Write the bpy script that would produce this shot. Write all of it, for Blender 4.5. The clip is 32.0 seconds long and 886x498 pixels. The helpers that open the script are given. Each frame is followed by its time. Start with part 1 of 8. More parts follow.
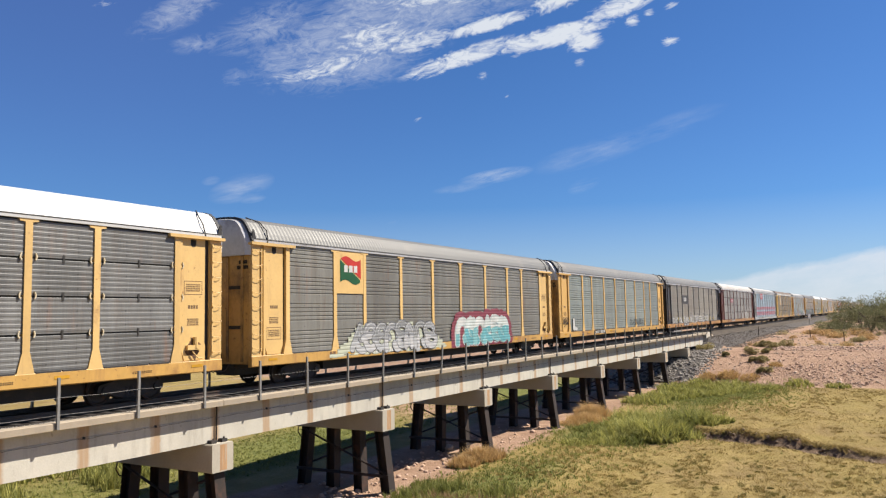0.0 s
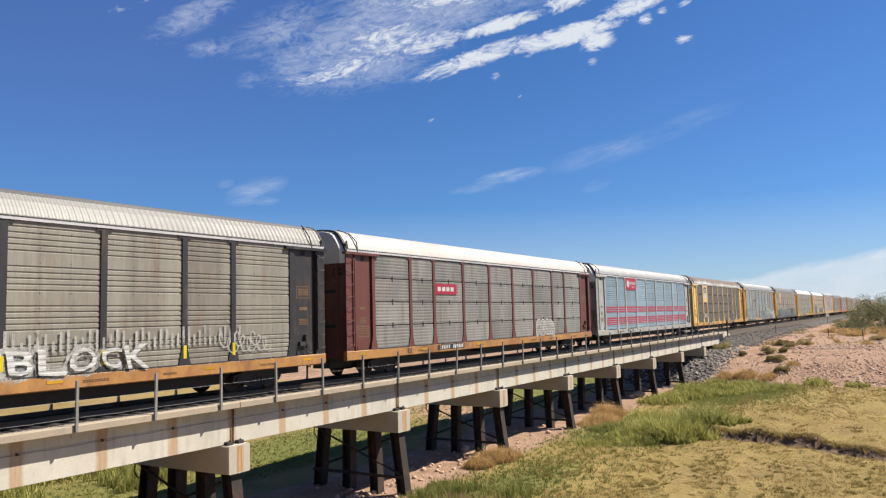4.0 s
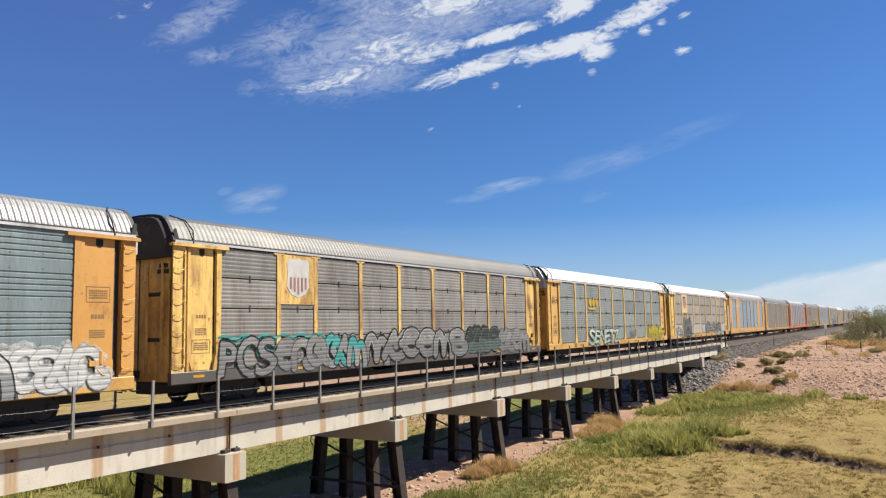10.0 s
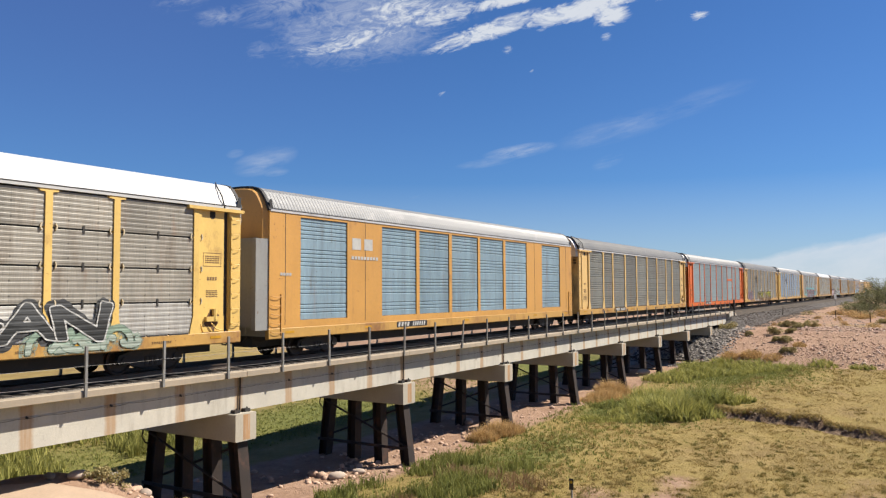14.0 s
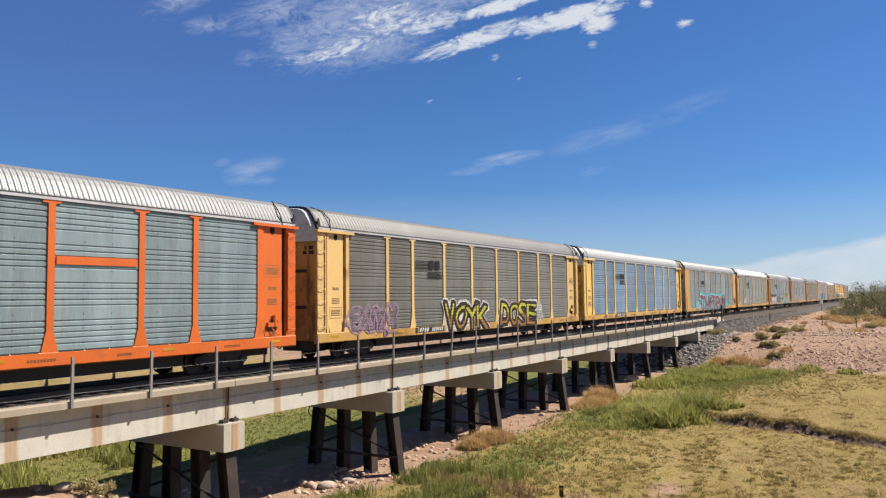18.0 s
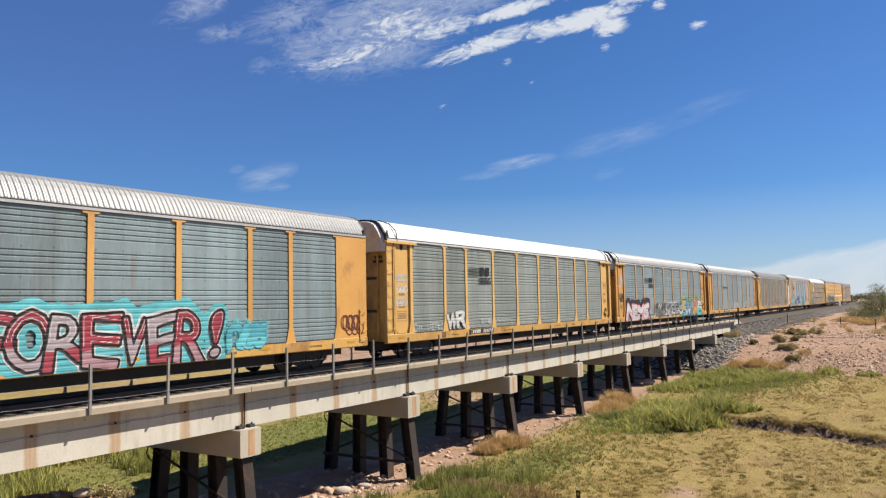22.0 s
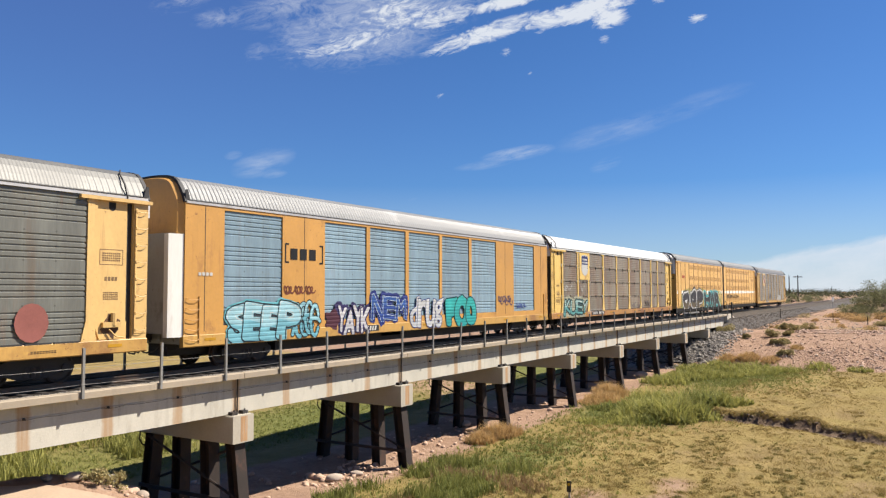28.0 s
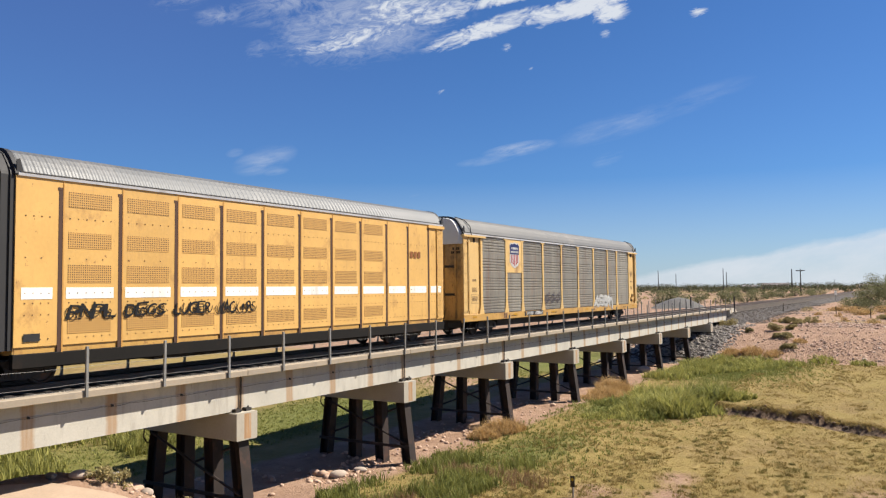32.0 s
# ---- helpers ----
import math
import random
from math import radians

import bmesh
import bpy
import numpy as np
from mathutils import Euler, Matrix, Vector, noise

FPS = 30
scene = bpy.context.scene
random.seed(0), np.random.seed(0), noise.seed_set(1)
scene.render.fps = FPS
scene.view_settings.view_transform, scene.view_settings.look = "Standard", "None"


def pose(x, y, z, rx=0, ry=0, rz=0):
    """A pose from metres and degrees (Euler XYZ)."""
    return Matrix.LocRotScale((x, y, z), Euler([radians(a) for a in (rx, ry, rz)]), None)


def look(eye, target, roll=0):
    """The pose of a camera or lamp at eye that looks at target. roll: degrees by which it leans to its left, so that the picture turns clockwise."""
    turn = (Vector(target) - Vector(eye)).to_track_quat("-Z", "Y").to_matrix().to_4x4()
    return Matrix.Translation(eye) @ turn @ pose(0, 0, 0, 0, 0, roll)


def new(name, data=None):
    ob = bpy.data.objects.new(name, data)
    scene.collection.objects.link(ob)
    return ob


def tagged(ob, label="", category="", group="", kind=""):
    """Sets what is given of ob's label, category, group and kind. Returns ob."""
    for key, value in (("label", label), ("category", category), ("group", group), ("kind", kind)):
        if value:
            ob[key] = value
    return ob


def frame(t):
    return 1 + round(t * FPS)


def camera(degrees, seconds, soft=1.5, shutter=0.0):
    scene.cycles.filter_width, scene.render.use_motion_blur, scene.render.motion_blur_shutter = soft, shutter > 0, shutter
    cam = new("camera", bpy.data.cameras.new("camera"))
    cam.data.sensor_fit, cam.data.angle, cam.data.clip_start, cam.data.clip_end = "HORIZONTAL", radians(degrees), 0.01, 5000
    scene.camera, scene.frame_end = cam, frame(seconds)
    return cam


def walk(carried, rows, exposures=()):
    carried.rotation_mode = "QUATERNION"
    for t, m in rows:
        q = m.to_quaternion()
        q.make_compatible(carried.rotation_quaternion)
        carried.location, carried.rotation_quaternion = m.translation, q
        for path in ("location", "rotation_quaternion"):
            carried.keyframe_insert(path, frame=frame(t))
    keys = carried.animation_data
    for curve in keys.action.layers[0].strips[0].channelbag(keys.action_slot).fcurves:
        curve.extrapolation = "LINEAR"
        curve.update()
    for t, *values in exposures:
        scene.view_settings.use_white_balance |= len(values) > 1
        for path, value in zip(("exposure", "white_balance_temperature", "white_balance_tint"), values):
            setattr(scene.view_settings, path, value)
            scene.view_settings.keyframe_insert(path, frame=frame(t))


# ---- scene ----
import collections

# ---- camera: held by hand on the bank beside the line; seconds, heading, tilt and lean in degrees ----
EYE = Vector((0.0, -20.69, 2.17))
VIEWS = [
    (0, 30.08, 4.97, -1.12), (0.5, 30.09, 5.03, -1.07), (1, 30.27, 5.12, -1.08), (1.5, 30.63, 5.09, -1.14), (2, 30.97, 4.99, -1.10),
    (2.5, 31.15, 4.98, -1.42), (3, 31.10, 5.08, -1.48), (3.5, 31.15, 5.08, -1.50), (5.5, 30.97, 5.00, -1.34), (6, 30.91, 5.15, -1.38),
    (6.5, 30.84, 5.38, -1.54), (7, 30.67, 5.49, -1.58), (7.5, 30.81, 5.72, -1.59), (8, 30.91, 5.73, -1.57), (8.5, 30.81, 5.65, -1.37),
    (9, 30.81, 5.65, -1.23), (9.5, 30.87, 5.62, -1.17), (10, 31.01, 5.72, -1.06), (10.5, 31.09, 5.82, -0.99), (11, 31.16, 5.89, -0.86),
    (11.5, 31.40, 5.84, -0.87), (12, 31.53, 5.46, -0.86), (12.5, 31.54, 4.99, -0.78), (13, 31.67, 4.43, -0.55), (13.5, 31.67, 3.65, -0.35),
    (14, 31.76, 3.14, -0.30), (14.5, 31.80, 2.75, -0.30), (16.5, 30.60, 3.39, -0.75), (17, 30.48, 3.50, -0.66), (17.5, 30.69, 3.56, -0.64),
    (18, 30.90, 3.70, -0.68), (18.5, 31.15, 3.87, -0.61), (19, 31.26, 3.96, -0.71), (19.5, 31.30, 3.99, -0.81), (20, 31.42, 3.92, -0.86),
    (20.5, 31.43, 3.96, -0.92), (21, 31.53, 3.96, -1.00), (21.5, 31.86, 4.05, -1.21), (22, 31.95, 4.06, -1.12), (22.5, 32.18, 4.09, -1.15),
    (23, 32.53, 4.06, -0.85), (23.5, 32.65, 4.03, -0.70), (24, 32.53, 3.87, -0.65), (24.5, 32.16, 3.77, -0.76), (25, 31.97, 3.76, -0.72),
    (25.5, 31.92, 3.74, -0.62), (27.5, 31.64, 3.43, -0.16), (28, 31.61, 3.29, -0.21), (28.5, 31.47, 3.17, -0.17), (29, 31.06, 3.07, -0.10),
    (29.5, 30.69, 3.11, -0.07), (30, 30.29, 3.29, -0.07), (30.5, 30.22, 3.29, -0.05), (31, 30.59, 3.35, -0.14), (31.5, 31.42, 3.11, -0.26),
    (32, 31.77, 3.00, -0.59),
]


def aimed(heading, tilt, lean):
    a, e = radians(heading), radians(tilt)
    return look(EYE, EYE + Vector((math.cos(e) * math.cos(a), math.cos(e) * math.sin(a), math.sin(e))), lean)


cam = camera(60.0, 32.0, soft=1.25)
walk(cam, [(t, aimed(h, e, r)) for t, h, e, r in VIEWS], [(t, e, 6710.0, 10.0) for t, e in ((0, 1.03), (1.5, 1.05), (3, 1.09), (5.5, 0.97), (6.5, 0.96), (8.5, 1.03), (11, 1.05), (13, 1.01), (14, 0.94), (17, 0.95), (20.5, 0.94), (22, 0.98), (23.5, 1.0), (25, 1.03), (28, 1.06), (30, 1.0), (32, 0.99))])

# ---- light: clear sky with streaks of cloud, sun high behind the camera's right shoulder ----
SUN = Vector((0.95, -1.0, 1.72)).normalized()
sun_data = bpy.data.lights.new("sun", "SUN")
sun_data.energy, sun_data.angle, sun_data.color = 5.0, radians(0.5), (1.0, 0.94, 0.84)
sun = new("sun", sun_data)
sun.matrix_world = look(SUN * 50, (0, 0, 0))


class Nodes:
    """Short hand for node trees."""

    def __init__(self, tree):
        self.t = tree
        tree.nodes.clear()

    def n(self, kind, **put):
        node = self.t.nodes.new(kind)
        for k, v in put.items():
            if k.startswith("in_"):
                key = k[3:]
                self.put(node.inputs[int(key) if key.isdigit() else key.replace("_", " ")], v)
            elif k == "operation":
                node.operation = v
            elif k == "use_clamp":
                node.use_clamp = v
            elif k == "data_type":
                node.data_type = v
        return node

    def put(self, socket, v):
        if isinstance(v, bpy.types.NodeSocket):
            self.t.links.new(v, socket)
        else:
            socket.default_value = v

    def math(self, op, a, b=0.0, clamp=False):
        node = self.n("ShaderNodeMath", operation=op, use_clamp=clamp)
        self.put(node.inputs[0], a)
        self.put(node.inputs[1], b)
        return node.outputs[0]

    def vec(self, op, a, b=(0, 0, 0)):
        node = self.n("ShaderNodeVectorMath", operation=op)
        self.put(node.inputs[0], a)
        self.put(node.inputs[1], b)
        return node.outputs[0]

    def noise(self, vector, scale, detail=4.0, rough=0.55):
        return self.n("ShaderNodeTexNoise", in_Vector=vector, in_Scale=scale, in_Detail=detail, in_Roughness=rough).outputs[0]

    def ramp(self, fac, *stops):
        node = self.n("ShaderNodeValToRGB", in_0=fac)
        el = node.color_ramp.elements
        while len(el) < len(stops):
            el.new(0.5)
        for e, (p, c) in zip(el, stops):
            e.position = p
            e.color = (*c, 1) if isinstance(c, tuple) else (c, c, c, 1)
        return node.outputs[0]

    def mix(self, fac, a, b):
        node = self.n("ShaderNodeMix", data_type="RGBA")
        self.put(node.inputs[0], fac)
        for s, c in ((6, a), (7, b)):
            self.put(node.inputs[s], (*c, 1) if isinstance(c, tuple) else c)
        return node.outputs[2]


def make_sky():
    world = bpy.data.worlds.new("sky")
    scene.world = world
    world.use_nodes = True
    g = Nodes(world.node_tree)
    sky = g.n("ShaderNodeTexSky")
    sky.sky_type, sky.sun_disc = "NISHITA", False
    sky.sun_elevation, sky.sun_rotation = math.asin(SUN.z), math.atan2(SUN.x, SUN.y)
    sky.altitude, sky.air_density, sky.dust_density, sky.ozone_density = 400.0, 1.0, 0.35, 2.2
    way = g.n("ShaderNodeTexCoord").outputs["Generated"]
    sep = g.n("ShaderNodeSeparateXYZ", in_0=way)
    az = g.math("MULTIPLY", g.math("ARCTAN2", sep.outputs[1], sep.outputs[0]), 57.2958)
    el = g.math("MULTIPLY", g.math("ARCSINE", sep.outputs[2]), 57.2958)

    def patch(a0, e0, ra, re, tilt, gain):
        c, s = math.cos(radians(tilt)), math.sin(radians(tilt))
        da, de = g.math("SUBTRACT", az, a0), g.math("SUBTRACT", el, e0)
        u = g.math("ADD", g.math("MULTIPLY", da, c / ra), g.math("MULTIPLY", de, s / ra))
        v = g.math("ADD", g.math("MULTIPLY", da, -s / re), g.math("MULTIPLY", de, c / re))
        r2 = g.math("ADD", g.math("MULTIPLY", u, u), g.math("MULTIPLY", v, v))
        return g.math("MULTIPLY", g.math("SUBTRACT", 1.0, r2, True), gain)

    def most(rows):
        top = 0.0
        for row in rows:
            top = g.math("MAXIMUM", top, patch(*row))
        return top

    # bright streaks of the high cloud, the torn veil round them, loose puffs, and faint wisps lower down
    bright = most(((28.53, 18.85, 5.42, 0.84, -16, 1.15), (21.46, 20.08, 5.38, 0.84, -9, 1.35), (15.95, 21.92, 4.14, 0.93, -18, 1.2), (26.21, 21.17, 4.12, 0.63, -12, 1.3), (31.32, 20.15, 3.39, 0.84, -15, 1.1),
                   (20.67, 22.88, 2.78, 1.18, -22, 1.1), (37.96, 18.44, 6.18, 0.93, -15, 0.75), (30.17, 23.7, 7.08, 1.69, -8, 0.9), (35.41, 20.31, 5.34, 1.69, -13, 0.7)))
    veiled = most(((36.58, 19.96, 9.29, 3.59, -14, 1.0), (31.01, 23.36, 9.88, 3.8, -14, 1.1), (43.03, 20.86, 5.45, 1.9, -24, 0.6), (48.95, 21.67, 4.84, 1.35, -32, 0.75), (48.0, 19.41, 2.46, 0.76, -14, 0.6),
                   (45.37, 17.23, 1.3, 0.8, -31, 0.5), (26.09, 25.98, 17.16, 4.64, -6, 1.2), (52.23, 25.14, 6.23, 2.53, -24, 0.7)))
    puffs = most(((19.11, 19.6, 1.9, 1.01, -7, 1.1), (18.22, 20.7, 0.86, 0.59, -13, 1.0), (15.55, 20.66, 0.84, 0.55, -12, 0.9), (17.17, 21.1, 0.57, 0.42, -18, 0.8), (12.93, 19.0, 1.09, 0.51, -3, 0.9),
                  (19.47, 18.19, 0.74, 0.38, -8, 0.8), (26.78, 17.57, 0.72, 0.46, -16, 0.8), (24.1, 19.0, 0.76, 0.34, -6, 0.75), (14.31, 21.06, 0.62, 0.38, -11, 0.7), (12.7, 21.43, 0.81, 0.42, -9, 0.7),
                  (52.48, 22.22, 1.09, 0.42, -17, 0.7), (54.25, 21.34, 1.15, 0.38, -16, 0.7), (25.03, 16.13, 0.35, 0.25, -22, 0.6), (31.74, 14.61, 0.78, 0.34, -15, 0.65)))
    thin = most(((25.94, 10.32, 3.01, 0.55, -8, 1.5), (28.5, 9.52, 2.37, 0.38, -7, 0.7), (18.66, 11.7, 5.07, 1.01, -13, 0.55), (13.4, 13.13, 4.52, 0.84, -15, 0.35), (44.86, 9.51, 2.54, 1.01, -19, 0.85),
                 (46.99, 9.94, 0.71, 0.34, -13, 0.6), (44.07, 8.69, 1.03, 0.3, -10, 0.6), (19.49, 9.35, 1.32, 0.55, -19, 0.6), (33.86, 6.87, 0.89, 0.34, -17, 0.5)))
    along = g.math("SUBTRACT", g.math("MULTIPLY", el, 0.21), g.math("MULTIPLY", az, 0.98))
    across = g.math("ADD", g.math("MULTIPLY", el, 0.98), g.math("MULTIPLY", az, 0.21))
    flat = g.n("ShaderNodeCombineXYZ", in_0=g.math("MULTIPLY", along, 0.42), in_1=across).outputs[0]
    warp = g.vec("MULTIPLY", g.n("ShaderNodeTexNoise", in_Vector=flat, in_Scale=0.7, in_Detail=3.0).outputs[1], (1.5, 1.1, 0))
    fine = g.noise(g.vec("ADD", flat, warp), 1.15, 8.0, 0.58)
    wisp = g.noise(flat, 0.42, 5.0, 0.55)
    body = g.math("ADD", g.math("MULTIPLY", fine, 1.0), g.math("MULTIPLY", wisp, 0.75))
    shred = g.noise(g.vec("ADD", flat, g.vec("MULTIPLY", warp, (1.3, 1.3, 0))), 3.1, 7.0, 0.66)
    rough_body = g.math("ADD", g.math("MULTIPLY", body, 0.70), g.math("MULTIPLY", shred, 1.15))

    def torn(shape, need, slope, pull=0.45):
        return g.math("MULTIPLY", g.math("SUBTRACT", g.math("ADD", rough_body, g.math("MULTIPLY", shape, pull)), need), slope, True)
    cover = g.math("MULTIPLY", torn(bright, 1.30, 2.6), g.math("MULTIPLY", bright, 2.0, True))
    soft = g.math("MULTIPLY", torn(veiled, 1.22, 1.5), g.math("MULTIPLY", veiled, 1.5, True))
    cover = g.math("MAXIMUM", cover, g.math("MULTIPLY", soft, 0.56))
    cover = g.math("MAXIMUM", cover, g.math("MULTIPLY", torn(puffs, 1.47, 3.0, 0.62), g.math("MULTIPLY", puffs, 1.1, True)))
    veil = g.n("ShaderNodeCombineXYZ", in_0=g.math("MULTIPLY", along, 0.30), in_1=g.math("MULTIPLY", across, 1.5), in_2=7.0).outputs[0]
    wispy = g.noise(g.vec("ADD", veil, g.vec("MULTIPLY", warp, (0.5, 0.5, 0))), 0.9, 7.0, 0.62)
    faint = g.math("MULTIPLY", g.math("MULTIPLY", thin, g.ramp(wispy, (0.36, 0.0), (0.72, 1.0))), 0.46, True)
    cover = g.math("MAXIMUM", cover, faint)
    # the pale bank that lies low over the horizon, and the haze under it
    rag = g.noise(flat, 0.5, 6.0, 0.6)
    rim = g.math("ADD", g.math("MULTIPLY", g.math("SUBTRACT", 17.0, az), 0.165), g.math("ADD", 1.45, g.math("MULTIPLY", g.math("SUBTRACT", rag, 0.5), 1.1)))
    bank = g.math("MULTIPLY", g.math("MULTIPLY", g.math("SUBTRACT", g.math("MINIMUM", rim, 6.0), el), 1.3, True), g.ramp(rag, (0.25, 0.55), (0.65, 0.85)))
    haze = g.math("MULTIPLY", g.math("SUBTRACT", 1.0, g.math("DIVIDE", g.math("ABSOLUTE", el), 8.0), True), 0.40)
    bank = g.math("MAXIMUM", bank, haze)
    cover = g.math("MAXIMUM", g.math("MULTIPLY", cover, 0.95), bank)
    # the sky grows a little more violet overhead, away from the sun
    violet = g.math("MULTIPLY", g.math("MULTIPLY", g.math("SUBTRACT", az, 28.0), 0.04, True), g.math("MULTIPLY", g.math("SUBTRACT", el, 6.0), 0.06, True))
    deep = g.vec("MULTIPLY", sky.outputs[0], g.mix(violet, (0.47, 0.84, 1.36), (0.68, 0.93, 1.50)))
    col = g.mix(cover, deep, (9.1, 9.8, 10.9))
    back = g.n("ShaderNodeBackground", in_Color=col, in_Strength=0.040)
    out = g.n("ShaderNodeOutputWorld", in_Surface=back.outputs[0])


make_sky()


# ---- materials ----
MATS = {}
RUST = (0.16, 0.065, 0.03)
GRIME = (0.09, 0.075, 0.06)


def mat(name, col, rough=0.6, metal=0.0, var=0.18, scale=3.0, bump=0.15, bump_scale=40.0, dirt=None, dirt_amount=0.0,
        stretch=(1, 1, 1), grain=0.5, spec=0.5, streaks=0.0, chips=0.0, rivets=False):
    """A painted, metal, stone or plant surface: colour varied at two scales, dirt in patches, fine relief."""
    if name in MATS:
        return MATS[name]
    m = bpy.data.materials.new(name)
    m.use_nodes = True
    g = Nodes(m.node_tree)
    info = g.n("ShaderNodeObjectInfo")
    coord = g.n("ShaderNodeTexCoord").outputs["Object"]
    shift = g.vec("MULTIPLY", g.n("ShaderNodeCombineXYZ", in_0=info.outputs["Random"], in_1=info.outputs["Random"], in_2=info.outputs["Random"]).outputs[0], (37, 11, 23))
    p = g.vec("MULTIPLY", g.vec("ADD", coord, shift), stretch)
    big = g.noise(p, scale, 5.0, 0.6)
    small = g.noise(p, scale * 14, 3.0, grain)
    tone = g.math("ADD", g.math("MULTIPLY", big, 0.65), g.math("MULTIPLY", small, 0.35))
    tone = g.math("ADD", tone, g.math("MULTIPLY", g.math("SUBTRACT", info.outputs["Random"], 0.5), 0.25))
    lo = tuple(max(0.0, c * (1 - var)) for c in col)
    hi = tuple(min(0.95, c * (1 + var)) for c in col)
    colour = g.ramp(tone, (0.3, lo), (0.7, hi))
    if dirt:
        d = g.noise(g.vec("ADD", p, (5.1, 2.3, 7.7)), scale * 0.8, 8.0, 0.68)
        mask = g.ramp(d, (0.62 - dirt_amount * 0.4, 0.0), (0.78 - dirt_amount * 0.3, 1.0))
        colour = g.mix(g.math("MULTIPLY", mask, 0.85), colour, dirt)
    if streaks:
        # runs of rust and washed-down dirt
        q = g.vec("ADD", coord, shift)
        run = g.noise(g.vec("MULTIPLY", q, (5.5, 1, 0.35)), 1.0, 4.0, 0.62)
        where = g.noise(g.vec("MULTIPLY", q, (0.9, 1, 0.5)), 1.0, 3.0)
        mask = g.math("MULTIPLY", g.ramp(run, (0.52, 0.0), (0.70, 1.0)), g.ramp(where, (0.50 - streaks * 0.2, 0.0), (0.66, 1.0)))
        colour = g.mix(g.math("MULTIPLY", mask, 0.3 + streaks), colour, (0.21, 0.095, 0.045))
        wash = g.noise(g.vec("MULTIPLY", q, (2.4, 1, 0.12)), 1.0, 5.0, 0.6)
        colour = g.mix(g.math("MULTIPLY", g.ramp(wash, (0.5, 0.0), (0.75, 1.0)), 0.35 if metal else 0.03), colour, (0.10, 0.09, 0.075))
    if rivets:
        sep = g.n("ShaderNodeSeparateXYZ", in_0=coord)
        fx = g.math("MULTIPLY", g.math("SUBTRACT", g.math("FRACT", g.math("DIVIDE", sep.outputs[0], 0.86)), 0.5), 0.86)
        fz = g.math("MULTIPLY", g.math("SUBTRACT", g.math("FRACT", g.math("DIVIDE", sep.outputs[2], 0.39)), 0.5), 0.39)
        dot = g.math("LESS_THAN", g.math("ADD", g.math("MULTIPLY", fx, fx), g.math("MULTIPLY", fz, fz)), 0.0007)
        line = g.math("MULTIPLY", g.math("LESS_THAN", g.math("ABSOLUTE", fx), 0.012), g.ramp(small, (0.42, 0.0), (0.6, 0.5)))
        colour = g.mix(g.math("MULTIPLY", g.math("MAXIMUM", dot, line), 0.6), colour, (0.03, 0.027, 0.024))
    if chips:
        spots = g.ramp(g.noise(g.vec("ADD", coord, shift), 7.0, 7.0, 0.7), (0.66 - chips * 0.1, 0.0), (0.70 - chips * 0.1, 1.0))
        colour = g.mix(g.math("MULTIPLY", spots, 0.75), colour, RUST)
    b = g.n("ShaderNodeBsdfPrincipled", in_Base_Color=colour, in_Metallic=metal)
    b.inputs["Specular IOR Level"].default_value = spec
    g.put(b.inputs["Roughness"], g.math("ADD", g.math("MULTIPLY", big, 0.2), rough - 0.1))
    if bump:
        h = g.n("ShaderNodeBump", in_Strength=bump, in_Distance=0.02, in_Height=g.noise(coord, bump_scale, 4.0))
        g.put(b.inputs["Normal"], h.outputs[0])
    g.n("ShaderNodeOutputMaterial", in_Surface=b.outputs[0])
    MATS[name] = m
    return m


def paint(name, col, wear=0.12, dirt=RUST):
    return mat(name, col, 0.5, 0.0, 0.12, 0.9, 0.05, 60, dirt, wear, (1, 1, 0.7), streaks=wear * 0.8, chips=0.15 + wear)


def sheet(name, col, wear=0.15, dirt=GRIME, metal=0.1):
    """Galvanised side sheet, streaked from top to bottom."""
    return mat(name, col, 0.48, metal, 0.28, 1.1, 0.06, 80, dirt, wear, (1.6, 1, 0.22), streaks=wear * 0.8, rivets=True)


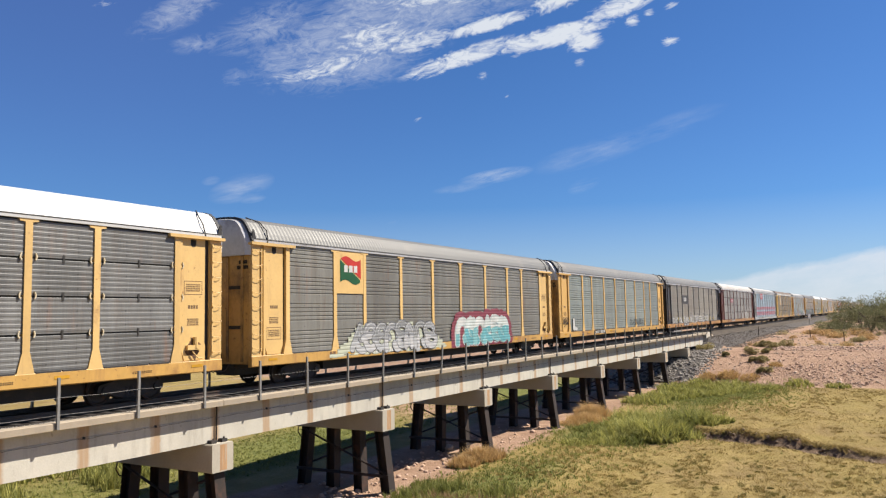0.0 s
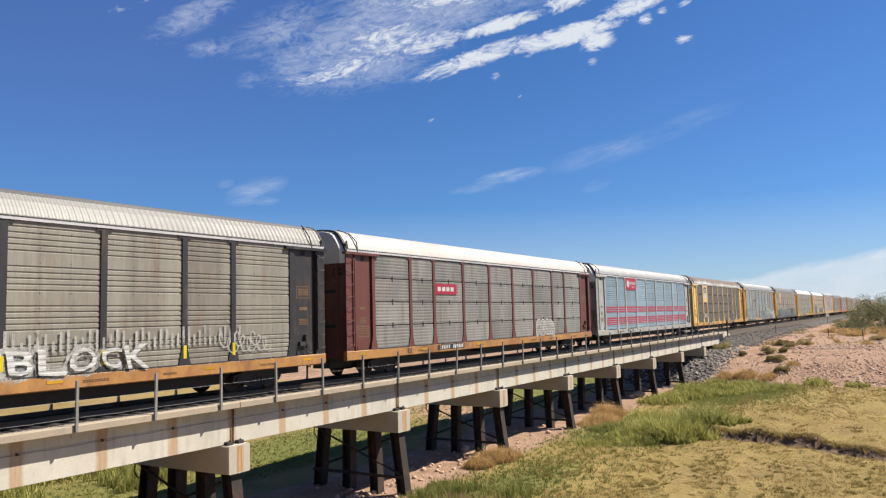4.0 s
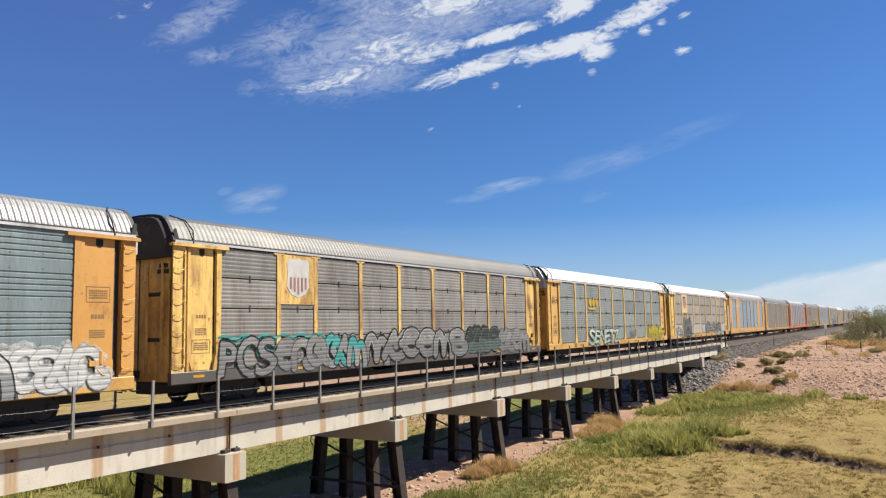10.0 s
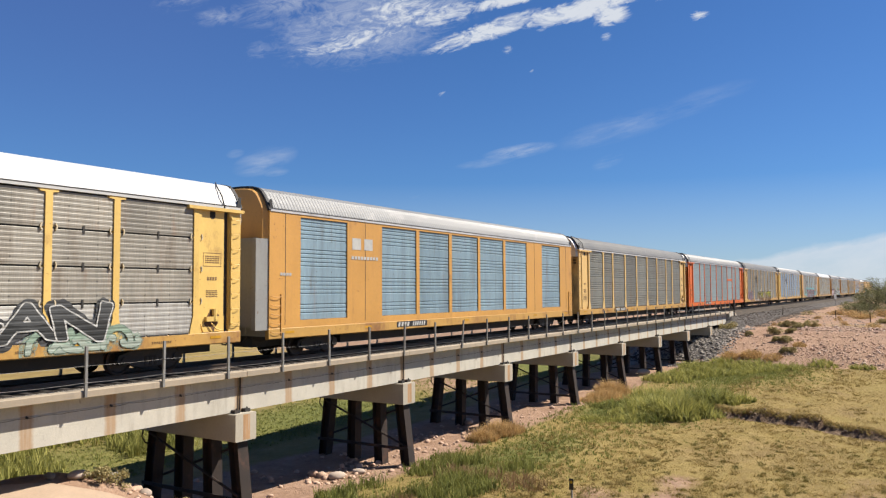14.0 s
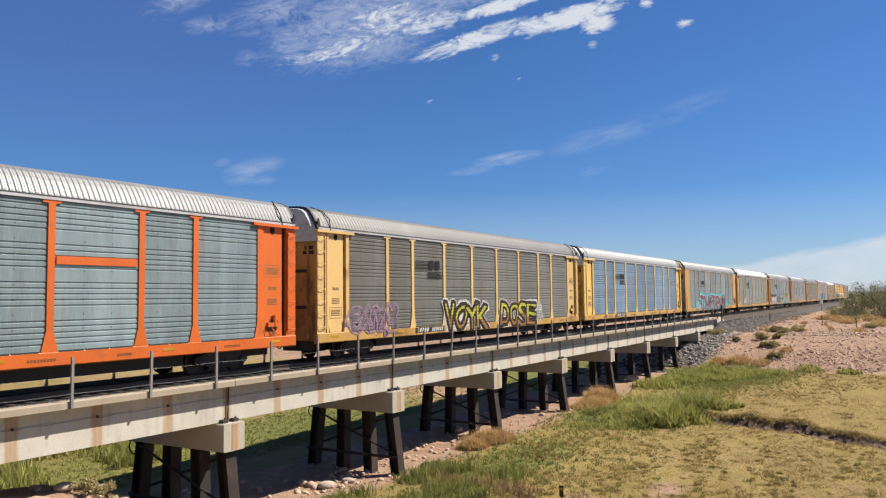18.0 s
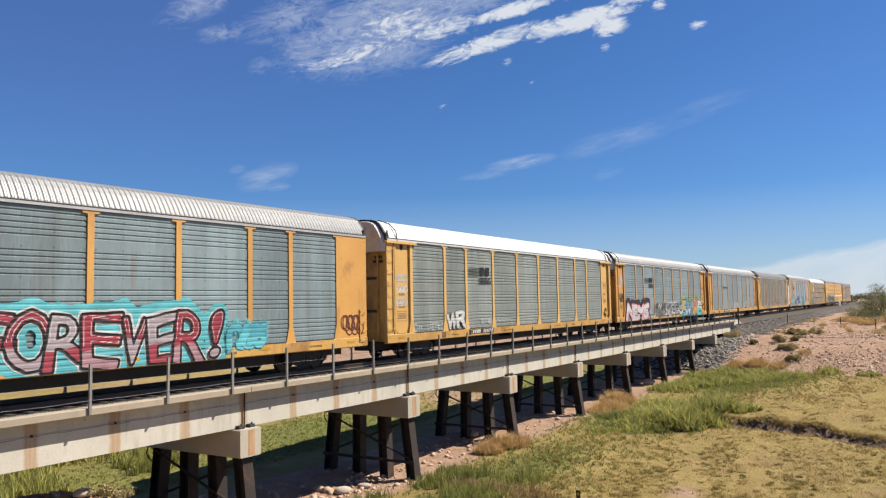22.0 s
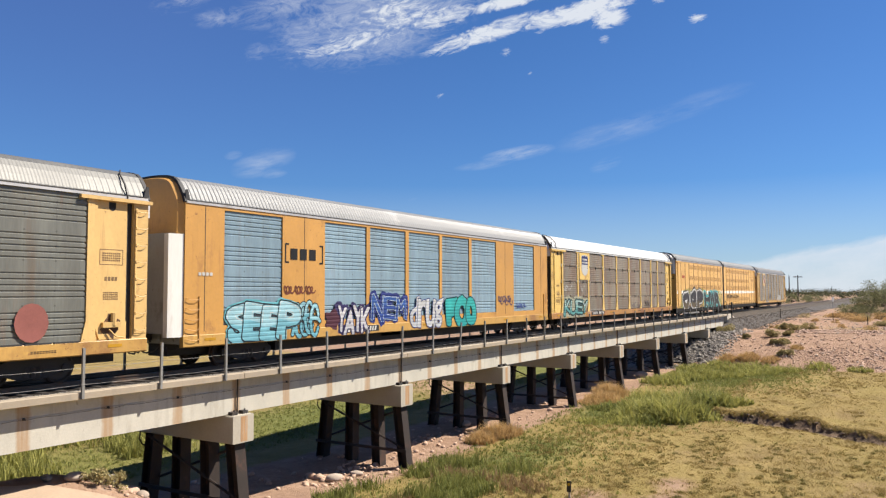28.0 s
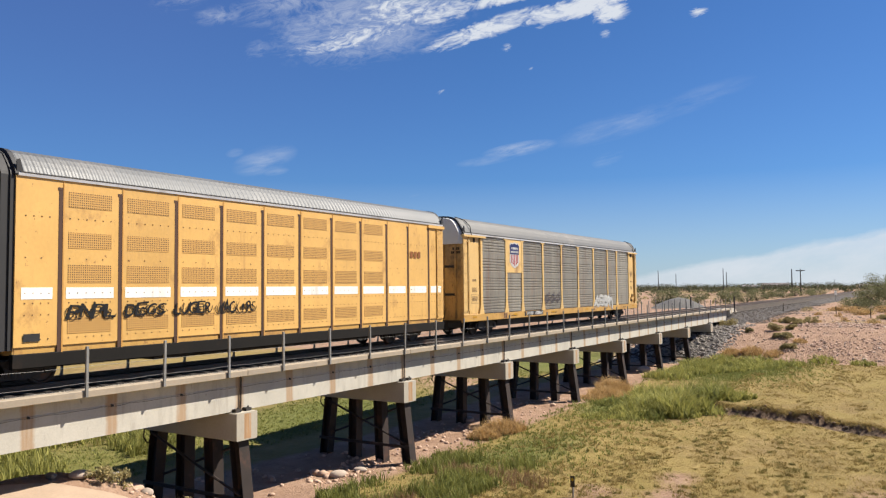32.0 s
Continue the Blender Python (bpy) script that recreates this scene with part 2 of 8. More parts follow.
def concrete_mat(name, col, stains):
    m = bpy.data.materials.new(name)
    m.use_nodes = True
    g = Nodes(m.node_tree)
    p = g.n("ShaderNodeTexCoord").outputs["Object"]
    big, small = g.noise(p, 0.7, 6.0, 0.65), g.noise(p, 16.0, 4.0)
    colour = g.ramp(g.math("ADD", g.math("MULTIPLY", big, 0.7), g.math("MULTIPLY", small, 0.3)),
                    (0.3, tuple(c * 0.8 for c in col)), (0.7, tuple(min(0.9, c * 1.1) for c in col)))
    pits = g.ramp(g.noise(g.vec("MULTIPLY", p, (1, 1, 0.5)), 5.0, 3.0), (0.70, 0.0), (0.74, 1.0))
    colour = g.mix(g.math("MULTIPLY", pits, 0.5), colour, (0.18, 0.16, 0.14))
    run = g.ramp(g.noise(g.vec("MULTIPLY", p, (3.5, 1, 0.5)), 1.0, 6.0, 0.65), (0.52, 0.0), (0.75, 1.0))
    colour = g.mix(g.math("MULTIPLY", run, 0.45), colour, (0.20, 0.175, 0.145))
    if stains:
        sep = g.n("ShaderNodeSeparateXYZ", in_0=p)
        wob = g.math("MULTIPLY", g.noise(g.vec("MULTIPLY", p, (1, 1, 3)), 1.4, 3.0), 0.05)
        f = g.math("FRACT", g.math("ADD", g.math("DIVIDE", sep.outputs[0], 2.295), g.math("ADD", wob, 0.48)))
        strip = g.math("SUBTRACT", 1.0, g.math("MULTIPLY", g.math("ABSOLUTE", g.math("SUBTRACT", f, 0.505)), 11.0), True)
        strip = g.math("MULTIPLY", strip, 2.2, True)
        many = g.ramp(g.noise(g.vec("MULTIPLY", p, (1, 0, 0)), 0.8, 2.0), (0.36, 0.3), (0.52, 1.0))
        streak = g.noise(g.vec("MULTIPLY", p, (14, 1, 0.6)), 1.0, 3.0)
        amount = g.math("MULTIPLY", g.math("MULTIPLY", strip, many), g.math("MULTIPLY", streak, 2.0), True)
        colour = g.mix(g.math("MULTIPLY", amount, 0.8), colour, (0.31, 0.19, 0.095))
    b = g.n("ShaderNodeBsdfPrincipled", in_Base_Color=colour, in_Roughness=0.85)
    g.put(b.inputs["Normal"], g.n("ShaderNodeBump", in_Strength=0.25, in_Distance=0.02, in_Height=g.noise(p, 22.0, 6.0)).outputs[0])
    g.n("ShaderNodeOutputMaterial", in_Surface=b.outputs[0])
    return m


CONCRETE = concrete_mat("cast_concrete", (0.445, 0.418, 0.358), True)
CAPS = concrete_mat("stained_cap_concrete", (0.36, 0.325, 0.265), False)
CURB = concrete_mat("curb_concrete", (0.305, 0.252, 0.188), False)
STEEL_DARK = mat("rusty_steel", (0.022, 0.014, 0.011), 0.75, 0.1, 0.3, 2.0, 0.2, 30, (0.09, 0.04, 0.025), 0.2)
GALV = mat("galvanised_steel", (0.22, 0.215, 0.205), 0.6, 0.4, 0.15, 4.0, 0.05)
CABLE = mat("wire_rope", (0.15, 0.145, 0.14), 0.6, 0.5, 0.1, 8.0, 0.0)
RAIL = mat("rail_steel", (0.10, 0.075, 0.06), 0.5, 0.6, 0.2, 2.0, 0.1, 40, RUST, 0.2)
TIE = mat("sleeper_timber", (0.034, 0.027, 0.023), 0.9, 0.0, 0.3, 3.0, 0.4, 30)
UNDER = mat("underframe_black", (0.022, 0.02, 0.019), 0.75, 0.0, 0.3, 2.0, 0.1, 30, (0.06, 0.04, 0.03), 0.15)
WHEEL = mat("wheel_steel", (0.05, 0.042, 0.038), 0.6, 0.5, 0.2, 4.0, 0.1, 30, RUST, 0.2)
STONE_GREY = mat("grey_stone", (0.20, 0.178, 0.155), 0.9, 0.0, 0.5, 1.5, 0.5, 14)
STONE_PINK = mat("pink_stone", (0.385, 0.262, 0.19), 0.9, 0.0, 0.35, 1.5, 0.5, 14)
STONE_PALE = mat("pale_stone", (0.33, 0.265, 0.215), 0.9, 0.0, 0.3, 1.5, 0.5, 14)
CLOD = mat("earth_clod", (0.16, 0.112, 0.078), 0.95, 0.0, 0.4, 2.0, 0.5, 16)
BALLAST_STONE = mat("ballast_stone", (0.125, 0.107, 0.093), 0.9, 0.0, 0.45, 3.0, 0.5, 20, spec=0.15)


# ---- mesh tools ----
class Geo:
    """Vertices and faces of one part."""

    def __init__(self):
        self.v, self.f = [], []

    def add(self, verts, faces):
        o = len(self.v)
        self.v += [tuple(p) for p in verts]
        self.f += [tuple(i + o for i in face) for face in faces]
        return self

    def box(self, x0, x1, y0, y1, z0, z1, cut=0.0):
        c = min(cut, (x1 - x0) / 3, (z1 - z0) / 3)
        if c <= 0:
            v = [(x, y, z) for x in (x0, x1) for y in (y0, y1) for z in (z0, z1)]
            return self.add(v, [(0, 1, 3, 2), (4, 6, 7, 5), (0, 4, 5, 1), (2, 3, 7, 6), (0, 2, 6, 4), (1, 5, 7, 3)])
        ring = [(x0 + c, z0), (x1 - c, z0), (x1, z0 + c), (x1, z1 - c), (x1 - c, z1), (x0 + c, z1), (x0, z1 - c), (x0, z0 + c)]
        return self.prism_y(ring, y0, y1)

    def prism_y(self, ring, y0, y1):
        n = len(ring)
        v = [(x, y0, z) for x, z in ring] + [(x, y1, z) for x, z in ring]
        return self.add(v, [tuple(range(n)), tuple(range(2 * n - 1, n - 1, -1))] + [(i, n + i, n + (i + 1) % n, (i + 1) % n) for i in range(n)])

    def prism_x(self, ring, x0, x1):
        n = len(ring)
        v = [(x0, y, z) for y, z in ring] + [(x1, y, z) for y, z in ring]
        return self.add(v, [tuple(range(n - 1, -1, -1)), tuple(range(n, 2 * n))] + [(i, (i + 1) % n, n + (i + 1) % n, n + i) for i in range(n)])

    def prism_z(self, ring, z0, z1):
        n = len(ring)
        v = [(x, y, z0) for x, y in ring] + [(x, y, z1) for x, y in ring]
        return self.add(v, [tuple(range(n - 1, -1, -1)), tuple(range(n, 2 * n))] + [(i, (i + 1) % n, n + (i + 1) % n, n + i) for i in range(n)])

    def tube(self, p, q, r, n=8, r2=None):
        p, q = Vector(p), Vector(q)
        d = (q - p).normalized()
        a = d.orthogonal().normalized()
        b = d.cross(a)
        r2 = r if r2 is None else r2
        v = []
        for c, rr in ((p, r), (q, r2)):
            v += [c + rr * (math.cos(2 * math.pi * i / n) * a + math.sin(2 * math.pi * i / n) * b) for i in range(n)]
        return self.add(v, [tuple(range(n - 1, -1, -1)), tuple(range(n, 2 * n))] + [(i, (i + 1) % n, n + (i + 1) % n, n + i) for i in range(n)])

    def path(self, pts, r, n=6):
        for a, b in zip(pts, pts[1:]):
            self.tube(a, b, r, n)
        return self

    def loft(self, rings, close=True):
        n = len(rings[0])
        o = [p for ring in rings for p in ring]
        f = []
        for k in range(len(rings) - 1):
            for i in range(n if close else n - 1):
                j = (i + 1) % n
                f.append((k * n + i, k * n + j, (k + 1) * n + j, (k + 1) * n + i))
        return self.add(o, f)

    def mesh(self, name, material, smooth=False):
        me = bpy.data.meshes.new(name)
        me.from_pydata(self.v, [], self.f)
        me.materials.append(material)
        if smooth:
            me.polygons.foreach_set("use_smooth", [True] * len(me.polygons))
        me.update()
        return me


def part(name, geo, material, parent, label="", smooth=False, at=None):
    """One mesh object under a thing or a part."""
    me = geo if isinstance(geo, bpy.types.Mesh) else geo.mesh(name, material, smooth)
    ob = new(name, me)
    ob.parent = parent
    if at is not None:
        ob.location = at
    if label:
        tagged(ob, label)
    return ob


def numpy_mesh(name, verts, faces, material):
    """A mesh from arrays; faces all with the same number of corners."""
    me = bpy.data.meshes.new(name)
    nf, k = faces.shape
    me.vertices.add(len(verts))
    me.vertices.foreach_set("co", verts.astype(np.float32).ravel())
    me.loops.add(nf * k)
    me.loops.foreach_set("vertex_index", faces.astype(np.int32).ravel())
    me.polygons.add(nf)
    me.polygons.foreach_set("loop_start", np.arange(0, nf * k, k, dtype=np.int32))
    me.materials.append(material)
    me.update(calc_edges=True)
    return me


# ---- ground ----
def ramp01(x, a, b):
    t = np.clip((x - a) / (b - a), 0, 1)
    return t * t * (3 - 2 * t)


def hills(x, y, s, seed):
    """Smooth unevenness from a few waves."""
    r = np.random.RandomState(seed)
    z = 0
    for k in range(7):
        a, f, p = r.uniform(0, 6.28), s * r.uniform(0.5, 2.2), r.uniform(0, 6.28)
        z = z + np.sin((x * math.cos(a) + y * math.sin(a)) * f + p) / 7
    return z


def ditch_x(y):
    return 46.4 + 0.43 * (np.clip(y, -40, -9) + 11.0) + 0.22 * np.sin(y * 0.7) + 0.12 * np.sin(y * 1.9) + 0.10 * np.sin(y * 4.3 + 0.8) + 0.06 * np.sin(y * 7.7)


def ground_z(x, y):
    x, y = np.asarray(x, float), np.asarray(y, float)
    plain = -1.5 + 0.25 * hills(x, y, 0.05, 3)
    floor = -5.0 + 0.13 * hills(x, y, 0.5, 5) + 0.05 * hills(x, y, 2.2, 6)
    floor = floor + 0.35 * ramp01(x, 49, 75) * ramp01(-y, -2, 12)
    # the dry channel under the bridge, with its sandy near bank
    under = np.exp(-((y - 1.0) / 5.0) ** 2)
    over = 1 - ramp01((x - 11.13) * 0.67 + (y + 0.38) * 0.74, 0.6, 6.0)
    floor = floor + under * (2.3 * over * ramp01(-x, -17.8, -12.5) * np.exp(-((y + 0.6) / 4.0) ** 2) / np.maximum(under, 0.05) - 0.15 * np.exp(-((x - 27) / 5) ** 2) + 0.15 * ramp01(x, 34, 50))
    floor = floor + 0.4 * ramp01(y, 5, 12)
    # shelf and cut bank across the meadow
    d = x - ditch_x(y)
    side = ramp01(-y, 7.5, 10.5)
    floor = floor + side * ((0.40 + 0.08 * np.sin(y * 2.3)) * ramp01(d, -0.25, 0.5) - (0.22 + 0.06 * np.sin(y * 1.3 + 1)) * np.exp(-((d + 0.45) / 0.45) ** 2)) * (1 - 0.45 * ramp01(-y, 15.5, 19.5)) * (1 - ramp01(d, 6, 25) * 0.6)
    # bank rising to the far abutment and the plain
    foot = 73.5 + 1.5 * np.sin(y * 0.23)
    up = np.clip((x - foot) / 15.0, 0, 1)
    right = floor + (-2.1 - floor) * (1 - (1 - up) ** 1.6)
    right = right + (plain + 2.1) * ramp01(x, foot + 14, foot + 60) + 0.18 * hills(x, y, 0.8, 9) * up
    z = np.where(x > foot, right, floor)
    # left bank and the far side of the wash
    z = z + (plain - z) * ramp01(-x, 14, 30)
    z = z + (plain - z) * ramp01(y, 38, 90)
    # raised bank on which the camera stands
    qx, qy = np.maximum(x - 3.0, 0), np.maximum(y + 18.3, 0)
    z = np.maximum(z, 0.5 - 0.72 * np.hypot(qx, qy))
    # line's own embankment past both abutments
    bank = -0.87 - np.maximum(np.abs(y) - 2.6, 0) / 1.7
    z = np.where(x > 91.5, np.maximum(z, bank), z)
    cone = -0.9 - np.maximum(np.hypot(np.maximum(91.5 - x, 0) * 1.0, np.maximum(np.abs(y) - 2.6, 0)), 0) / 1.8
    z = np.where(x <= 91.5, np.maximum(z, np.where(x > 60, cone, -99)), z)
    z = np.where(x < -9, np.maximum(z, -0.72 - np.hypot(0, np.maximum(np.abs(y) - 2.6, 0)) / 1.7), z)
    return z


def spaced(fine0, fine1, step, far):
    mid = np.arange(fine0, fine1 + 1e-6, step)
    out, s, p = [], step, fine1
    while p < far:
        s *= 1.28
        p += s
        out.append(p)
    low, s, p = [], step, fine0
    while p > -far:
        s *= 1.28
        p -= s
        low.append(p)
    return np.array(low[::-1] + list(mid) + out)


def weight_noise(x, y, s, seed):
    return 0.5 + 0.5 * hills(x, y, s, seed) * 1.6


def ground_material():
    m = bpy.data.materials.new("ground")
    m.use_nodes = True
    g = Nodes(m.node_tree)
    p = g.n("ShaderNodeTexCoord").outputs["Object"]
    cover = g.n("ShaderNodeAttribute")
    cover.attribute_name = "cover"
    sep = g.n("ShaderNodeSeparateColor", in_0=cover.outputs["Color"])
    big, mid, fine = g.noise(p, 0.12, 5.0, 0.6), g.noise(p, 1.1, 6.0, 0.65), g.noise(p, 9.0, 5.0, 0.6)
    soil = g.ramp(g.math("ADD", g.math("MULTIPLY", mid, 0.6), g.math("MULTIPLY", fine, 0.4)), (0.3, (0.17, 0.102, 0.068)), (0.52, (0.275, 0.178, 0.122)), (0.72, (0.36, 0.255, 0.185)))
    grass = g.ramp(g.math("ADD", g.math("MULTIPLY", mid, 0.55), g.math("MULTIPLY", big, 0.45)), (0.34, (0.165, 0.122, 0.042)), (0.5, (0.232, 0.170, 0.064)), (0.66, (0.31, 0.230, 0.10)))
    grass = g.mix(g.math("MULTIPLY", g.ramp(fine, (0.4, 0.0), (0.7, 1.0)), 0.25), grass, (0.20, 0.15, 0.05))
    brown = g.ramp(g.noise(g.vec("MULTIPLY", p, (0.5, 0.9, 1)), 0.7, 5.0, 0.65), (0.46, 0.0), (0.66, 1.0))
    grass = g.mix(g.math("MULTIPLY", brown, 0.7), grass, (0.175, 0.120, 0.055))
    lawn = g.ramp(g.noise(g.vec("ADD", p, (31, 7, 0)), 0.16, 5.0, 0.62), (0.42, 0.0), (0.60, 1.0))
    grass = g.mix(g.math("MULTIPLY", lawn, 0.5), grass, (0.215, 0.168, 0.052))
    speck = g.ramp(g.noise(p, 2.6, 4.0, 0.7), (0.50, 0.0), (0.68, 1.0))
    grass = g.mix(g.math("MULTIPLY", speck, 0.45), grass, (0.155, 0.112, 0.04))
    gravel = g.ramp(g.math("ADD", g.math("MULTIPLY", g.noise(p, 5.0, 6.0, 0.75), 0.6), g.math("MULTIPLY", mid, 0.4)), (0.38, (0.022, 0.020, 0.019)), (0.62, (0.125, 0.112, 0.104)))
    green = g.ramp(g.math("ADD", g.math("MULTIPLY", mid, 0.5), g.math("MULTIPLY", fine, 0.5)), (0.35, (0.07, 0.083, 0.021)), (0.7, (0.15, 0.152, 0.044)))
    edge = g.math("MULTIPLY", g.math("SUBTRACT", fine, 0.5), 0.5)
    c = g.mix(g.ramp(g.math("ADD", sep.outputs[0], edge), (0.4, 0.0), (0.6, 1.0)), soil, grass)
    c = g.mix(g.ramp(g.math("ADD", sep.outputs[2], edge), (0.35, 0.0), (0.7, 1.0)), c, green)
    c = g.mix(g.ramp(g.math("ADD", sep.outputs[1], edge), (0.4, 0.0), (0.6, 1.0)), c, gravel)
    # damp dark mud in the ditch, its colour also holding the cut bank's shade
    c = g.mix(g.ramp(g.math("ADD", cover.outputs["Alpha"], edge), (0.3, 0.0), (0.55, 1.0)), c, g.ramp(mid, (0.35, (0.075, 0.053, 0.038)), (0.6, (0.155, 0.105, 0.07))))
    b = g.n("ShaderNodeBsdfPrincipled", in_Base_Color=c, in_Roughness=0.95)
    b.inputs["Specular IOR Level"].default_value = 0.15
    h = g.math("ADD", g.math("MULTIPLY", mid, 0.7), g.math("MULTIPLY", g.noise(p, 6.0, 6.0, 0.7), 0.5))
    g.put(b.inputs["Normal"], g.n("ShaderNodeBump", in_Strength=0.8, in_Distance=0.25, in_Height=h).outputs[0])
    g.n("ShaderNodeOutputMaterial", in_Surface=b.outputs[0])
    return m


def cover_of(x, y):
    """Share of grass, gravel and lush green at a place."""
    n1, n2 = weight_noise(x, y, 0.25, 21), weight_noise(x, y, 1.1, 22)
    grass = ramp01(-y, 1.5, 4.5) * (1 - ramp01(x, 70, 75))
    grass = np.maximum(grass, ramp01(y, 1.6, 4.0) * (1 - ramp01(x, 66, 74)) * (0.45 + 0.5 * n1))
    near_bare = (1 - ramp01(x, 24, 42)) * ramp01(-y, 6.5, 11) * 0.85
    grass = grass - near_bare * n2
    grass = np.where(x > 92, 0.05 + 0.42 * n1 + 0.12 * ramp01(x, 160, 320), grass)
    d = x - ditch_x(y)
    grass = np.where((d > -0.35) & (d < 0.35) & (y < -9), 0.1, grass)
    gravel = np.where((x > 91) & (np.abs(y) < 4.6), 1.0, 0.0)
    gravel = np.maximum(gravel, np.where((x > 74) & (x <= 92) & (np.abs(y) < 4.2 + 0.6 * n2), 0.8, 0))
    gravel = np.where((x < -9) & (np.abs(y) < 3.5), 1.0, gravel)
    lush = ramp01(x, 50, 66) * ramp01(-y, 1.5, 4) * (1 - ramp01(-y, 8, 16)) * (1 - ramp01(x, 71, 75))
    lush = np.maximum(lush, np.exp(-((x - 46) / 6.0) ** 2 - ((y + 6) / 3.5) ** 2))
    lush = np.maximum(lush, 0.9 * np.exp(-((x - 29) / 8.5) ** 2 - ((y + 5.8) / 2.5) ** 2))
    lush = np.maximum(lush, 0.62 * ramp01(y, 3.5, 7.0) * (1 - ramp01(y, 10, 16)))
    return np.clip(grass, 0, 1), gravel, np.clip(lush * (0.6 + 0.6 * n1), 0, 1)


def build_ground():
    xs, ys = spaced(-12, 125, 0.5, 4000), spaced(-42, 30, 0.5, 4000)
    X, Y = np.meshgrid(xs, ys, indexing="ij")
    Z = ground_z(X, Y)
    v = np.stack([X, Y, Z], -1).reshape(-1, 3)
    i, j = np.meshgrid(np.arange(len(xs) - 1), np.arange(len(ys) - 1), indexing="ij")
    a = (i * len(ys) + j).ravel()
    f = np.stack([a, a + len(ys), a + len(ys) + 1, a + 1], 1)
    me = numpy_mesh("ground", v, f, ground_material())
    me.polygons.foreach_set("use_smooth", [True] * len(me.polygons))
    att = me.color_attributes.new("cover", "FLOAT_COLOR", "POINT")
    gr, gv, lu = cover_of(v[:, 0], v[:, 1])
    col = np.stack([gr, gv, lu, np.ones_like(gr)], 1).astype(np.float32)
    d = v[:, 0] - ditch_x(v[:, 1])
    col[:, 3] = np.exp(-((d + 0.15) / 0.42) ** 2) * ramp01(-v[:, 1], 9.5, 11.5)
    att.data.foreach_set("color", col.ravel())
    tagged(new("ground", me), "grassy dry wash with sandy soil, and desert plain beyond", "ground", kind="structure")


build_ground()

# ---- track ----
BENT0, SPAN = 17.62, 9.18


def build_track():
    bed = tagged(new("track"), "single railway track on grey ballast and dark timber sleepers", "railway track", kind="structure")
    bed.location = (0, 0, -0.22)
    xs = [-60 + 0.5 * k for k in range(340)] + [110 + 8 * k for k in range(112)]
    ring = [(-2.55, -0.76), (-2.02, -0.47), (-1.55, -0.24), (-1.2, -0.19), (-0.5, -0.2), (0.5, -0.2), (1.2, -0.19), (1.55, -0.24), (2.02, -0.47), (2.55, -0.76)]
    deck = [(-2.0, -0.27), (-2.0, -0.145), (-1.72, -0.155), (-1.35, -0.19), (-0.5, -0.2), (0.5, -0.2), (1.2, -0.19), (1.6, -0.2), (2.0, -0.22), (2.0, -0.27)]
    dark = mat("ballast", (0.026, 0.022, 0.019), 0.95, 0.0, 0.35, 6.0, 1.0, 18, spec=0.1)
    dusty = mat("dusty_ballast", (0.085, 0.073, 0.063), 0.95, 0.0, 0.55, 5.0, 1.0, 16, (0.15, 0.115, 0.085), 0.3, spec=0.1)
    for run, src, stuff in (([x for x in xs if x < -9], ring, dusty), ([x for x in xs if -9 <= x < 90.8], deck, dark), ([x for x in xs if x >= 90.8], ring, dusty)):
        rings = [[(x, y, z + 0.02 * noise.noise(Vector((x * 1.7, y * 2.0, 0))) * (0 if k in (0, 9) else 1)) for k, (y, z) in enumerate(src)] for x in run]
        part("ballast_bed", Geo().loft(rings, False), stuff, bed)
    prof = [(-0.07, -0.172), (0.07, -0.172), (0.07, -0.16), (0.012, -0.14), (0.012, -0.045), (0.036, -0.035), (0.036, -0.004), (0.028, 0.0),
            (-0.028, 0.0), (-0.036, -0.004), (-0.036, -0.035), (-0.012, -0.045), (-0.012, -0.14), (-0.07, -0.16)]
    for y in (-0.755, 0.755):
        part("rail", Geo().prism_x([(y + a, b) for a, b in prof], -60, 1000), RAIL, bed)
    tie = Geo().box(-0.11, 0.11, -1.3, 1.3, -0.34, -0.165, 0.02).mesh("sleeper", TIE)
    r = random.Random(4)
    for k in range(170):
        part("sleeper", tie, TIE, bed, at=(5.0 + 0.52 * k + r.uniform(-0.02, 0.02), 0, 0))


build_track()


# ---- bridge ----
RUST_RUN = mat("rust_run_on_concrete", (0.34, 0.20, 0.10), 0.9, 0.0, 0.25, 2.0, 0.2, 22, (0.36, 0.31, 0.25), 0.3, (4, 1, 0.4))


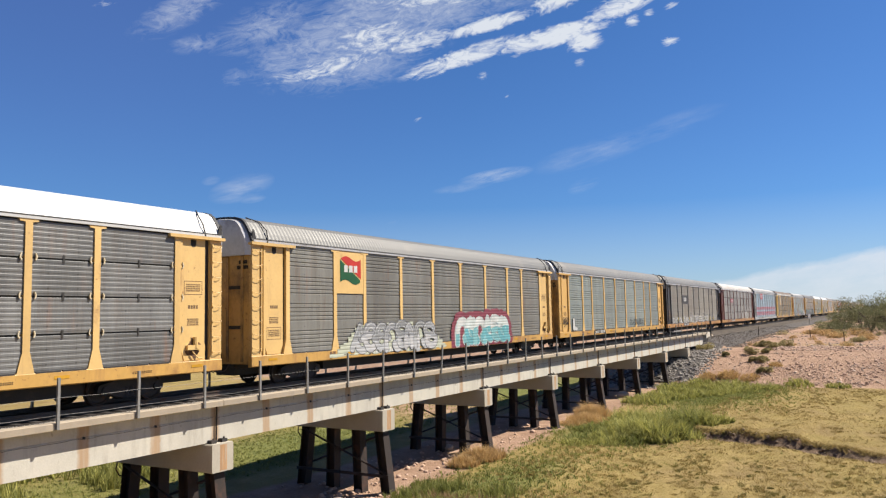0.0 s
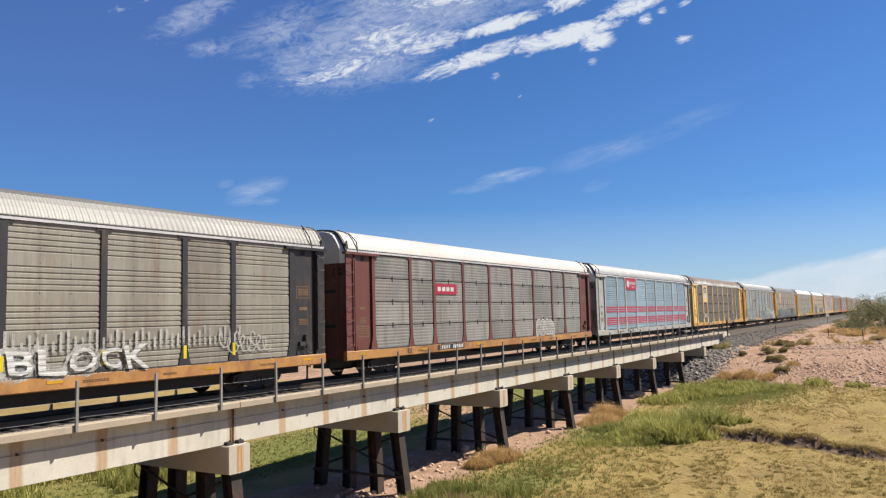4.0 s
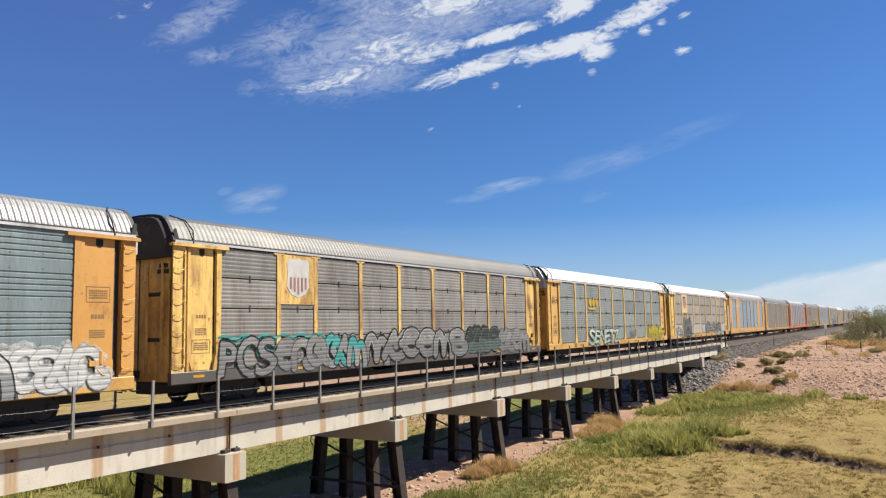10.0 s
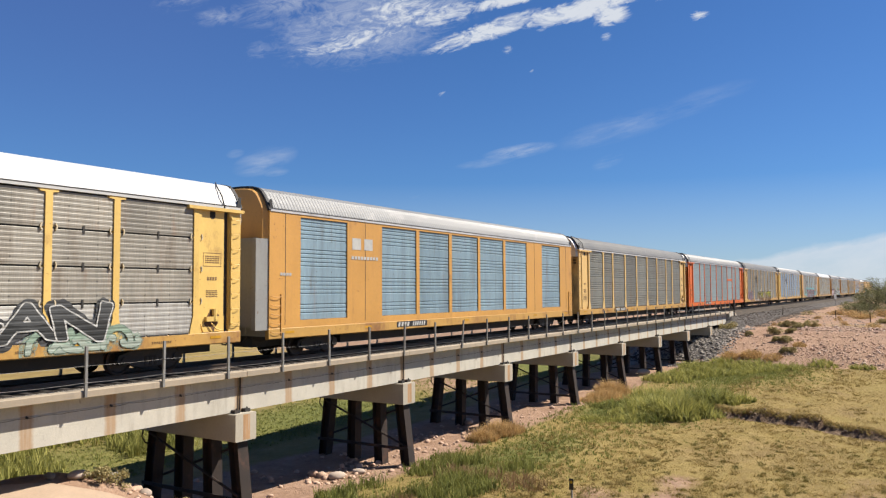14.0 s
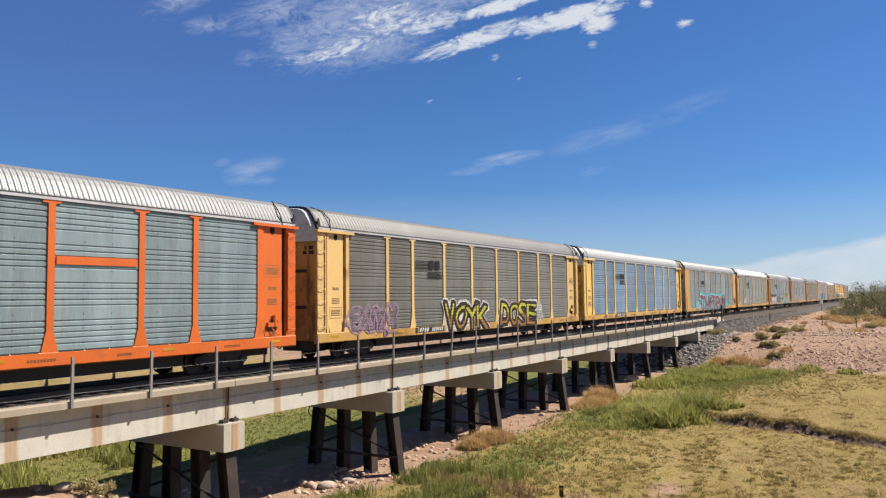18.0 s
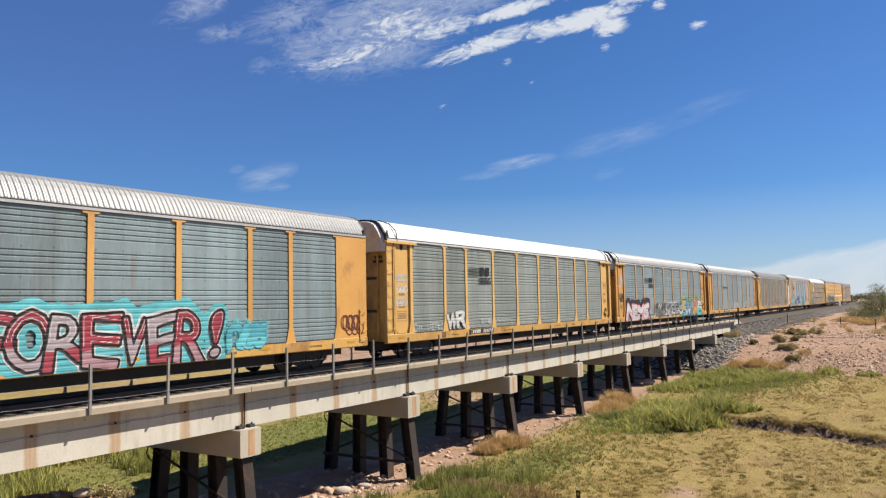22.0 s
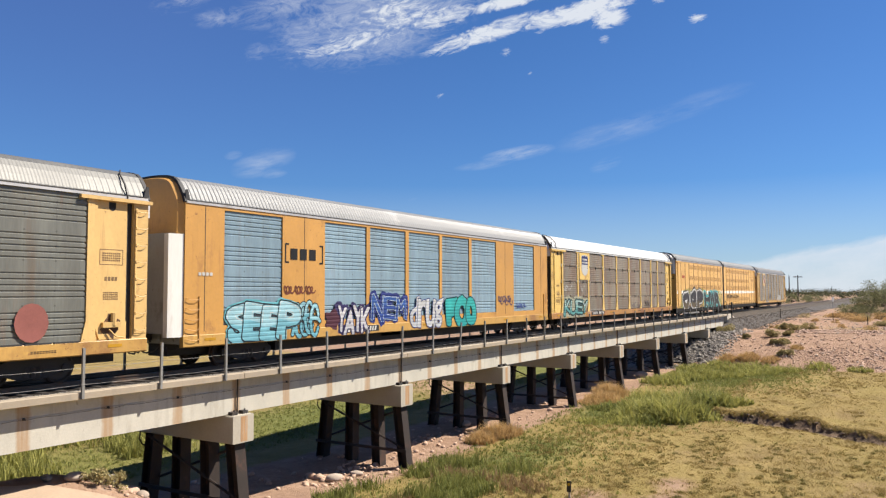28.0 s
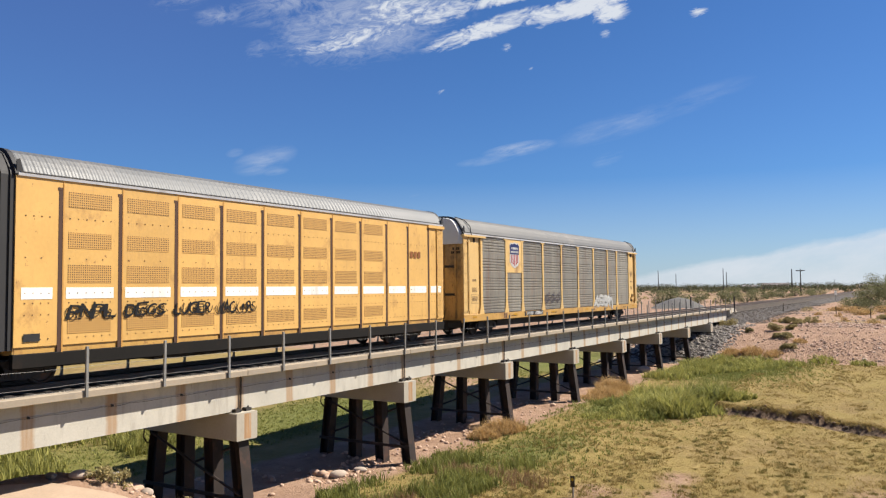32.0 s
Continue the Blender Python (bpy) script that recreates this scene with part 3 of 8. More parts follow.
def build_bridge():
    bridge = tagged(new("bridge"), "low concrete railway bridge with rust streaks on its side beams", "bridge", kind="structure")
    beam = Geo()
    x0, x1 = 0.012, SPAN - 0.012
    beam.prism_x([(-2.06, -1.64), (-0.9, -1.64), (-0.9, -0.495), (-2.045, -0.495), (-2.045, -0.84), (-2.06, -0.86)], x0, x1)
    beam_me = beam.mesh("beam", CONCRETE)
    beam2 = Geo().prism_x([(0.9, -1.64), (2.09, -1.64), (2.09, -0.86), (2.07, -0.84), (2.07, -0.495), (0.9, -0.495)], x0, x1).mesh("beam", CONCRETE)
    mid = Geo().box(x0, x1, -0.88, 0.88, -1.62, -0.52).mesh("middle_beam", CONCRETE)
    curb = Geo().prism_x([(-2.43, -0.51), (-1.9, -0.515), (-1.98, -0.40), (-2.12, -0.33), (-2.41, -0.33), (-2.43, -0.35)], x0, x1).mesh("curb", CURB)
    curb2 = Geo().prism_x([(1.9, -0.515), (2.43, -0.51), (2.43, -0.445), (2.41, -0.425), (2.12, -0.425), (1.98, -0.45)], x0, x1).mesh("curb", CURB)
    slab = Geo().box(x0, x1, -2.0, 2.0, -0.518, -0.45).mesh("deck_slab", CURB)
    drain = Geo().tube((0, -2.0, -0.86), (0, -2.10, -0.87), 0.035, 8).mesh("drain", UNDER)
    q = random.Random(31)
    crack = Geo().path([(0.1 + 0.28 * k, -2.0615, -0.885 + q.uniform(-0.018, 0.018)) for k in range(33)], 0.006, 4).mesh("crack", UNDER)
    pipe = Geo().path([(0, -2.10, -0.53), (0, -2.12, -0.62), (0, -2.11, -1.60)], 0.022, 8).mesh("drain_pipe", STEEL_DARK)
    for k in range(-3, 8):
        x = BENT0 + SPAN * k
        for me, nm in ((beam_me, "beam"), (beam2, "beam"), (mid, "middle_beam"), (curb, "curb"), (curb2, "curb"), (slab, "deck_slab")):
            part(nm, me, None, bridge, at=(x, 0, 0))
        part("crack", crack, None, bridge, at=(x, 0, 0))
        for q in (0.25, 0.5, 0.75):
            part("drain", drain, None, bridge, at=(x + SPAN * q, 0, 0))
        part("drain_pipe", pipe, None, bridge, at=(x, 0, 0))
    # abutment at the far end with its sloping wing wall
    ab = Geo().box(90.9, 91.9, -2.42, 2.42, -4.0, -0.34, 0.03)
    ab.prism_y([(91.9, -3.0), (95.2, -2.2), (95.2, -0.95), (93.6, -0.36), (91.9, -0.34)], -2.42, -2.12)
    part("abutment", ab, CONCRETE, bridge, "concrete abutment with sloping wing wall")
    part("abutment", Geo().box(-10.9, -9.9, -2.42, 2.42, -4.4, -0.34, 0.03), CONCRETE, bridge)

    # one pile bent, copied along the bridge
    def bent(x, piles):
        t = tagged(new("pile_bent"), "steel pile bent with pale concrete cap under the bridge", "bridge pier", "pile bents under the bridge")
        t.location = (x, 0, 0)
        cap = Geo().box(-0.44, 0.44, -2.40, 2.40, -2.53, -1.66, 0.03)
        part("cap", cap, CAPS, t, "weathered concrete cap")
        for dx, wd in ((-0.02, 0.10), (0.12, 0.05)):
            part("rust_stain", Geo().box(dx - wd, dx + wd, -2.403, -2.401, -2.49, -1.70), RUST_RUN, t)
        for s in (-0.22, 0.22):
            part("bearing_bolt", Geo().box(s - 0.11, s + 0.11, -2.25, -2.07, -1.66, -1.555, 0.012).tube((s, -2.21, -1.56), (s, -2.21, -1.50), 0.03, 6), UNDER, t)
        for y, lean in piles:
            zb = float(ground_z(x, y - lean * 2.5)) - 0.5
            h = -2.53 - zb
            yb = y - lean * h
            w, tk = 0.215, 0.02
            ring = [(-w, -w), (w, -w), (w, -w + tk), (tk, -w + tk), (tk, w - tk), (w, w - tk), (w, w), (-w, w), (-w, w - tk), (-tk, w - tk), (-tk, -w + tk), (-w, -w + tk)]
            p = Geo().add([(a, yb + b, zb) for a, b in ring] + [(a, y + b, -2.53) for a, b in ring],
                          [tuple(range(11, -1, -1)), tuple(range(12, 24))] + [(i, (i + 1) % 12, 12 + (i + 1) % 12, 12 + i) for i in range(12)])
            part("column", p, STEEL_DARK, t)
        part("conduit", Geo().path([(-0.40, 2.1, -2.50), (-0.46, 2.1, -2.75), (-0.40, 2.0, -2.95), (-0.28, 1.9, -3.0)], 0.025, 6), STEEL_DARK, t)
        y0, y1 = piles[0][0], piles[-1][0]
        part("brace", Geo().tube((-0.2, y1 + 0.15, -2.65), (-0.2, y0 - 0.3, -4.25), 0.045, 6), STEEL_DARK, t)
        part("brace", Geo().tube((0.2, y0 - 0.15, -2.65), (0.2, y1 + 0.3, -4.25), 0.045, 6), STEEL_DARK, t)
        part("brace", Geo().box(-0.26, -0.2, y0 - 0.5, y1 + 0.5, -4.42, -4.30), STEEL_DARK, t)

    for k in range(-2, 8):
        bent(BENT0 + SPAN * k, ((-2.02, 0.13), (-0.85, 0.04), (0.48, -0.02), (1.85, -0.12)))


build_bridge()


def build_handrail(y, inner):
    rail = tagged(new("handrail"), "galvanised steel handrail posts with wire ropes along the bridge deck", "handrail", kind="structure")
    post = Geo().box(-0.035, 0.035, -0.03, 0.03, -0.50, 0.80, 0.01)
    post.box(-0.055, 0.055, 0.03, 0.036, -0.50, -0.36)
    me = post.mesh("post", GALV)
    first, step = 12.02, 2.39
    r = random.Random(int(10 * y))
    n = 0
    for k in range(-9, 34):
        x = first + step * k
        if x > 91.2:
            break
        ob = part("post", me, None, rail, at=(x, y, 0))
        ob.rotation_euler = (r.uniform(-0.015, 0.015), r.uniform(-0.02, 0.02) + (0.16 if k == 8 else 0), 0)
        n += 1
    for z in (0.30, -0.13):
        g = Geo()
        for k in range(-9, 33):
            x = first + step * k
            g.path([(x, y - inner * 0.035, z), (x + step / 2, y - inner * 0.035, z - 0.018), (x + step, y - inner * 0.035, z)], 0.0045, 5)
        part("wire_rope", g, CABLE, rail)
    end = tagged(new("end_post"), "dark steel gate post at the bridge end", "post")
    end.location = (93.2, y, 0)
    part("shaft", Geo().box(-0.07, 0.07, -0.07, 0.07, -0.9, 1.0, 0.02), UNDER, end)
    part("plate", Geo().box(-0.10, 0.10, -0.09, -0.07, 0.55, 0.95), UNDER, end)


build_handrail(-2.465, 1)
build_handrail(2.465, -1)


# ---- the train ----
YELLOW = paint("yellow_paint", (0.49, 0.295, 0.09), 0.10)
YELLOW_TALL = paint("golden_yellow_paint", (0.545, 0.325, 0.098), 0.07)
YELLOW_PALE = paint("faded_yellow_paint", (0.53, 0.35, 0.135), 0.10)
YELLOW_DEEP = paint("deep_yellow_paint", (0.44, 0.23, 0.058), 0.10)
YELLOW_BRIGHT = paint("bright_yellow_paint", (0.57, 0.385, 0.115), 0.08)
YELLOW_WORN = mat("worn_yellow_paint", (0.60, 0.40, 0.12), 0.5, 0.0, 0.12, 0.9, 0.05, 60, (0.13, 0.05, 0.022), 0.42, (1.6, 1, 0.55), streaks=0.75, chips=0.7)
ORANGE = paint("orange_paint", (0.49, 0.098, 0.009), 0.06)
OXIDE = paint("oxide_red_paint", (0.092, 0.025, 0.018), 0.18, GRIME)
BLACKP = paint("black_paint", (0.014, 0.014, 0.015), 0.15, (0.08, 0.07, 0.06))
GREYP = paint("light_grey_paint", (0.27, 0.275, 0.268), 0.10, GRIME)
SILLS = {
    "y": paint("sill_yellow", (0.43, 0.25, 0.066), 0.3),
    "o": ORANGE, "r": paint("sill_ochre", (0.34, 0.17, 0.05), 0.42), "g": GREYP,
    "s": paint("sill_grey_primer", (0.065, 0.06, 0.055), 0.2),
}
P_GREY = sheet("grey_sheet", (0.172, 0.195, 0.183), 0.12, (0.11, 0.115, 0.105))
P_DARK = sheet("dark_grey_sheet", (0.125, 0.125, 0.122))
P_OLIVE = sheet("weathered_grey_sheet", (0.128, 0.131, 0.116), 0.22, (0.12, 0.085, 0.055))
P_UMBER = sheet("umber_stained_sheet", (0.080, 0.073, 0.058), 0.2, (0.05, 0.042, 0.03))
P_DRAB = sheet("drab_grey_sheet", (0.15, 0.147, 0.132), 0.2, (0.10, 0.085, 0.065))
P_BLUE = sheet("bluish_zinc_sheet", (0.165, 0.215, 0.228), 0.05)
P_SKY = sheet("blue_zinc_sheet", (0.135, 0.205, 0.285), 0.03)
P_PALEBLUE = sheet("pale_blue_sheet", (0.175, 0.255, 0.31), 0.04)
P_WHITEWASH = mat("stained_white_paint", (0.34, 0.33, 0.31), 0.6, 0.0, 0.25, 1.2, 0.05, 30, (0.07, 0.05, 0.04), 0.4, (2, 1, 0.4))
STRIP_WHITE = mat("white_strip_paint", (0.72, 0.71, 0.67), 0.5, 0.0, 0.08, 1.0, 0.03, 30, (0.40, 0.36, 0.30), 0.15, (2, 1, 0.3))
P_RED = paint("red_stripe_paint", (0.27, 0.008, 0.032), 0.02, (0.16, 0.02, 0.03))
P_BEIGE = sheet("beige_sheet", (0.192, 0.180, 0.150), 0.28, (0.13, 0.10, 0.08))
P_BROWN = sheet("brown_stained_sheet", (0.190, 0.165, 0.125), 0.42, (0.15, 0.08, 0.045))
P_SAND = sheet("sandy_grey_sheet", (0.232, 0.216, 0.184), 0.24, (0.15, 0.115, 0.085))
P_CHALK = sheet("chalky_grey_sheet", (0.36, 0.35, 0.325), 0.12, (0.22, 0.19, 0.16))
P_LIGHT = sheet("light_grey_sheet", (0.175, 0.17, 0.157), 0.2)
R_WHITE = mat("white_roof_paint", (0.43, 0.433, 0.43), 0.5, 0.0, 0.08, 0.6, 0.04, 30, (0.5, 0.48, 0.45), 0.05)
R_GREY = mat("grey_roof_sheet", (0.105, 0.104, 0.10), 0.55, 0.3, 0.12, 0.5, 0.04, 30, (0.17, 0.155, 0.14), 0.12)
R_STEEL = mat("dull_steel_roof", (0.092, 0.096, 0.10), 0.55, 0.2, 0.12, 0.5, 0.04, 30, (0.15, 0.145, 0.14), 0.12)
R_SILVER = mat("silver_roof_sheet", (0.165, 0.168, 0.171), 0.5, 0.15, 0.1, 0.5, 0.04, 30, (0.36, 0.35, 0.34), 0.1)


def rusty_roof():
    """Bleached roof sheet with brown rust that spreads from the crown and runs down in tongues."""
    m = bpy.data.materials.new("rust_stained_roof")
    m.use_nodes = True
    g = Nodes(m.node_tree)
    p = g.n("ShaderNodeTexCoord").outputs["Object"]
    z = g.n("ShaderNodeSeparateXYZ", in_0=p).outputs[2]
    up = g.math("MULTIPLY", g.math("SUBTRACT", z, 4.9), 0.75)
    tongue = g.math("ADD", g.math("MULTIPLY", g.noise(g.vec("MULTIPLY", p, (0.55, 1, 0.3)), 1.0, 3.0), 0.6),
                    g.math("MULTIPLY", g.noise(g.vec("MULTIPLY", p, (6, 1, 0.8)), 1.0, 5.0, 0.65), 0.35))
    rust = g.ramp(g.math("ADD", up, tongue), (0.58, 0.0), (0.82, 1.0))
    speck = g.noise(p, 9.0, 6.0, 0.65)
    pale = g.ramp(speck, (0.3, (0.30, 0.295, 0.28)), (0.7, (0.44, 0.435, 0.42)))
    brown = g.ramp(speck, (0.32, (0.05, 0.03, 0.023)), (0.68, (0.12, 0.082, 0.064)))
    b = g.n("ShaderNodeBsdfPrincipled", in_Base_Color=g.mix(g.math("MULTIPLY", rust, 0.9), pale, brown), in_Roughness=0.7)
    b.inputs["Specular IOR Level"].default_value = 0.25
    g.put(b.inputs["Normal"], g.n("ShaderNodeBump", in_Strength=0.06, in_Distance=0.02, in_Height=g.noise(p, 30.0, 4.0)).outputs[0])
    g.n("ShaderNodeOutputMaterial", in_Surface=b.outputs[0])
    return m


R_RUST = rusty_roof()
R_SPOT = mat("rust_flecked_roof", (0.291, 0.278, 0.264), 0.6, 0.1, 0.15, 0.6, 0.05, 30, (0.30, 0.19, 0.14), 0.2)
E_GREY = mat("end_cap_aluminium", (0.40, 0.40, 0.41), 0.5, 0.15, 0.2, 0.8, 0.05, 30, (0.15, 0.13, 0.11), 0.2)


def ink(col, rough=0.55):
    key = "spray_%03d_%03d_%03d" % tuple(int(c * 255) for c in col)
    return mat(key, tuple(c * 0.55 for c in col), rough, 0.0, 0.22, 2.2, 0.0, grain=0.65, spec=0.25)


WHITE, BLACK, NAVY, RED = (0.75, 0.75, 0.73), (0.02, 0.02, 0.022), (0.03, 0.045, 0.17), (0.5, 0.03, 0.04)
WIDE_POSTS = (-11.85, -9.25, -7.3, -4.38, -1.46, 1.46, 4.38, 7.3, 9.25, 11.85)
POSTS = (-11.8, -9.0, -7.0, -4.2, -1.4, 1.4, 4.2, 7.0, 9.0, 11.8)
ZS, ZP, ZE, ZR = 0.52, 0.90, 4.90, 5.82
HALF = 13.65
CACHE = {}
# wagon ends: darker copies of the frame paints holding the shade there, plus dirt
END_PAINT = {m.name: paint("shaded_dirty_" + m.name, col, 0.5, (0.06, 0.042, 0.028)) for m, col in (
    (YELLOW, (0.40, 0.22, 0.055)), (YELLOW_PALE, (0.44, 0.27, 0.085)), (YELLOW_DEEP, (0.34, 0.165, 0.04)), (YELLOW_BRIGHT, (0.46, 0.29, 0.07)), (GREYP, (0.22, 0.225, 0.22)), (ORANGE, (0.36, 0.075, 0.014)))}


def cached(key, make):
    if key not in CACHE:
        CACHE[key] = make()
    return CACHE[key]


def ribbed(w, h, kind):
    """A side sheet w wide and h high with pressed ribs, standing on z = 0, its face at y = 0."""
    prof = []
    if kind == "fine":
        n = max(2, round(h / 0.135))
        s = h / n
        for i in range(n):
            z = i * s
            prof += [(0.0058, z), (0.0058, z + s * 0.32), (0.0, z + s * 0.45), (0.0, z + s * 0.88)]
        prof.append((0.0058, h))
    else:
        prof.append((0.0, 0.0))
        tops = [h - 0.12 - 1.01 * q - 0.152 * i for q in range(4) for i in range(5)]
        for z in sorted(z for z in tops if z > 0.12):
            prof += [(0.0, z - 0.060), (0.020, z - 0.048), (0.020, z - 0.018), (0.0, z)]
        prof.append((0.0, h))
    n = len(prof)
    v = [(-w / 2, y, z) for y, z in prof] + [(w / 2, y, z) for y, z in prof]
    v += [(-w / 2, 0.05, 0), (-w / 2, 0.05, h), (w / 2, 0.05, 0), (w / 2, 0.05, h)]
    f = [(i, n + i, n + i + 1, i + 1) for i in range(n - 1)]
    f += [(2 * n, 2 * n + 2, n, 0), (n - 1, 2 * n - 1, 2 * n + 3, 2 * n + 1), (2 * n + 1, 2 * n + 3, 2 * n + 2, 2 * n)]
    return Geo().add(v, f)


HALF_ARC = [(-1.56, 0.0), (-1.53, 0.12), (-1.44, 0.32), (-1.31, 0.55), (-1.17, 0.75), (-1.0, 0.88), (-0.75, 0.95), (-0.42, 0.985), (0.0, 1.0)]
RIBBED = (0.6, 1, 1, 1, 0.8, 0.25, 0.1, 0.1, 0.1, 0.1, 0.1, 0.25, 0.8, 1, 1, 1, 0.6)
ROOF_ARC = HALF_ARC + [(-y, h) for y, h in HALF_ARC[-2::-1]]


def roof_geo(half, ze, zr, amp, period):
    arc = [(y, ze + 0.02 + (zr - ze) * h) for y, h in ROOF_ARC]
    rings = []
    n = int(2 * half / period)
    p = 2 * half / n
    for i in range(n):
        x = -half + i * p
        for u, d in ((0.0, 0.0), (0.30, 0.0), (0.52, 1.0), (0.78, 1.0)):
            rings.append([(x + u * p, y * (1 + amp * d * w / 1.6), z + amp * d * w) for (y, z), w in zip(arc, RIBBED)])
    rings.append([(half, y, z) for y, z in arc])
    g = Geo().loft(rings, False)
    for x in (-half, half):
        g.add([(x, y, z) for y, z in arc], [tuple(range(len(arc)))])
    return g


def end_ring(ze, zr, lo, hi):
    arc = [(-y * 0.965, ze + (zr - ze - 0.03) * h) for y, h in ROOF_ARC]
    if hi is None:
        return [(1.50, lo)] + arc + [(-1.50, lo)]
    return [(1.50, lo), (1.50, hi), (-1.50, hi), (-1.50, lo)]


def post_geo():
    g = Geo()
    g.prism_y([(-0.10, ZP + 0.55), (-0.24, ZP - 0.02), (0.24, ZP - 0.02), (0.10, ZP + 0.55), (0.10, ZE - 0.10), (0.26, ZE - 0.08), (0.26, ZE + 0.02), (-0.26, ZE + 0.02), (-0.26, ZE - 0.08), (-0.10, ZE - 0.10)], -1.565, -1.45)
    return g


def ladder(thing, x0, x1, material, n=8, z0=1.15, z1=4.55):
    """A ladder on the near side: a backing strip with its rungs."""
    back = part("ladder", cached(("ladder", round(x1 - x0, 2), z0, z1, material.name), lambda: Geo().box(-(x1 - x0) / 2, (x1 - x0) / 2, -1.552, -1.54, z0 - 0.1, z1 + 0.12).mesh("ladder", material)), None, thing, at=((x0 + x1) / 2, 0, 0))
    h = (x1 - x0) / 2 - 0.03
    rung = cached(("rung", round(h, 2), material.name), lambda: Geo().path([(-h, -1.54, 0.05), (-h + 0.02, -1.62, 0.02), (-0.3 * h, -1.63, -0.02), (0.4 * h, -1.63, -0.02), (h - 0.02, -1.62, 0.03), (h, -1.54, 0.05)], 0.010, 5).mesh("rung", material))
    part("stile", cached(("stile", z0, z1, material.name), lambda: Geo().box(-0.025, 0.025, -1.60, -1.552, z0 - 0.08, z1 + 0.1).mesh("stile", material)), None, back, at=(h - 0.02 if x0 < 0 else 0.03 - h, 0, 0))
    for i in range(n):
        part("rung", rung, None, back, at=(0, 0, z0 + (z1 - z0) * i / (n - 1)))


def wheelset_parts(thing, x, deck=True):
    """A two-axle bogie under a thing."""
    bogie = part("bogie", cached("bogie", lambda: bogie_geo().mesh("bogie", UNDER)), None, thing, at=(x, 0, -0.22))
    for dx in (-0.89, 0.89):
        for y in (-0.72, 0.72):
            part("wheel", cached(("wheel", y), lambda: wheel_geo(y).mesh("wheel", WHEEL)), None, bogie, at=(dx, 0, 0))


def wheel_geo(y):
    g = Geo()
    s = -1 if y < 0 else 1
    rows = [(0.455, -0.02), (0.42, 0.0), (0.42, 0.10), (0.37, 0.11), (0.33, 0.07), (0.14, 0.06), (0.11, 0.12), (0.0, 0.12)]
    rings = [[(r * math.cos(2 * math.pi * i / 24), y + s * d, 0.42 + r * math.sin(2 * math.pi * i / 24)) for i in range(24)] for r, d in rows]
    g.loft(rings)
    g.tube((0, y, 0.42), (0, -y * 0.02, 0.42), 0.08, 10)
    return g


def bogie_geo():
    g = Geo()
    for y in (-1.03, 1.03):
        g.prism_y([(-1.15, 0.42), (-1.05, 0.30), (-0.75, 0.32), (-0.4, 0.20), (0.4, 0.20), (0.75, 0.32), (1.05, 0.30), (1.15, 0.42), (1.1, 0.58), (0.55, 0.72), (-0.55, 0.72), (-1.1, 0.58)], y - 0.07, y + 0.07)
        for x in (-0.89, 0.89):
            g.tube((x, y - 0.12, 0.42), (x, y + 0.12, 0.42), 0.13, 10)
        for x in (-0.17, 0, 0.17):
            g.tube((x, y - 0.02, 0.24), (x, y - 0.02, 0.5), 0.09, 8)
    g.box(-0.22, 0.22, -1.0, 1.0, 0.38, 0.66)
    return g


def under_geo(half):
    g = Geo()
    g.box(-half + 0.3, half - 0.3, -0.45, 0.45, 0.20, 0.86)
    g.box(-half + 4.6, half - 4.6, -0.95, 0.95, 0.14, 0.80)
    g.box(-half + 2.0, half - 2.0, -1.38, 1.38, 0.78, 0.89)
    for x in np.arange(-half + 4.5, half - 4, 2.7):
        g.box(x - 0.08, x + 0.08, -1.38, 1.38, 0.56, 0.80)
    g.box(-2.6, -1.2, -0.95, -0.45, 0.34, 0.76)
    g.tube((0.6, -0.8, 0.5), (2.4, -0.8, 0.5), 0.2, 10)
    return g


def coupler_geo(x, s):
    g = Geo().box(min(x, x + s * 0.55), max(x, x + s * 0.55), -0.1, 0.1, 0.72, 0.96)
    g.box(min(x + s * 0.4, x + s * 0.66), max(x + s * 0.4, x + s * 0.66), -0.17, 0.17, 0.66, 1.0, 0.04)
    g.path([(x, -0.5, 0.62), (x + s * 0.2, -0.5, 0.40), (x + s * 0.45, -0.4, 0.36), (x + s * 0.65, -0.25, 0.5)], 0.025, 6)
    g.path([(x - s * 0.1, -1.45, 0.62), (x, -1.2, 0.45), (x + s * 0.1, -0.6, 0.55)], 0.018, 5)
    return g


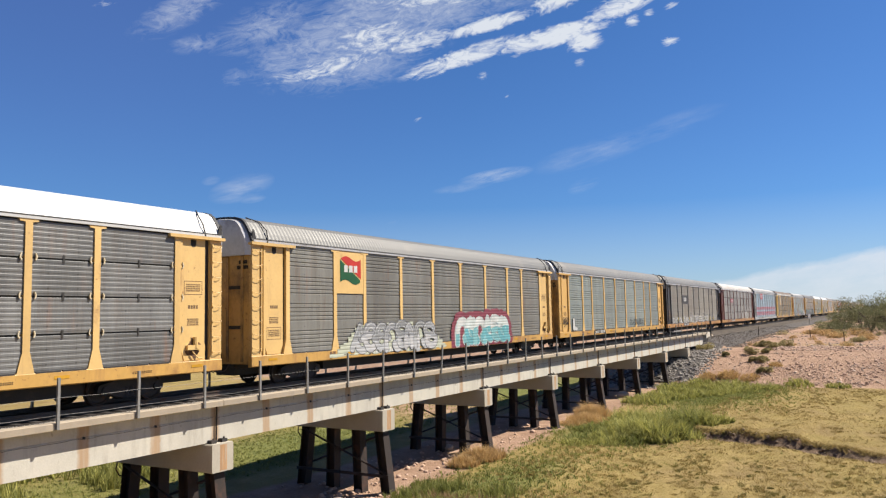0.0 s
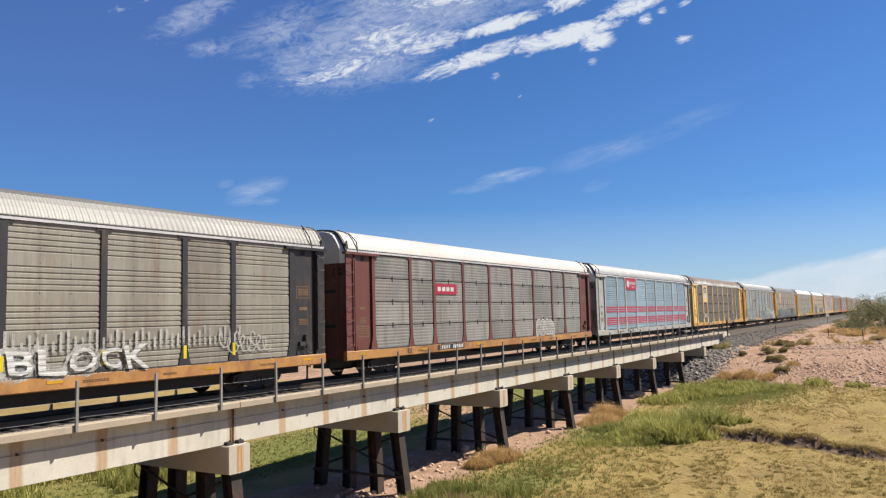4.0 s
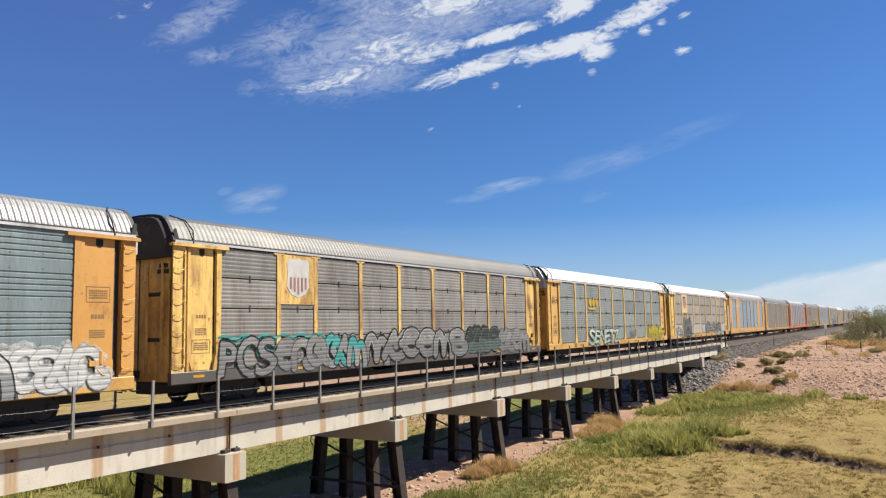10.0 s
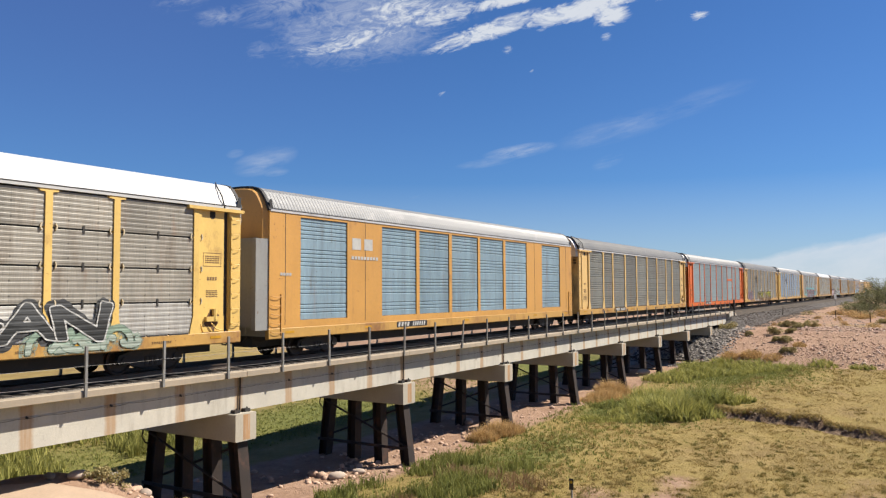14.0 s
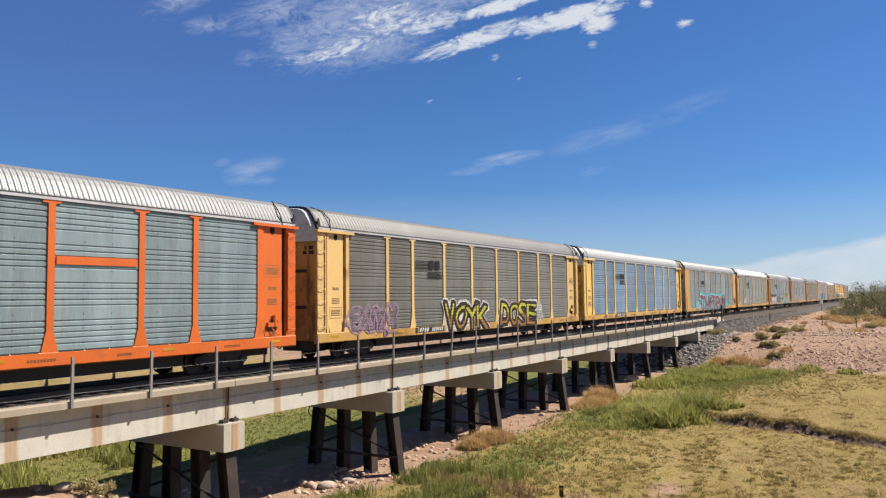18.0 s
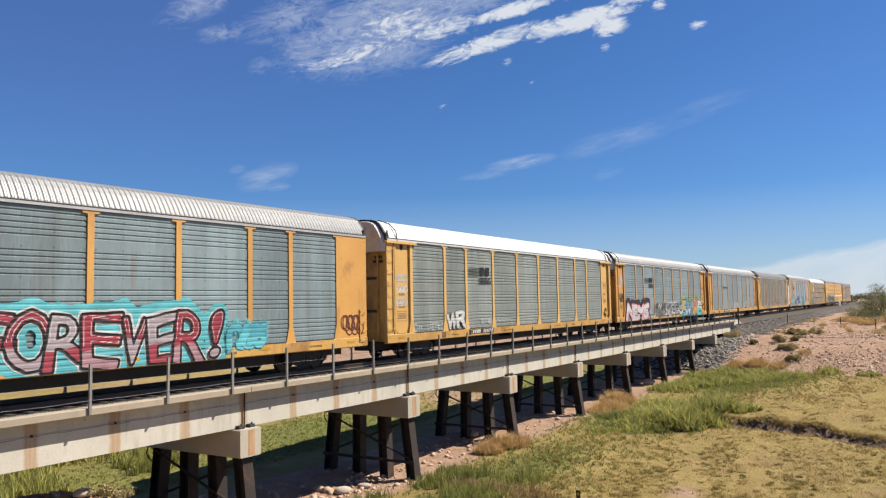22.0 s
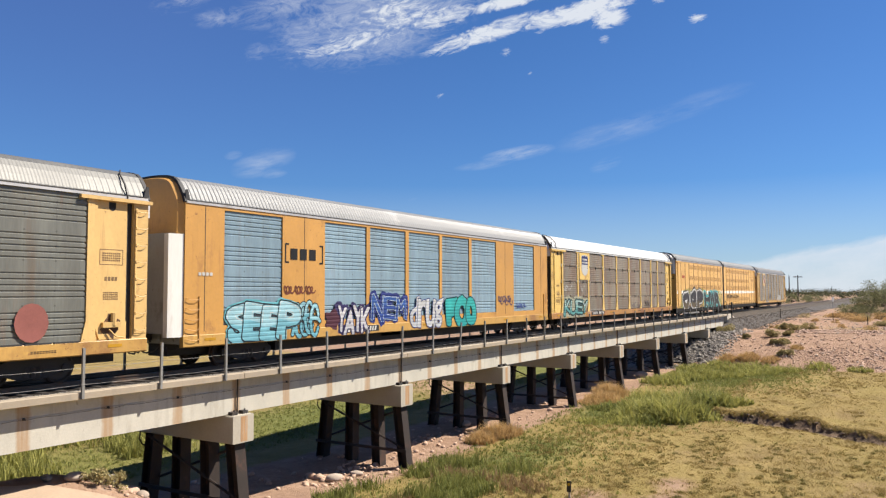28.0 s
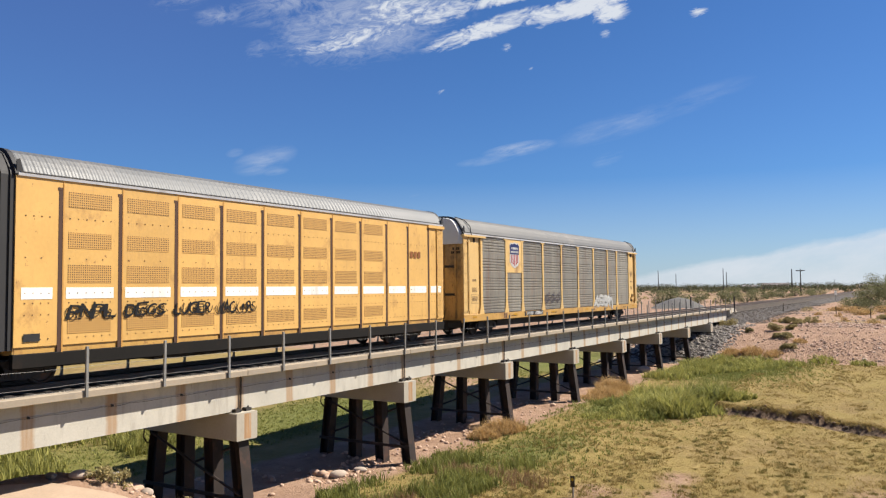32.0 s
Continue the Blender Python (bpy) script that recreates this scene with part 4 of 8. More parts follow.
# spray paint: strokes of rounded ribbons, in layers
def contour(field, x0, z0, step, y):
    """The flat region where field > 0, as long strips inside and cut cells along the edge."""
    g = Geo()
    nx, nz = field.shape
    inside = field > 0
    full = inside[:-1, :-1] & inside[1:, :-1] & inside[:-1, 1:] & inside[1:, 1:]
    some = (inside[:-1, :-1] | inside[1:, :-1] | inside[:-1, 1:] | inside[1:, 1:]) & ~full
    for j in range(nz - 1):
        row = np.flatnonzero(np.diff(np.concatenate([[0], full[:, j].astype(np.int8), [0]])))
        for a, b in zip(row[::2], row[1::2]):
            xa, xb, za, zb = x0 + a * step, x0 + b * step, z0 + j * step, z0 + (j + 1) * step
            g.add([(xa, y, za), (xb, y, za), (xb, y, zb), (xa, y, zb)], [(0, 1, 2, 3)])
    for i, j in zip(*np.nonzero(some)):
        c = [(i, j), (i + 1, j), (i + 1, j + 1), (i, j + 1)]
        pts = []
        for k in range(4):
            p, q = c[k], c[(k + 1) % 4]
            fp, fq = field[p], field[q]
            if fp > 0:
                pts.append(p)
            if (fp > 0) != (fq > 0):
                u = fp / (fp - fq)
                pts.append((p[0] + (q[0] - p[0]) * u, p[1] + (q[1] - p[1]) * u))
        if len(pts) > 2:
            g.add([(x0 + p * step, y, z0 + q * step) for p, q in pts], [tuple(range(len(pts)))])
    return g


def stroke_field(lines, reach, step):
    """Distance to a set of drawn lines on a grid round them."""
    allp = np.array([p for pts in lines for p in pts])
    x0, z0 = allp.min(0) - reach - step * 2
    x1, z1 = allp.max(0) + reach + step * 2
    gx, gz = np.meshgrid(np.arange(x0, x1, step), np.arange(z0, z1, step), indexing="ij")
    d = np.full(gx.shape, 9.0)
    for pts in lines:
        for (xa, za), (xb, zb) in zip(pts, pts[1:]):
            dx, dz = xb - xa, zb - za
            u = np.clip(((gx - xa) * dx + (gz - za) * dz) / (dx * dx + dz * dz + 1e-9), 0, 1)
            d = np.minimum(d, np.hypot(gx - xa - u * dx, gz - za - u * dz))
    return d, x0, z0, gz


def strokes(lines, width, y):
    step = min(0.05, max(0.012, width * 0.3))
    d, x0, z0, gz = stroke_field(lines, width / 2, step)
    return contour(width / 2 - d, x0, z0, step, y)


def arc_pts(cx, cz, rx, rz, a0, a1, n=9):
    return [(cx + rx * math.cos(radians(a0 + (a1 - a0) * k / (n - 1))), cz + rz * math.sin(radians(a0 + (a1 - a0) * k / (n - 1)))) for k in range(n)]


def splash(thing, x0, x1, z0, z1, col, seed, label):
    """A ragged sprayed patch with drips along its lower edge."""
    r = random.Random(seed)
    cx, cz, rx, rz = (x0 + x1) / 2, (z0 + z1) / 2, (x1 - x0) / 2, (z1 - z0) / 2
    n = 44
    ring = []
    for k in range(n):
        a = 2 * math.pi * k / n
        f = 0.86 + 0.14 * math.sin(5 * a + seed) + r.uniform(-0.10, 0.08)
        ring.append((cx + rx * f * math.cos(a), cz + rz * f * math.sin(a)))
    part("spray_blot", Geo().prism_y(ring, -1.5735, -1.565), aerosol(col), thing, label)


def merged(geos):
    g = Geo()
    for q in geos:
        g.add(q.v, q.f)
    return g


def letter_edges(char):
    """Outline of one character of the built-in font as pairs of points."""
    def make():
        cu = bpy.data.curves.new("letter", "FONT")
        cu.body, cu.resolution_u = char, 3
        ob = bpy.data.objects.new("letter", cu)
        me = bpy.data.meshes.new_from_object(ob)
        v = [(p.co.x, p.co.y) for p in me.vertices]
        count = collections.Counter(tuple(sorted((p.vertices[i], p.vertices[i - 1]))) for p in me.polygons for i in range(len(p.vertices)))
        e = np.array([[v[i], v[j]] for (i, j), c in count.items() if c == 1])
        bpy.data.objects.remove(ob)
        bpy.data.curves.remove(cu)
        bpy.data.meshes.remove(me)
        return e
    return cached(("letter", char), make)


def aerosol(col):
    """Sprayed paint that follows the pressed ribs under it, thin in places."""
    name = "aerosol_%03d_%03d_%03d" % tuple(int(c * 255) for c in col)
    if name in MATS:
        return MATS[name]
    m = bpy.data.materials.new(name)
    m.use_nodes = True
    g = Nodes(m.node_tree)
    p = g.n("ShaderNodeTexCoord").outputs["Object"]
    tone = g.math("ADD", g.math("MULTIPLY", g.noise(p, 1.7, 5.0, 0.65), 0.7), g.math("MULTIPLY", g.noise(p, 26.0, 3.0, 0.6), 0.3))
    base = tuple(c * 0.55 for c in col)
    c = g.ramp(tone, (0.3, tuple(v * 0.72 for v in base)), (0.7, tuple(min(0.8, v * 1.22) for v in base)))
    z = g.n("ShaderNodeSeparateXYZ", in_0=p).outputs[2]
    rib = g.ramp(g.math("FRACT", g.math("DIVIDE", z, 0.148)), (0.0, 0.0), (0.12, 1.0), (0.62, 1.0), (0.74, 0.0))
    worn = g.ramp(g.noise(g.vec("MULTIPLY", p, (3, 1, 9)), 1.0, 6.0, 0.7), (0.62, 0.0), (0.74, 1.0))
    c = g.mix(g.math("MULTIPLY", worn, 0.45), c, (0.16, 0.155, 0.145))
    b = g.n("ShaderNodeBsdfPrincipled", in_Base_Color=c, in_Roughness=0.6)
    b.inputs["Specular IOR Level"].default_value = 0.25
    g.put(b.inputs["Normal"], g.n("ShaderNodeBump", in_Strength=0.6, in_Distance=0.012, in_Height=rib).outputs[0])
    g.n("ShaderNodeOutputMaterial", in_Surface=b.outputs[0])
    MATS[name] = m
    return m


def mist(col):
    """Thin overspray: flecks of paint with the sheet showing between them."""
    name = "mist_%03d_%03d_%03d" % tuple(int(c * 255) for c in col)
    if name in MATS:
        return MATS[name]
    m = bpy.data.materials.new(name)
    m.use_nodes = True
    g = Nodes(m.node_tree)
    p = g.n("ShaderNodeTexCoord").outputs["Object"]
    fleck = g.math("ADD", g.math("MULTIPLY", g.noise(p, 2.4, 4.0, 0.6), 0.6), g.math("MULTIPLY", g.noise(p, 20.0, 5.0, 0.7), 0.4))
    b = g.n("ShaderNodeBsdfPrincipled", in_Base_Color=(*[c * 0.55 for c in col], 1), in_Roughness=0.7)
    mix = g.n("ShaderNodeMixShader", in_0=g.ramp(fleck, (0.40, 0.0), (0.60, 0.9)), in_1=g.n("ShaderNodeBsdfTransparent").outputs[0], in_2=b.outputs[0])
    g.n("ShaderNodeOutputMaterial", in_Surface=mix.outputs[0])
    MATS[name] = m
    return m


def glyph_lines(r, x, w, z0, z1):
    """Arches, loops and hooks that look like letters but are none."""
    h, cx, cz = z1 - z0, x + w / 2, (z0 + z1) / 2
    k = r.randrange(6)
    if k == 0:
        return [[(x, z0)] + arc_pts(cx, z1 - w * 0.5, w * 0.5, w * 0.5, 180, 0, 9) + [(x + w, z0 + h * 0.2)], arc_pts(x + w, z0 + h * 0.2, w * 0.3, h * 0.2, 180, 400, 8)]
    if k == 1:
        return [arc_pts(cx, cz, w * 0.48, h * 0.48, 20, 330, 14), arc_pts(cx, cz - h * 0.1, w * 0.7, h * 0.18, 160, 20, 6)]
    if k == 2:
        return [arc_pts(cx, cz + h * 0.24, w * 0.45, h * 0.25, 10, 265, 10) + arc_pts(cx + w * 0.2, cz - h * 0.24, w * 0.5, h * 0.25, 85, -200, 10)]
    if k == 3:
        return [arc_pts(cx - w * 0.25, z0, w * 0.3, h * 0.9, 180, 0, 9) + arc_pts(cx + w * 0.35, z0, w * 0.3, h * 0.75, 180, -20, 9)]
    if k == 4:
        return [arc_pts(cx, cz, w * 0.5, h * 0.5, 100, 420, 14) + [(cx, cz), (x + w * 1.15, z0)]]
    return [[(x - w * 0.1, z0 + h * 0.1), (cx, z1), (cx + w * 0.1, cz), (x + w * 1.1, z1)] + arc_pts(cx + w * 0.2, z0 + h * 0.3, w * 0.4, h * 0.28, 60, -180, 8)]


def edge_distance(sx, sz, px, pz):
    """Signed distance on a grid to a closed outline given by its edges."""
    d, inside = np.full(sx.shape, 9.0), np.zeros(sx.shape, bool)
    for (xa, xb), (za, zb) in zip(px, pz):
        ux, uz = xb - xa, zb - za
        t = np.clip(((sx - xa) * ux + (sz - za) * uz) / (ux * ux + uz * uz + 1e-9), 0, 1)
        d = np.minimum(d, np.hypot(sx - xa - t * ux, sz - za - t * uz))
        if abs(uz) > 1e-9:
            inside ^= ((za > sz) != (zb > sz)) & (sx < xa + (sz - za) * ux / uz)
    return np.where(inside, -d, d)


def burner(thing, words, x0, x1, z0, z1, fills, edge, seed, label, fat=0.05, line=0.03, wide=1.12, halo=None, reach=0.16, outer=None, shine=None, cut=0.5, lean=0.1, coat=aerosol, misty=False, back=-1.572):
    """A sprayed piece, one part a letter: overlapping swollen letters (or n letter-like shapes) with a two-colour fill, an outline
    and glints, over a ragged cloud. fills: (upper, lower) colours, taken in turn; outer: (colour, width) of a second rim."""
    r = random.Random(seed)
    n = words if isinstance(words, int) else len(words)
    cell, h, step, floor = (x1 - x0) / n, z1 - z0, 0.03, ZS + 0.03
    far = fat + reach + line + (outer[1] if outer else 0) + 0.12
    gx, gz = np.meshgrid(np.arange(x0 - far - 0.4, x1 + far + 0.4, step), np.arange(z0 - far - 0.25, z1 + far + 0.25, step), indexing="ij")
    total = np.full(gx.shape, 9.0)
    geos = []
    for i in range(n):
        up, tilt, grow, bend = r.uniform(-0.06, 0.06), r.uniform(-0.10, 0.10), r.uniform(0.92, 1.08), r.uniform(0, 6.28)
        mx, mz = x0 + (i + 0.5) * cell, (z0 + z1) / 2 + up * h
        if isinstance(words, int):
            lines = glyph_lines(r, mx - cell * 0.5 * wide + fat, max(cell * wide - 2 * fat, 0.2), z0 + up * h + fat, z1 + up * h - fat)
            lo, hi = min(p[0] for q in lines for p in q) - far, max(p[0] for q in lines for p in q) + far
        elif words[i] == " ":
            continue
        else:
            e = letter_edges(words[i])
            a, b = e.min((0, 1)), e.max((0, 1))
            q = (e - (a + b) / 2) * [cell * 0.86 * wide / max(b[0] - a[0], 0.3), h * grow / max(b[1] - a[1], 0.35)]
            dx, dz = q[..., 0], q[..., 1]
            dx, dz = dx * (1 + 0.22 * np.sin(2.2 * dz / max(h, 0.6) + bend)), dz * (1 + 0.10 * np.sin(2.6 * dx + bend)) + 0.05 * h * np.sin(4.0 * dx + 2 * bend)
            px, pz = mx + dx + (lean + tilt) * dz, mz + dz
            lo, hi = px.min() - far, px.max() + far
        ix = np.flatnonzero((gx[:, 0] > lo) & (gx[:, 0] < hi))
        sx, sz = gx[ix], gz[ix]
        if isinstance(words, int):
            d = np.full(sx.shape, 9.0)
            for pts in lines:
                for (xa, za), (xb, zb) in zip(pts, pts[1:]):
                    ux, uz = xb - xa, zb - za
                    t = np.clip(((sx - xa) * ux + (sz - za) * uz) / (ux * ux + uz * uz + 1e-9), 0, 1)
                    d = np.minimum(d, np.hypot(sx - xa - t * ux, sz - za - t * uz))
            d = d - min(cell * 0.17, h * 0.13) * grow
        else:
            d = edge_distance(sx, sz, px, pz)
        d = d + 0.010 * np.sin(sx * 8.0 + seed) * np.sin(sz * 10.0)
        total[ix] = np.minimum(total[ix], d)
        y, low = -1.580 - 0.0045 * i, sz - floor
        gx0, gz0 = sx[0, 0], sz[0, 0]
        fill = fills[i % len(fills)]
        edge_z = z0 + (cut + r.uniform(-0.12, 0.12)) * h + 0.06 * np.sin(sx * 4.0 + bend)
        letter = None
        for nm, col, field, dy in (("sprayed_letter", fill[0], np.minimum(fat - d, low), 0.0), ("lower_fill", fill[1], np.minimum(np.minimum(fat - 0.01 - d, low), edge_z - sz), 0.001),
                                   ("outline", edge, np.minimum(line / 2 - np.abs(d - fat), low), 0.003),
                                   ("glint", shine, np.minimum(np.minimum(0.013 - np.abs(d - fat + 0.075), sz - edge_z - 0.1 * h), low), 0.002)):
            if col is None:
                continue
            geo = contour(field, gx0, gz0, step, y - dy)
            if geo.f:
                ob = part(nm, geo, coat(col), letter or thing, label if letter is None else "")
                letter = letter or ob
    rag = np.zeros(gx.shape)
    for f, amp in ((1.3, 0.05), (2.9, 0.04), (6.1, 0.03), (12.7, 0.022), (27.0, 0.014)):
        for _ in range(3):
            ang = r.uniform(0, 6.28)
            rag += amp * 0.6 * np.sin(f * (gx * math.cos(ang) + gz * math.sin(ang)) + r.uniform(0, 6.28))
    if halo:
        part("spray_cloud", contour(np.minimum(fat + reach + rag - total, gz - floor), gx[0, 0], gz[0, 0], step, back), (mist if misty else coat)(halo), thing, "sprayed halo round the letters")
    if outer:
        part("spray_rim", contour(np.minimum(fat + line / 2 + outer[1] + rag * 0.25 - total, gz - floor), gx[0, 0], gz[0, 0], step, -1.576), coat(outer[0]), thing)


def steps_cloud(thing, x0, x1, z0, z1, col, seed):
    """A blocky stepped background of sprayed squares."""
    r = random.Random(seed)
    k, x = 0, x0
    while x < x1:
        w = r.uniform(0.18, 0.34)
        u = (x - x0) / (x1 - x0)
        top = z0 + (z1 - z0) * max(0.12, min(1, u * 5, (1 - u) * 5) * r.uniform(0.72, 1.0))
        part("sprayed_block", Geo().box(x, min(x + w, x1), -1.5745, -1.572, z0 + r.uniform(0, 0.08), top), aerosol(col), thing)
        x += w
        k += 1


def scribble(thing, x0, x1, z0, z1, col, seed, width=0.03, y=-1.572):
    r = random.Random(seed)
    lines = []
    for k in range(3):
        a, b = x0 + (x1 - x0) * k / 3, x0 + (x1 - x0) * (k + 0.92) / 3
        turns, h = r.choice((2, 3, 3)), z1 - z0
        pts, n = [], 14 * turns
        for i in range(n + 1):
            u = i / n
            ang = 2 * math.pi * turns * u + 0.6 * math.sin(9 * u + seed)
            rad = h * (0.30 + 0.14 * math.sin(5 * u * turns + seed * 1.3))
            pts.append((a + (b - a) * u + rad * 0.7 * math.cos(ang), (z0 + z1) / 2 + rad * math.sin(ang) + 0.1 * h * math.sin(4 * u + seed)))
        lines.append(pts)
    part("spray_tag", strokes(lines, width, y), ink(col), thing)


def bars(thing, x0, x1, z0, z1, col, n, name="lettering", y=-1.572, rows=1):
    """Lettering shown as plain bars."""
    g = Geo()
    for q in range(rows):
        za = z0 + (z1 - z0) * q / rows
        zb = za + (z1 - z0) / rows * (0.62 if rows > 1 else 1.0)
        w = (x1 - x0) / n
        for i in range(n):
            g.box(x0 + i * w, x0 + (i + 0.72) * w, y - 0.003, y, za, zb)
    ob = part(name, g, ink(col), thing)
    if name == "data_lines":
        tagged(ob, kind="stuff")


def plate(thing, x0, x1, z0, z1, material, name="plate", y0=-1.568, y1=-1.47, label=""):
    return part(name, Geo().box(x0, x1, y0, y1, z0, z1, 0.01), material, thing, label)


def shape(thing, ring, col, y, name="emblem", label=""):
    part(name, Geo().prism_y(ring, y - 0.003, y), ink(col), thing, label)


def shield_ring(cx, z0, z1, w, grow=0.0):
    h = z1 - z0
    w, z0, z1 = w + grow, z0 - grow, z1 + grow
    return [(cx, z0), (cx - w * 0.32, z0 + h * 0.10), (cx - w * 0.5, z0 + h * 0.30), (cx - w * 0.46, z0 + h * 0.62), (cx - w * 0.5, z1 - h * 0.13), (cx - w * 0.36, z1 - h * 0.03),
            (cx - w * 0.2, z1 - h * 0.06), (cx, z1), (cx + w * 0.2, z1 - h * 0.06), (cx + w * 0.36, z1 - h * 0.03), (cx + w * 0.5, z1 - h * 0.13), (cx + w * 0.46, z0 + h * 0.62),
            (cx + w * 0.5, z0 + h * 0.30), (cx + w * 0.32, z0 + h * 0.10)]


def emblem(thing, kind, frame_mat):
    if kind in ("shield", "shield_worn", "shield_plain"):
        b0, b1 = -9.0, -7.0
        cx = -8.0
        plate(thing, b0 + 0.08, b1 - 0.08, 3.05, ZE - 0.02, frame_mat, "emblem_plate", -1.555)
        y = -1.562
        shape(thing, shield_ring(cx, 3.35, 4.70, 1.15, 0.06), WHITE, y, label="white edge of a shield emblem")
        if kind != "shield_worn":
            top = [(cx - 0.53, 4.06), (cx - 0.57, 4.52), (cx - 0.40, 4.65), (cx - 0.2, 4.61), (cx, 4.69), (cx + 0.2, 4.61), (cx + 0.40, 4.65), (cx + 0.57, 4.52), (cx + 0.53, 4.06)]
            shape(thing, top, NAVY, y - 0.004, "emblem_field", "navy blue field of the shield")
            bars(thing, cx - 0.38, cx + 0.42, 4.34, 4.46, WHITE, 5, y=y - 0.008)
            bars(thing, cx - 0.45, cx + 0.50, 4.14, 4.26, WHITE, 7, y=y - 0.008)
        else:
            y -= 0.002
        for k in range(0 if kind == "shield_plain" else 5):
            x = cx - 0.40 + k * 0.20
            d = abs(x - cx)
            part("emblem_stripe", Geo().box(x - 0.05, x + 0.05, y - 0.007, y - 0.003, 3.42 + d * 0.45, 4.04), ink(RED if kind == "shield" else (0.42, 0.22, 0.18)), thing)
    elif kind == "flag":
        plate(thing, -8.92, -7.08, 3.15, ZE - 0.02, frame_mat, "emblem_plate", -1.555)
        wave = [(-8.62 + 1.34 * k / 8, 0.10 * math.sin(k * 0.78)) for k in range(9)]
        cut = [(x, 4.55 - 0.80 * k / 8) for k, (x, w) in enumerate(wave)]
        shape(thing, [(x, 4.58 + w) for x, w in wave] + [(-7.28, 3.76)] + cut[-2::-1], (0.62, 0.05, 0.04), -1.562, label="red half of a waving flag emblem")
        shape(thing, [(x - 0.06, z - 0.03) for x, z in cut] + [(x - 0.06, 3.62 + w) for x, w in wave[::-1]], (0.02, 0.12, 0.05), -1.562, label="green half of a waving flag emblem")
        bars(thing, -8.42, -7.45, 4.02, 4.30, WHITE, 3, y=-1.568)
    elif kind == "red_plate":
        plate(thing, -6.92, -4.28, 3.95, ZE - 0.02, P_RED, "emblem_plate", -1.575)
        shape(thing, arc_pts(-6.35, 4.42, 0.28, 0.28, 0, 340, 14), WHITE, -1.580)
        bars(thing, -5.95, -4.5, 4.38, 4.58, WHITE, 8, y=-1.580)
        bars(thing, -5.4, -4.7, 4.14, 4.22, WHITE, 8, y=-1.580)
    elif kind == "black_plate":
        plate(thing, -6.92, -4.28, 2.95, 3.85, BLACKP, "emblem_plate", -1.560)
        bars(thing, -6.3, -5.0, 3.2, 3.62, WHITE, 2, "emblem", -1.566)
    elif kind == "yellow_bars":
        for k in range(3):
            shape(thing, arc_pts(-6.15 + k * 0.62, 3.62, 0.26, 0.28, 0, 340, 12), (0.72, 0.46, 0.03), -1.566)
        bars(thing, -6.5, -4.6, 3.12, 3.24, (0.72, 0.46, 0.03), 1)
    elif kind == "horse":
        for k in range(6):
            part("emblem_stripe", Geo().box(-6.75, -5.65 + 0.03 * k, -1.570, -1.566, 3.55 + 0.07 * k, 3.585 + 0.07 * k), ink(BLACK), thing)
        bars(thing, -5.6, -4.5, 3.55, 3.97, BLACK, 2, "emblem", -1.568)
        bars(thing, -5.7, -4.55, 3.32, 3.44, BLACK, 8)
        bars(thing, -5.7, -4.45, 3.14, 3.26, BLACK, 8)
    elif kind == "words":
        bars(thing, -6.85, -4.40, 3.25, 3.42, (0.05, 0.06, 0.08), 16)
        bars(thing, -6.85, -6.65, 3.42, 3.58, (0.05, 0.06, 0.08), 1)
    elif kind == "bracket":
        for x, s in ((-6.6, 1), (-4.6, -1)):
            part("emblem", strokes([[(x + s * 0.2, 3.25), (x, 3.25), (x, 3.95), (x + s * 0.2, 3.95)]], 0.07, -1.568), ink(BLACK), thing)
        bars(thing, -6.2, -4.95, 3.45, 3.8, BLACK, 3)
        for x in (-6.3, -6.1, -5.1, -4.9):
            shape(thing, arc_pts(x, 3.16, 0.07, 0.07, 0, 320, 8), BLACK, -1.568)


RUBBER = mat("black_rubber", (0.018, 0.018, 0.02), 0.7, 0.0, 0.2, 2.0, 0.1)


def seal_geo(half, ze, zr, s):
    """The black weather strip between a roof and its end cap, with a torn flap at the eave."""
    arc = [(y * 1.006, ze + 0.02 + (zr - ze) * h) for y, h in ROOF_ARC]
    g = Geo().loft([[(s * (half - d), y * k, z + e) for y, z in arc] for d, k, e in ((0.11, 0.99, -0.01), (0.10, 1.008, 0.016), (-0.02, 1.008, 0.016), (-0.03, 0.96, -0.03))], False)
    g.prism_y([(s * (half - 0.02), ze + 0.02), (s * (half - 0.22), ze + 0.03), (s * (half - 0.10), ze + 0.42), (s * (half - 0.02), ze + 0.40)], -1.565, -1.535)
    return g


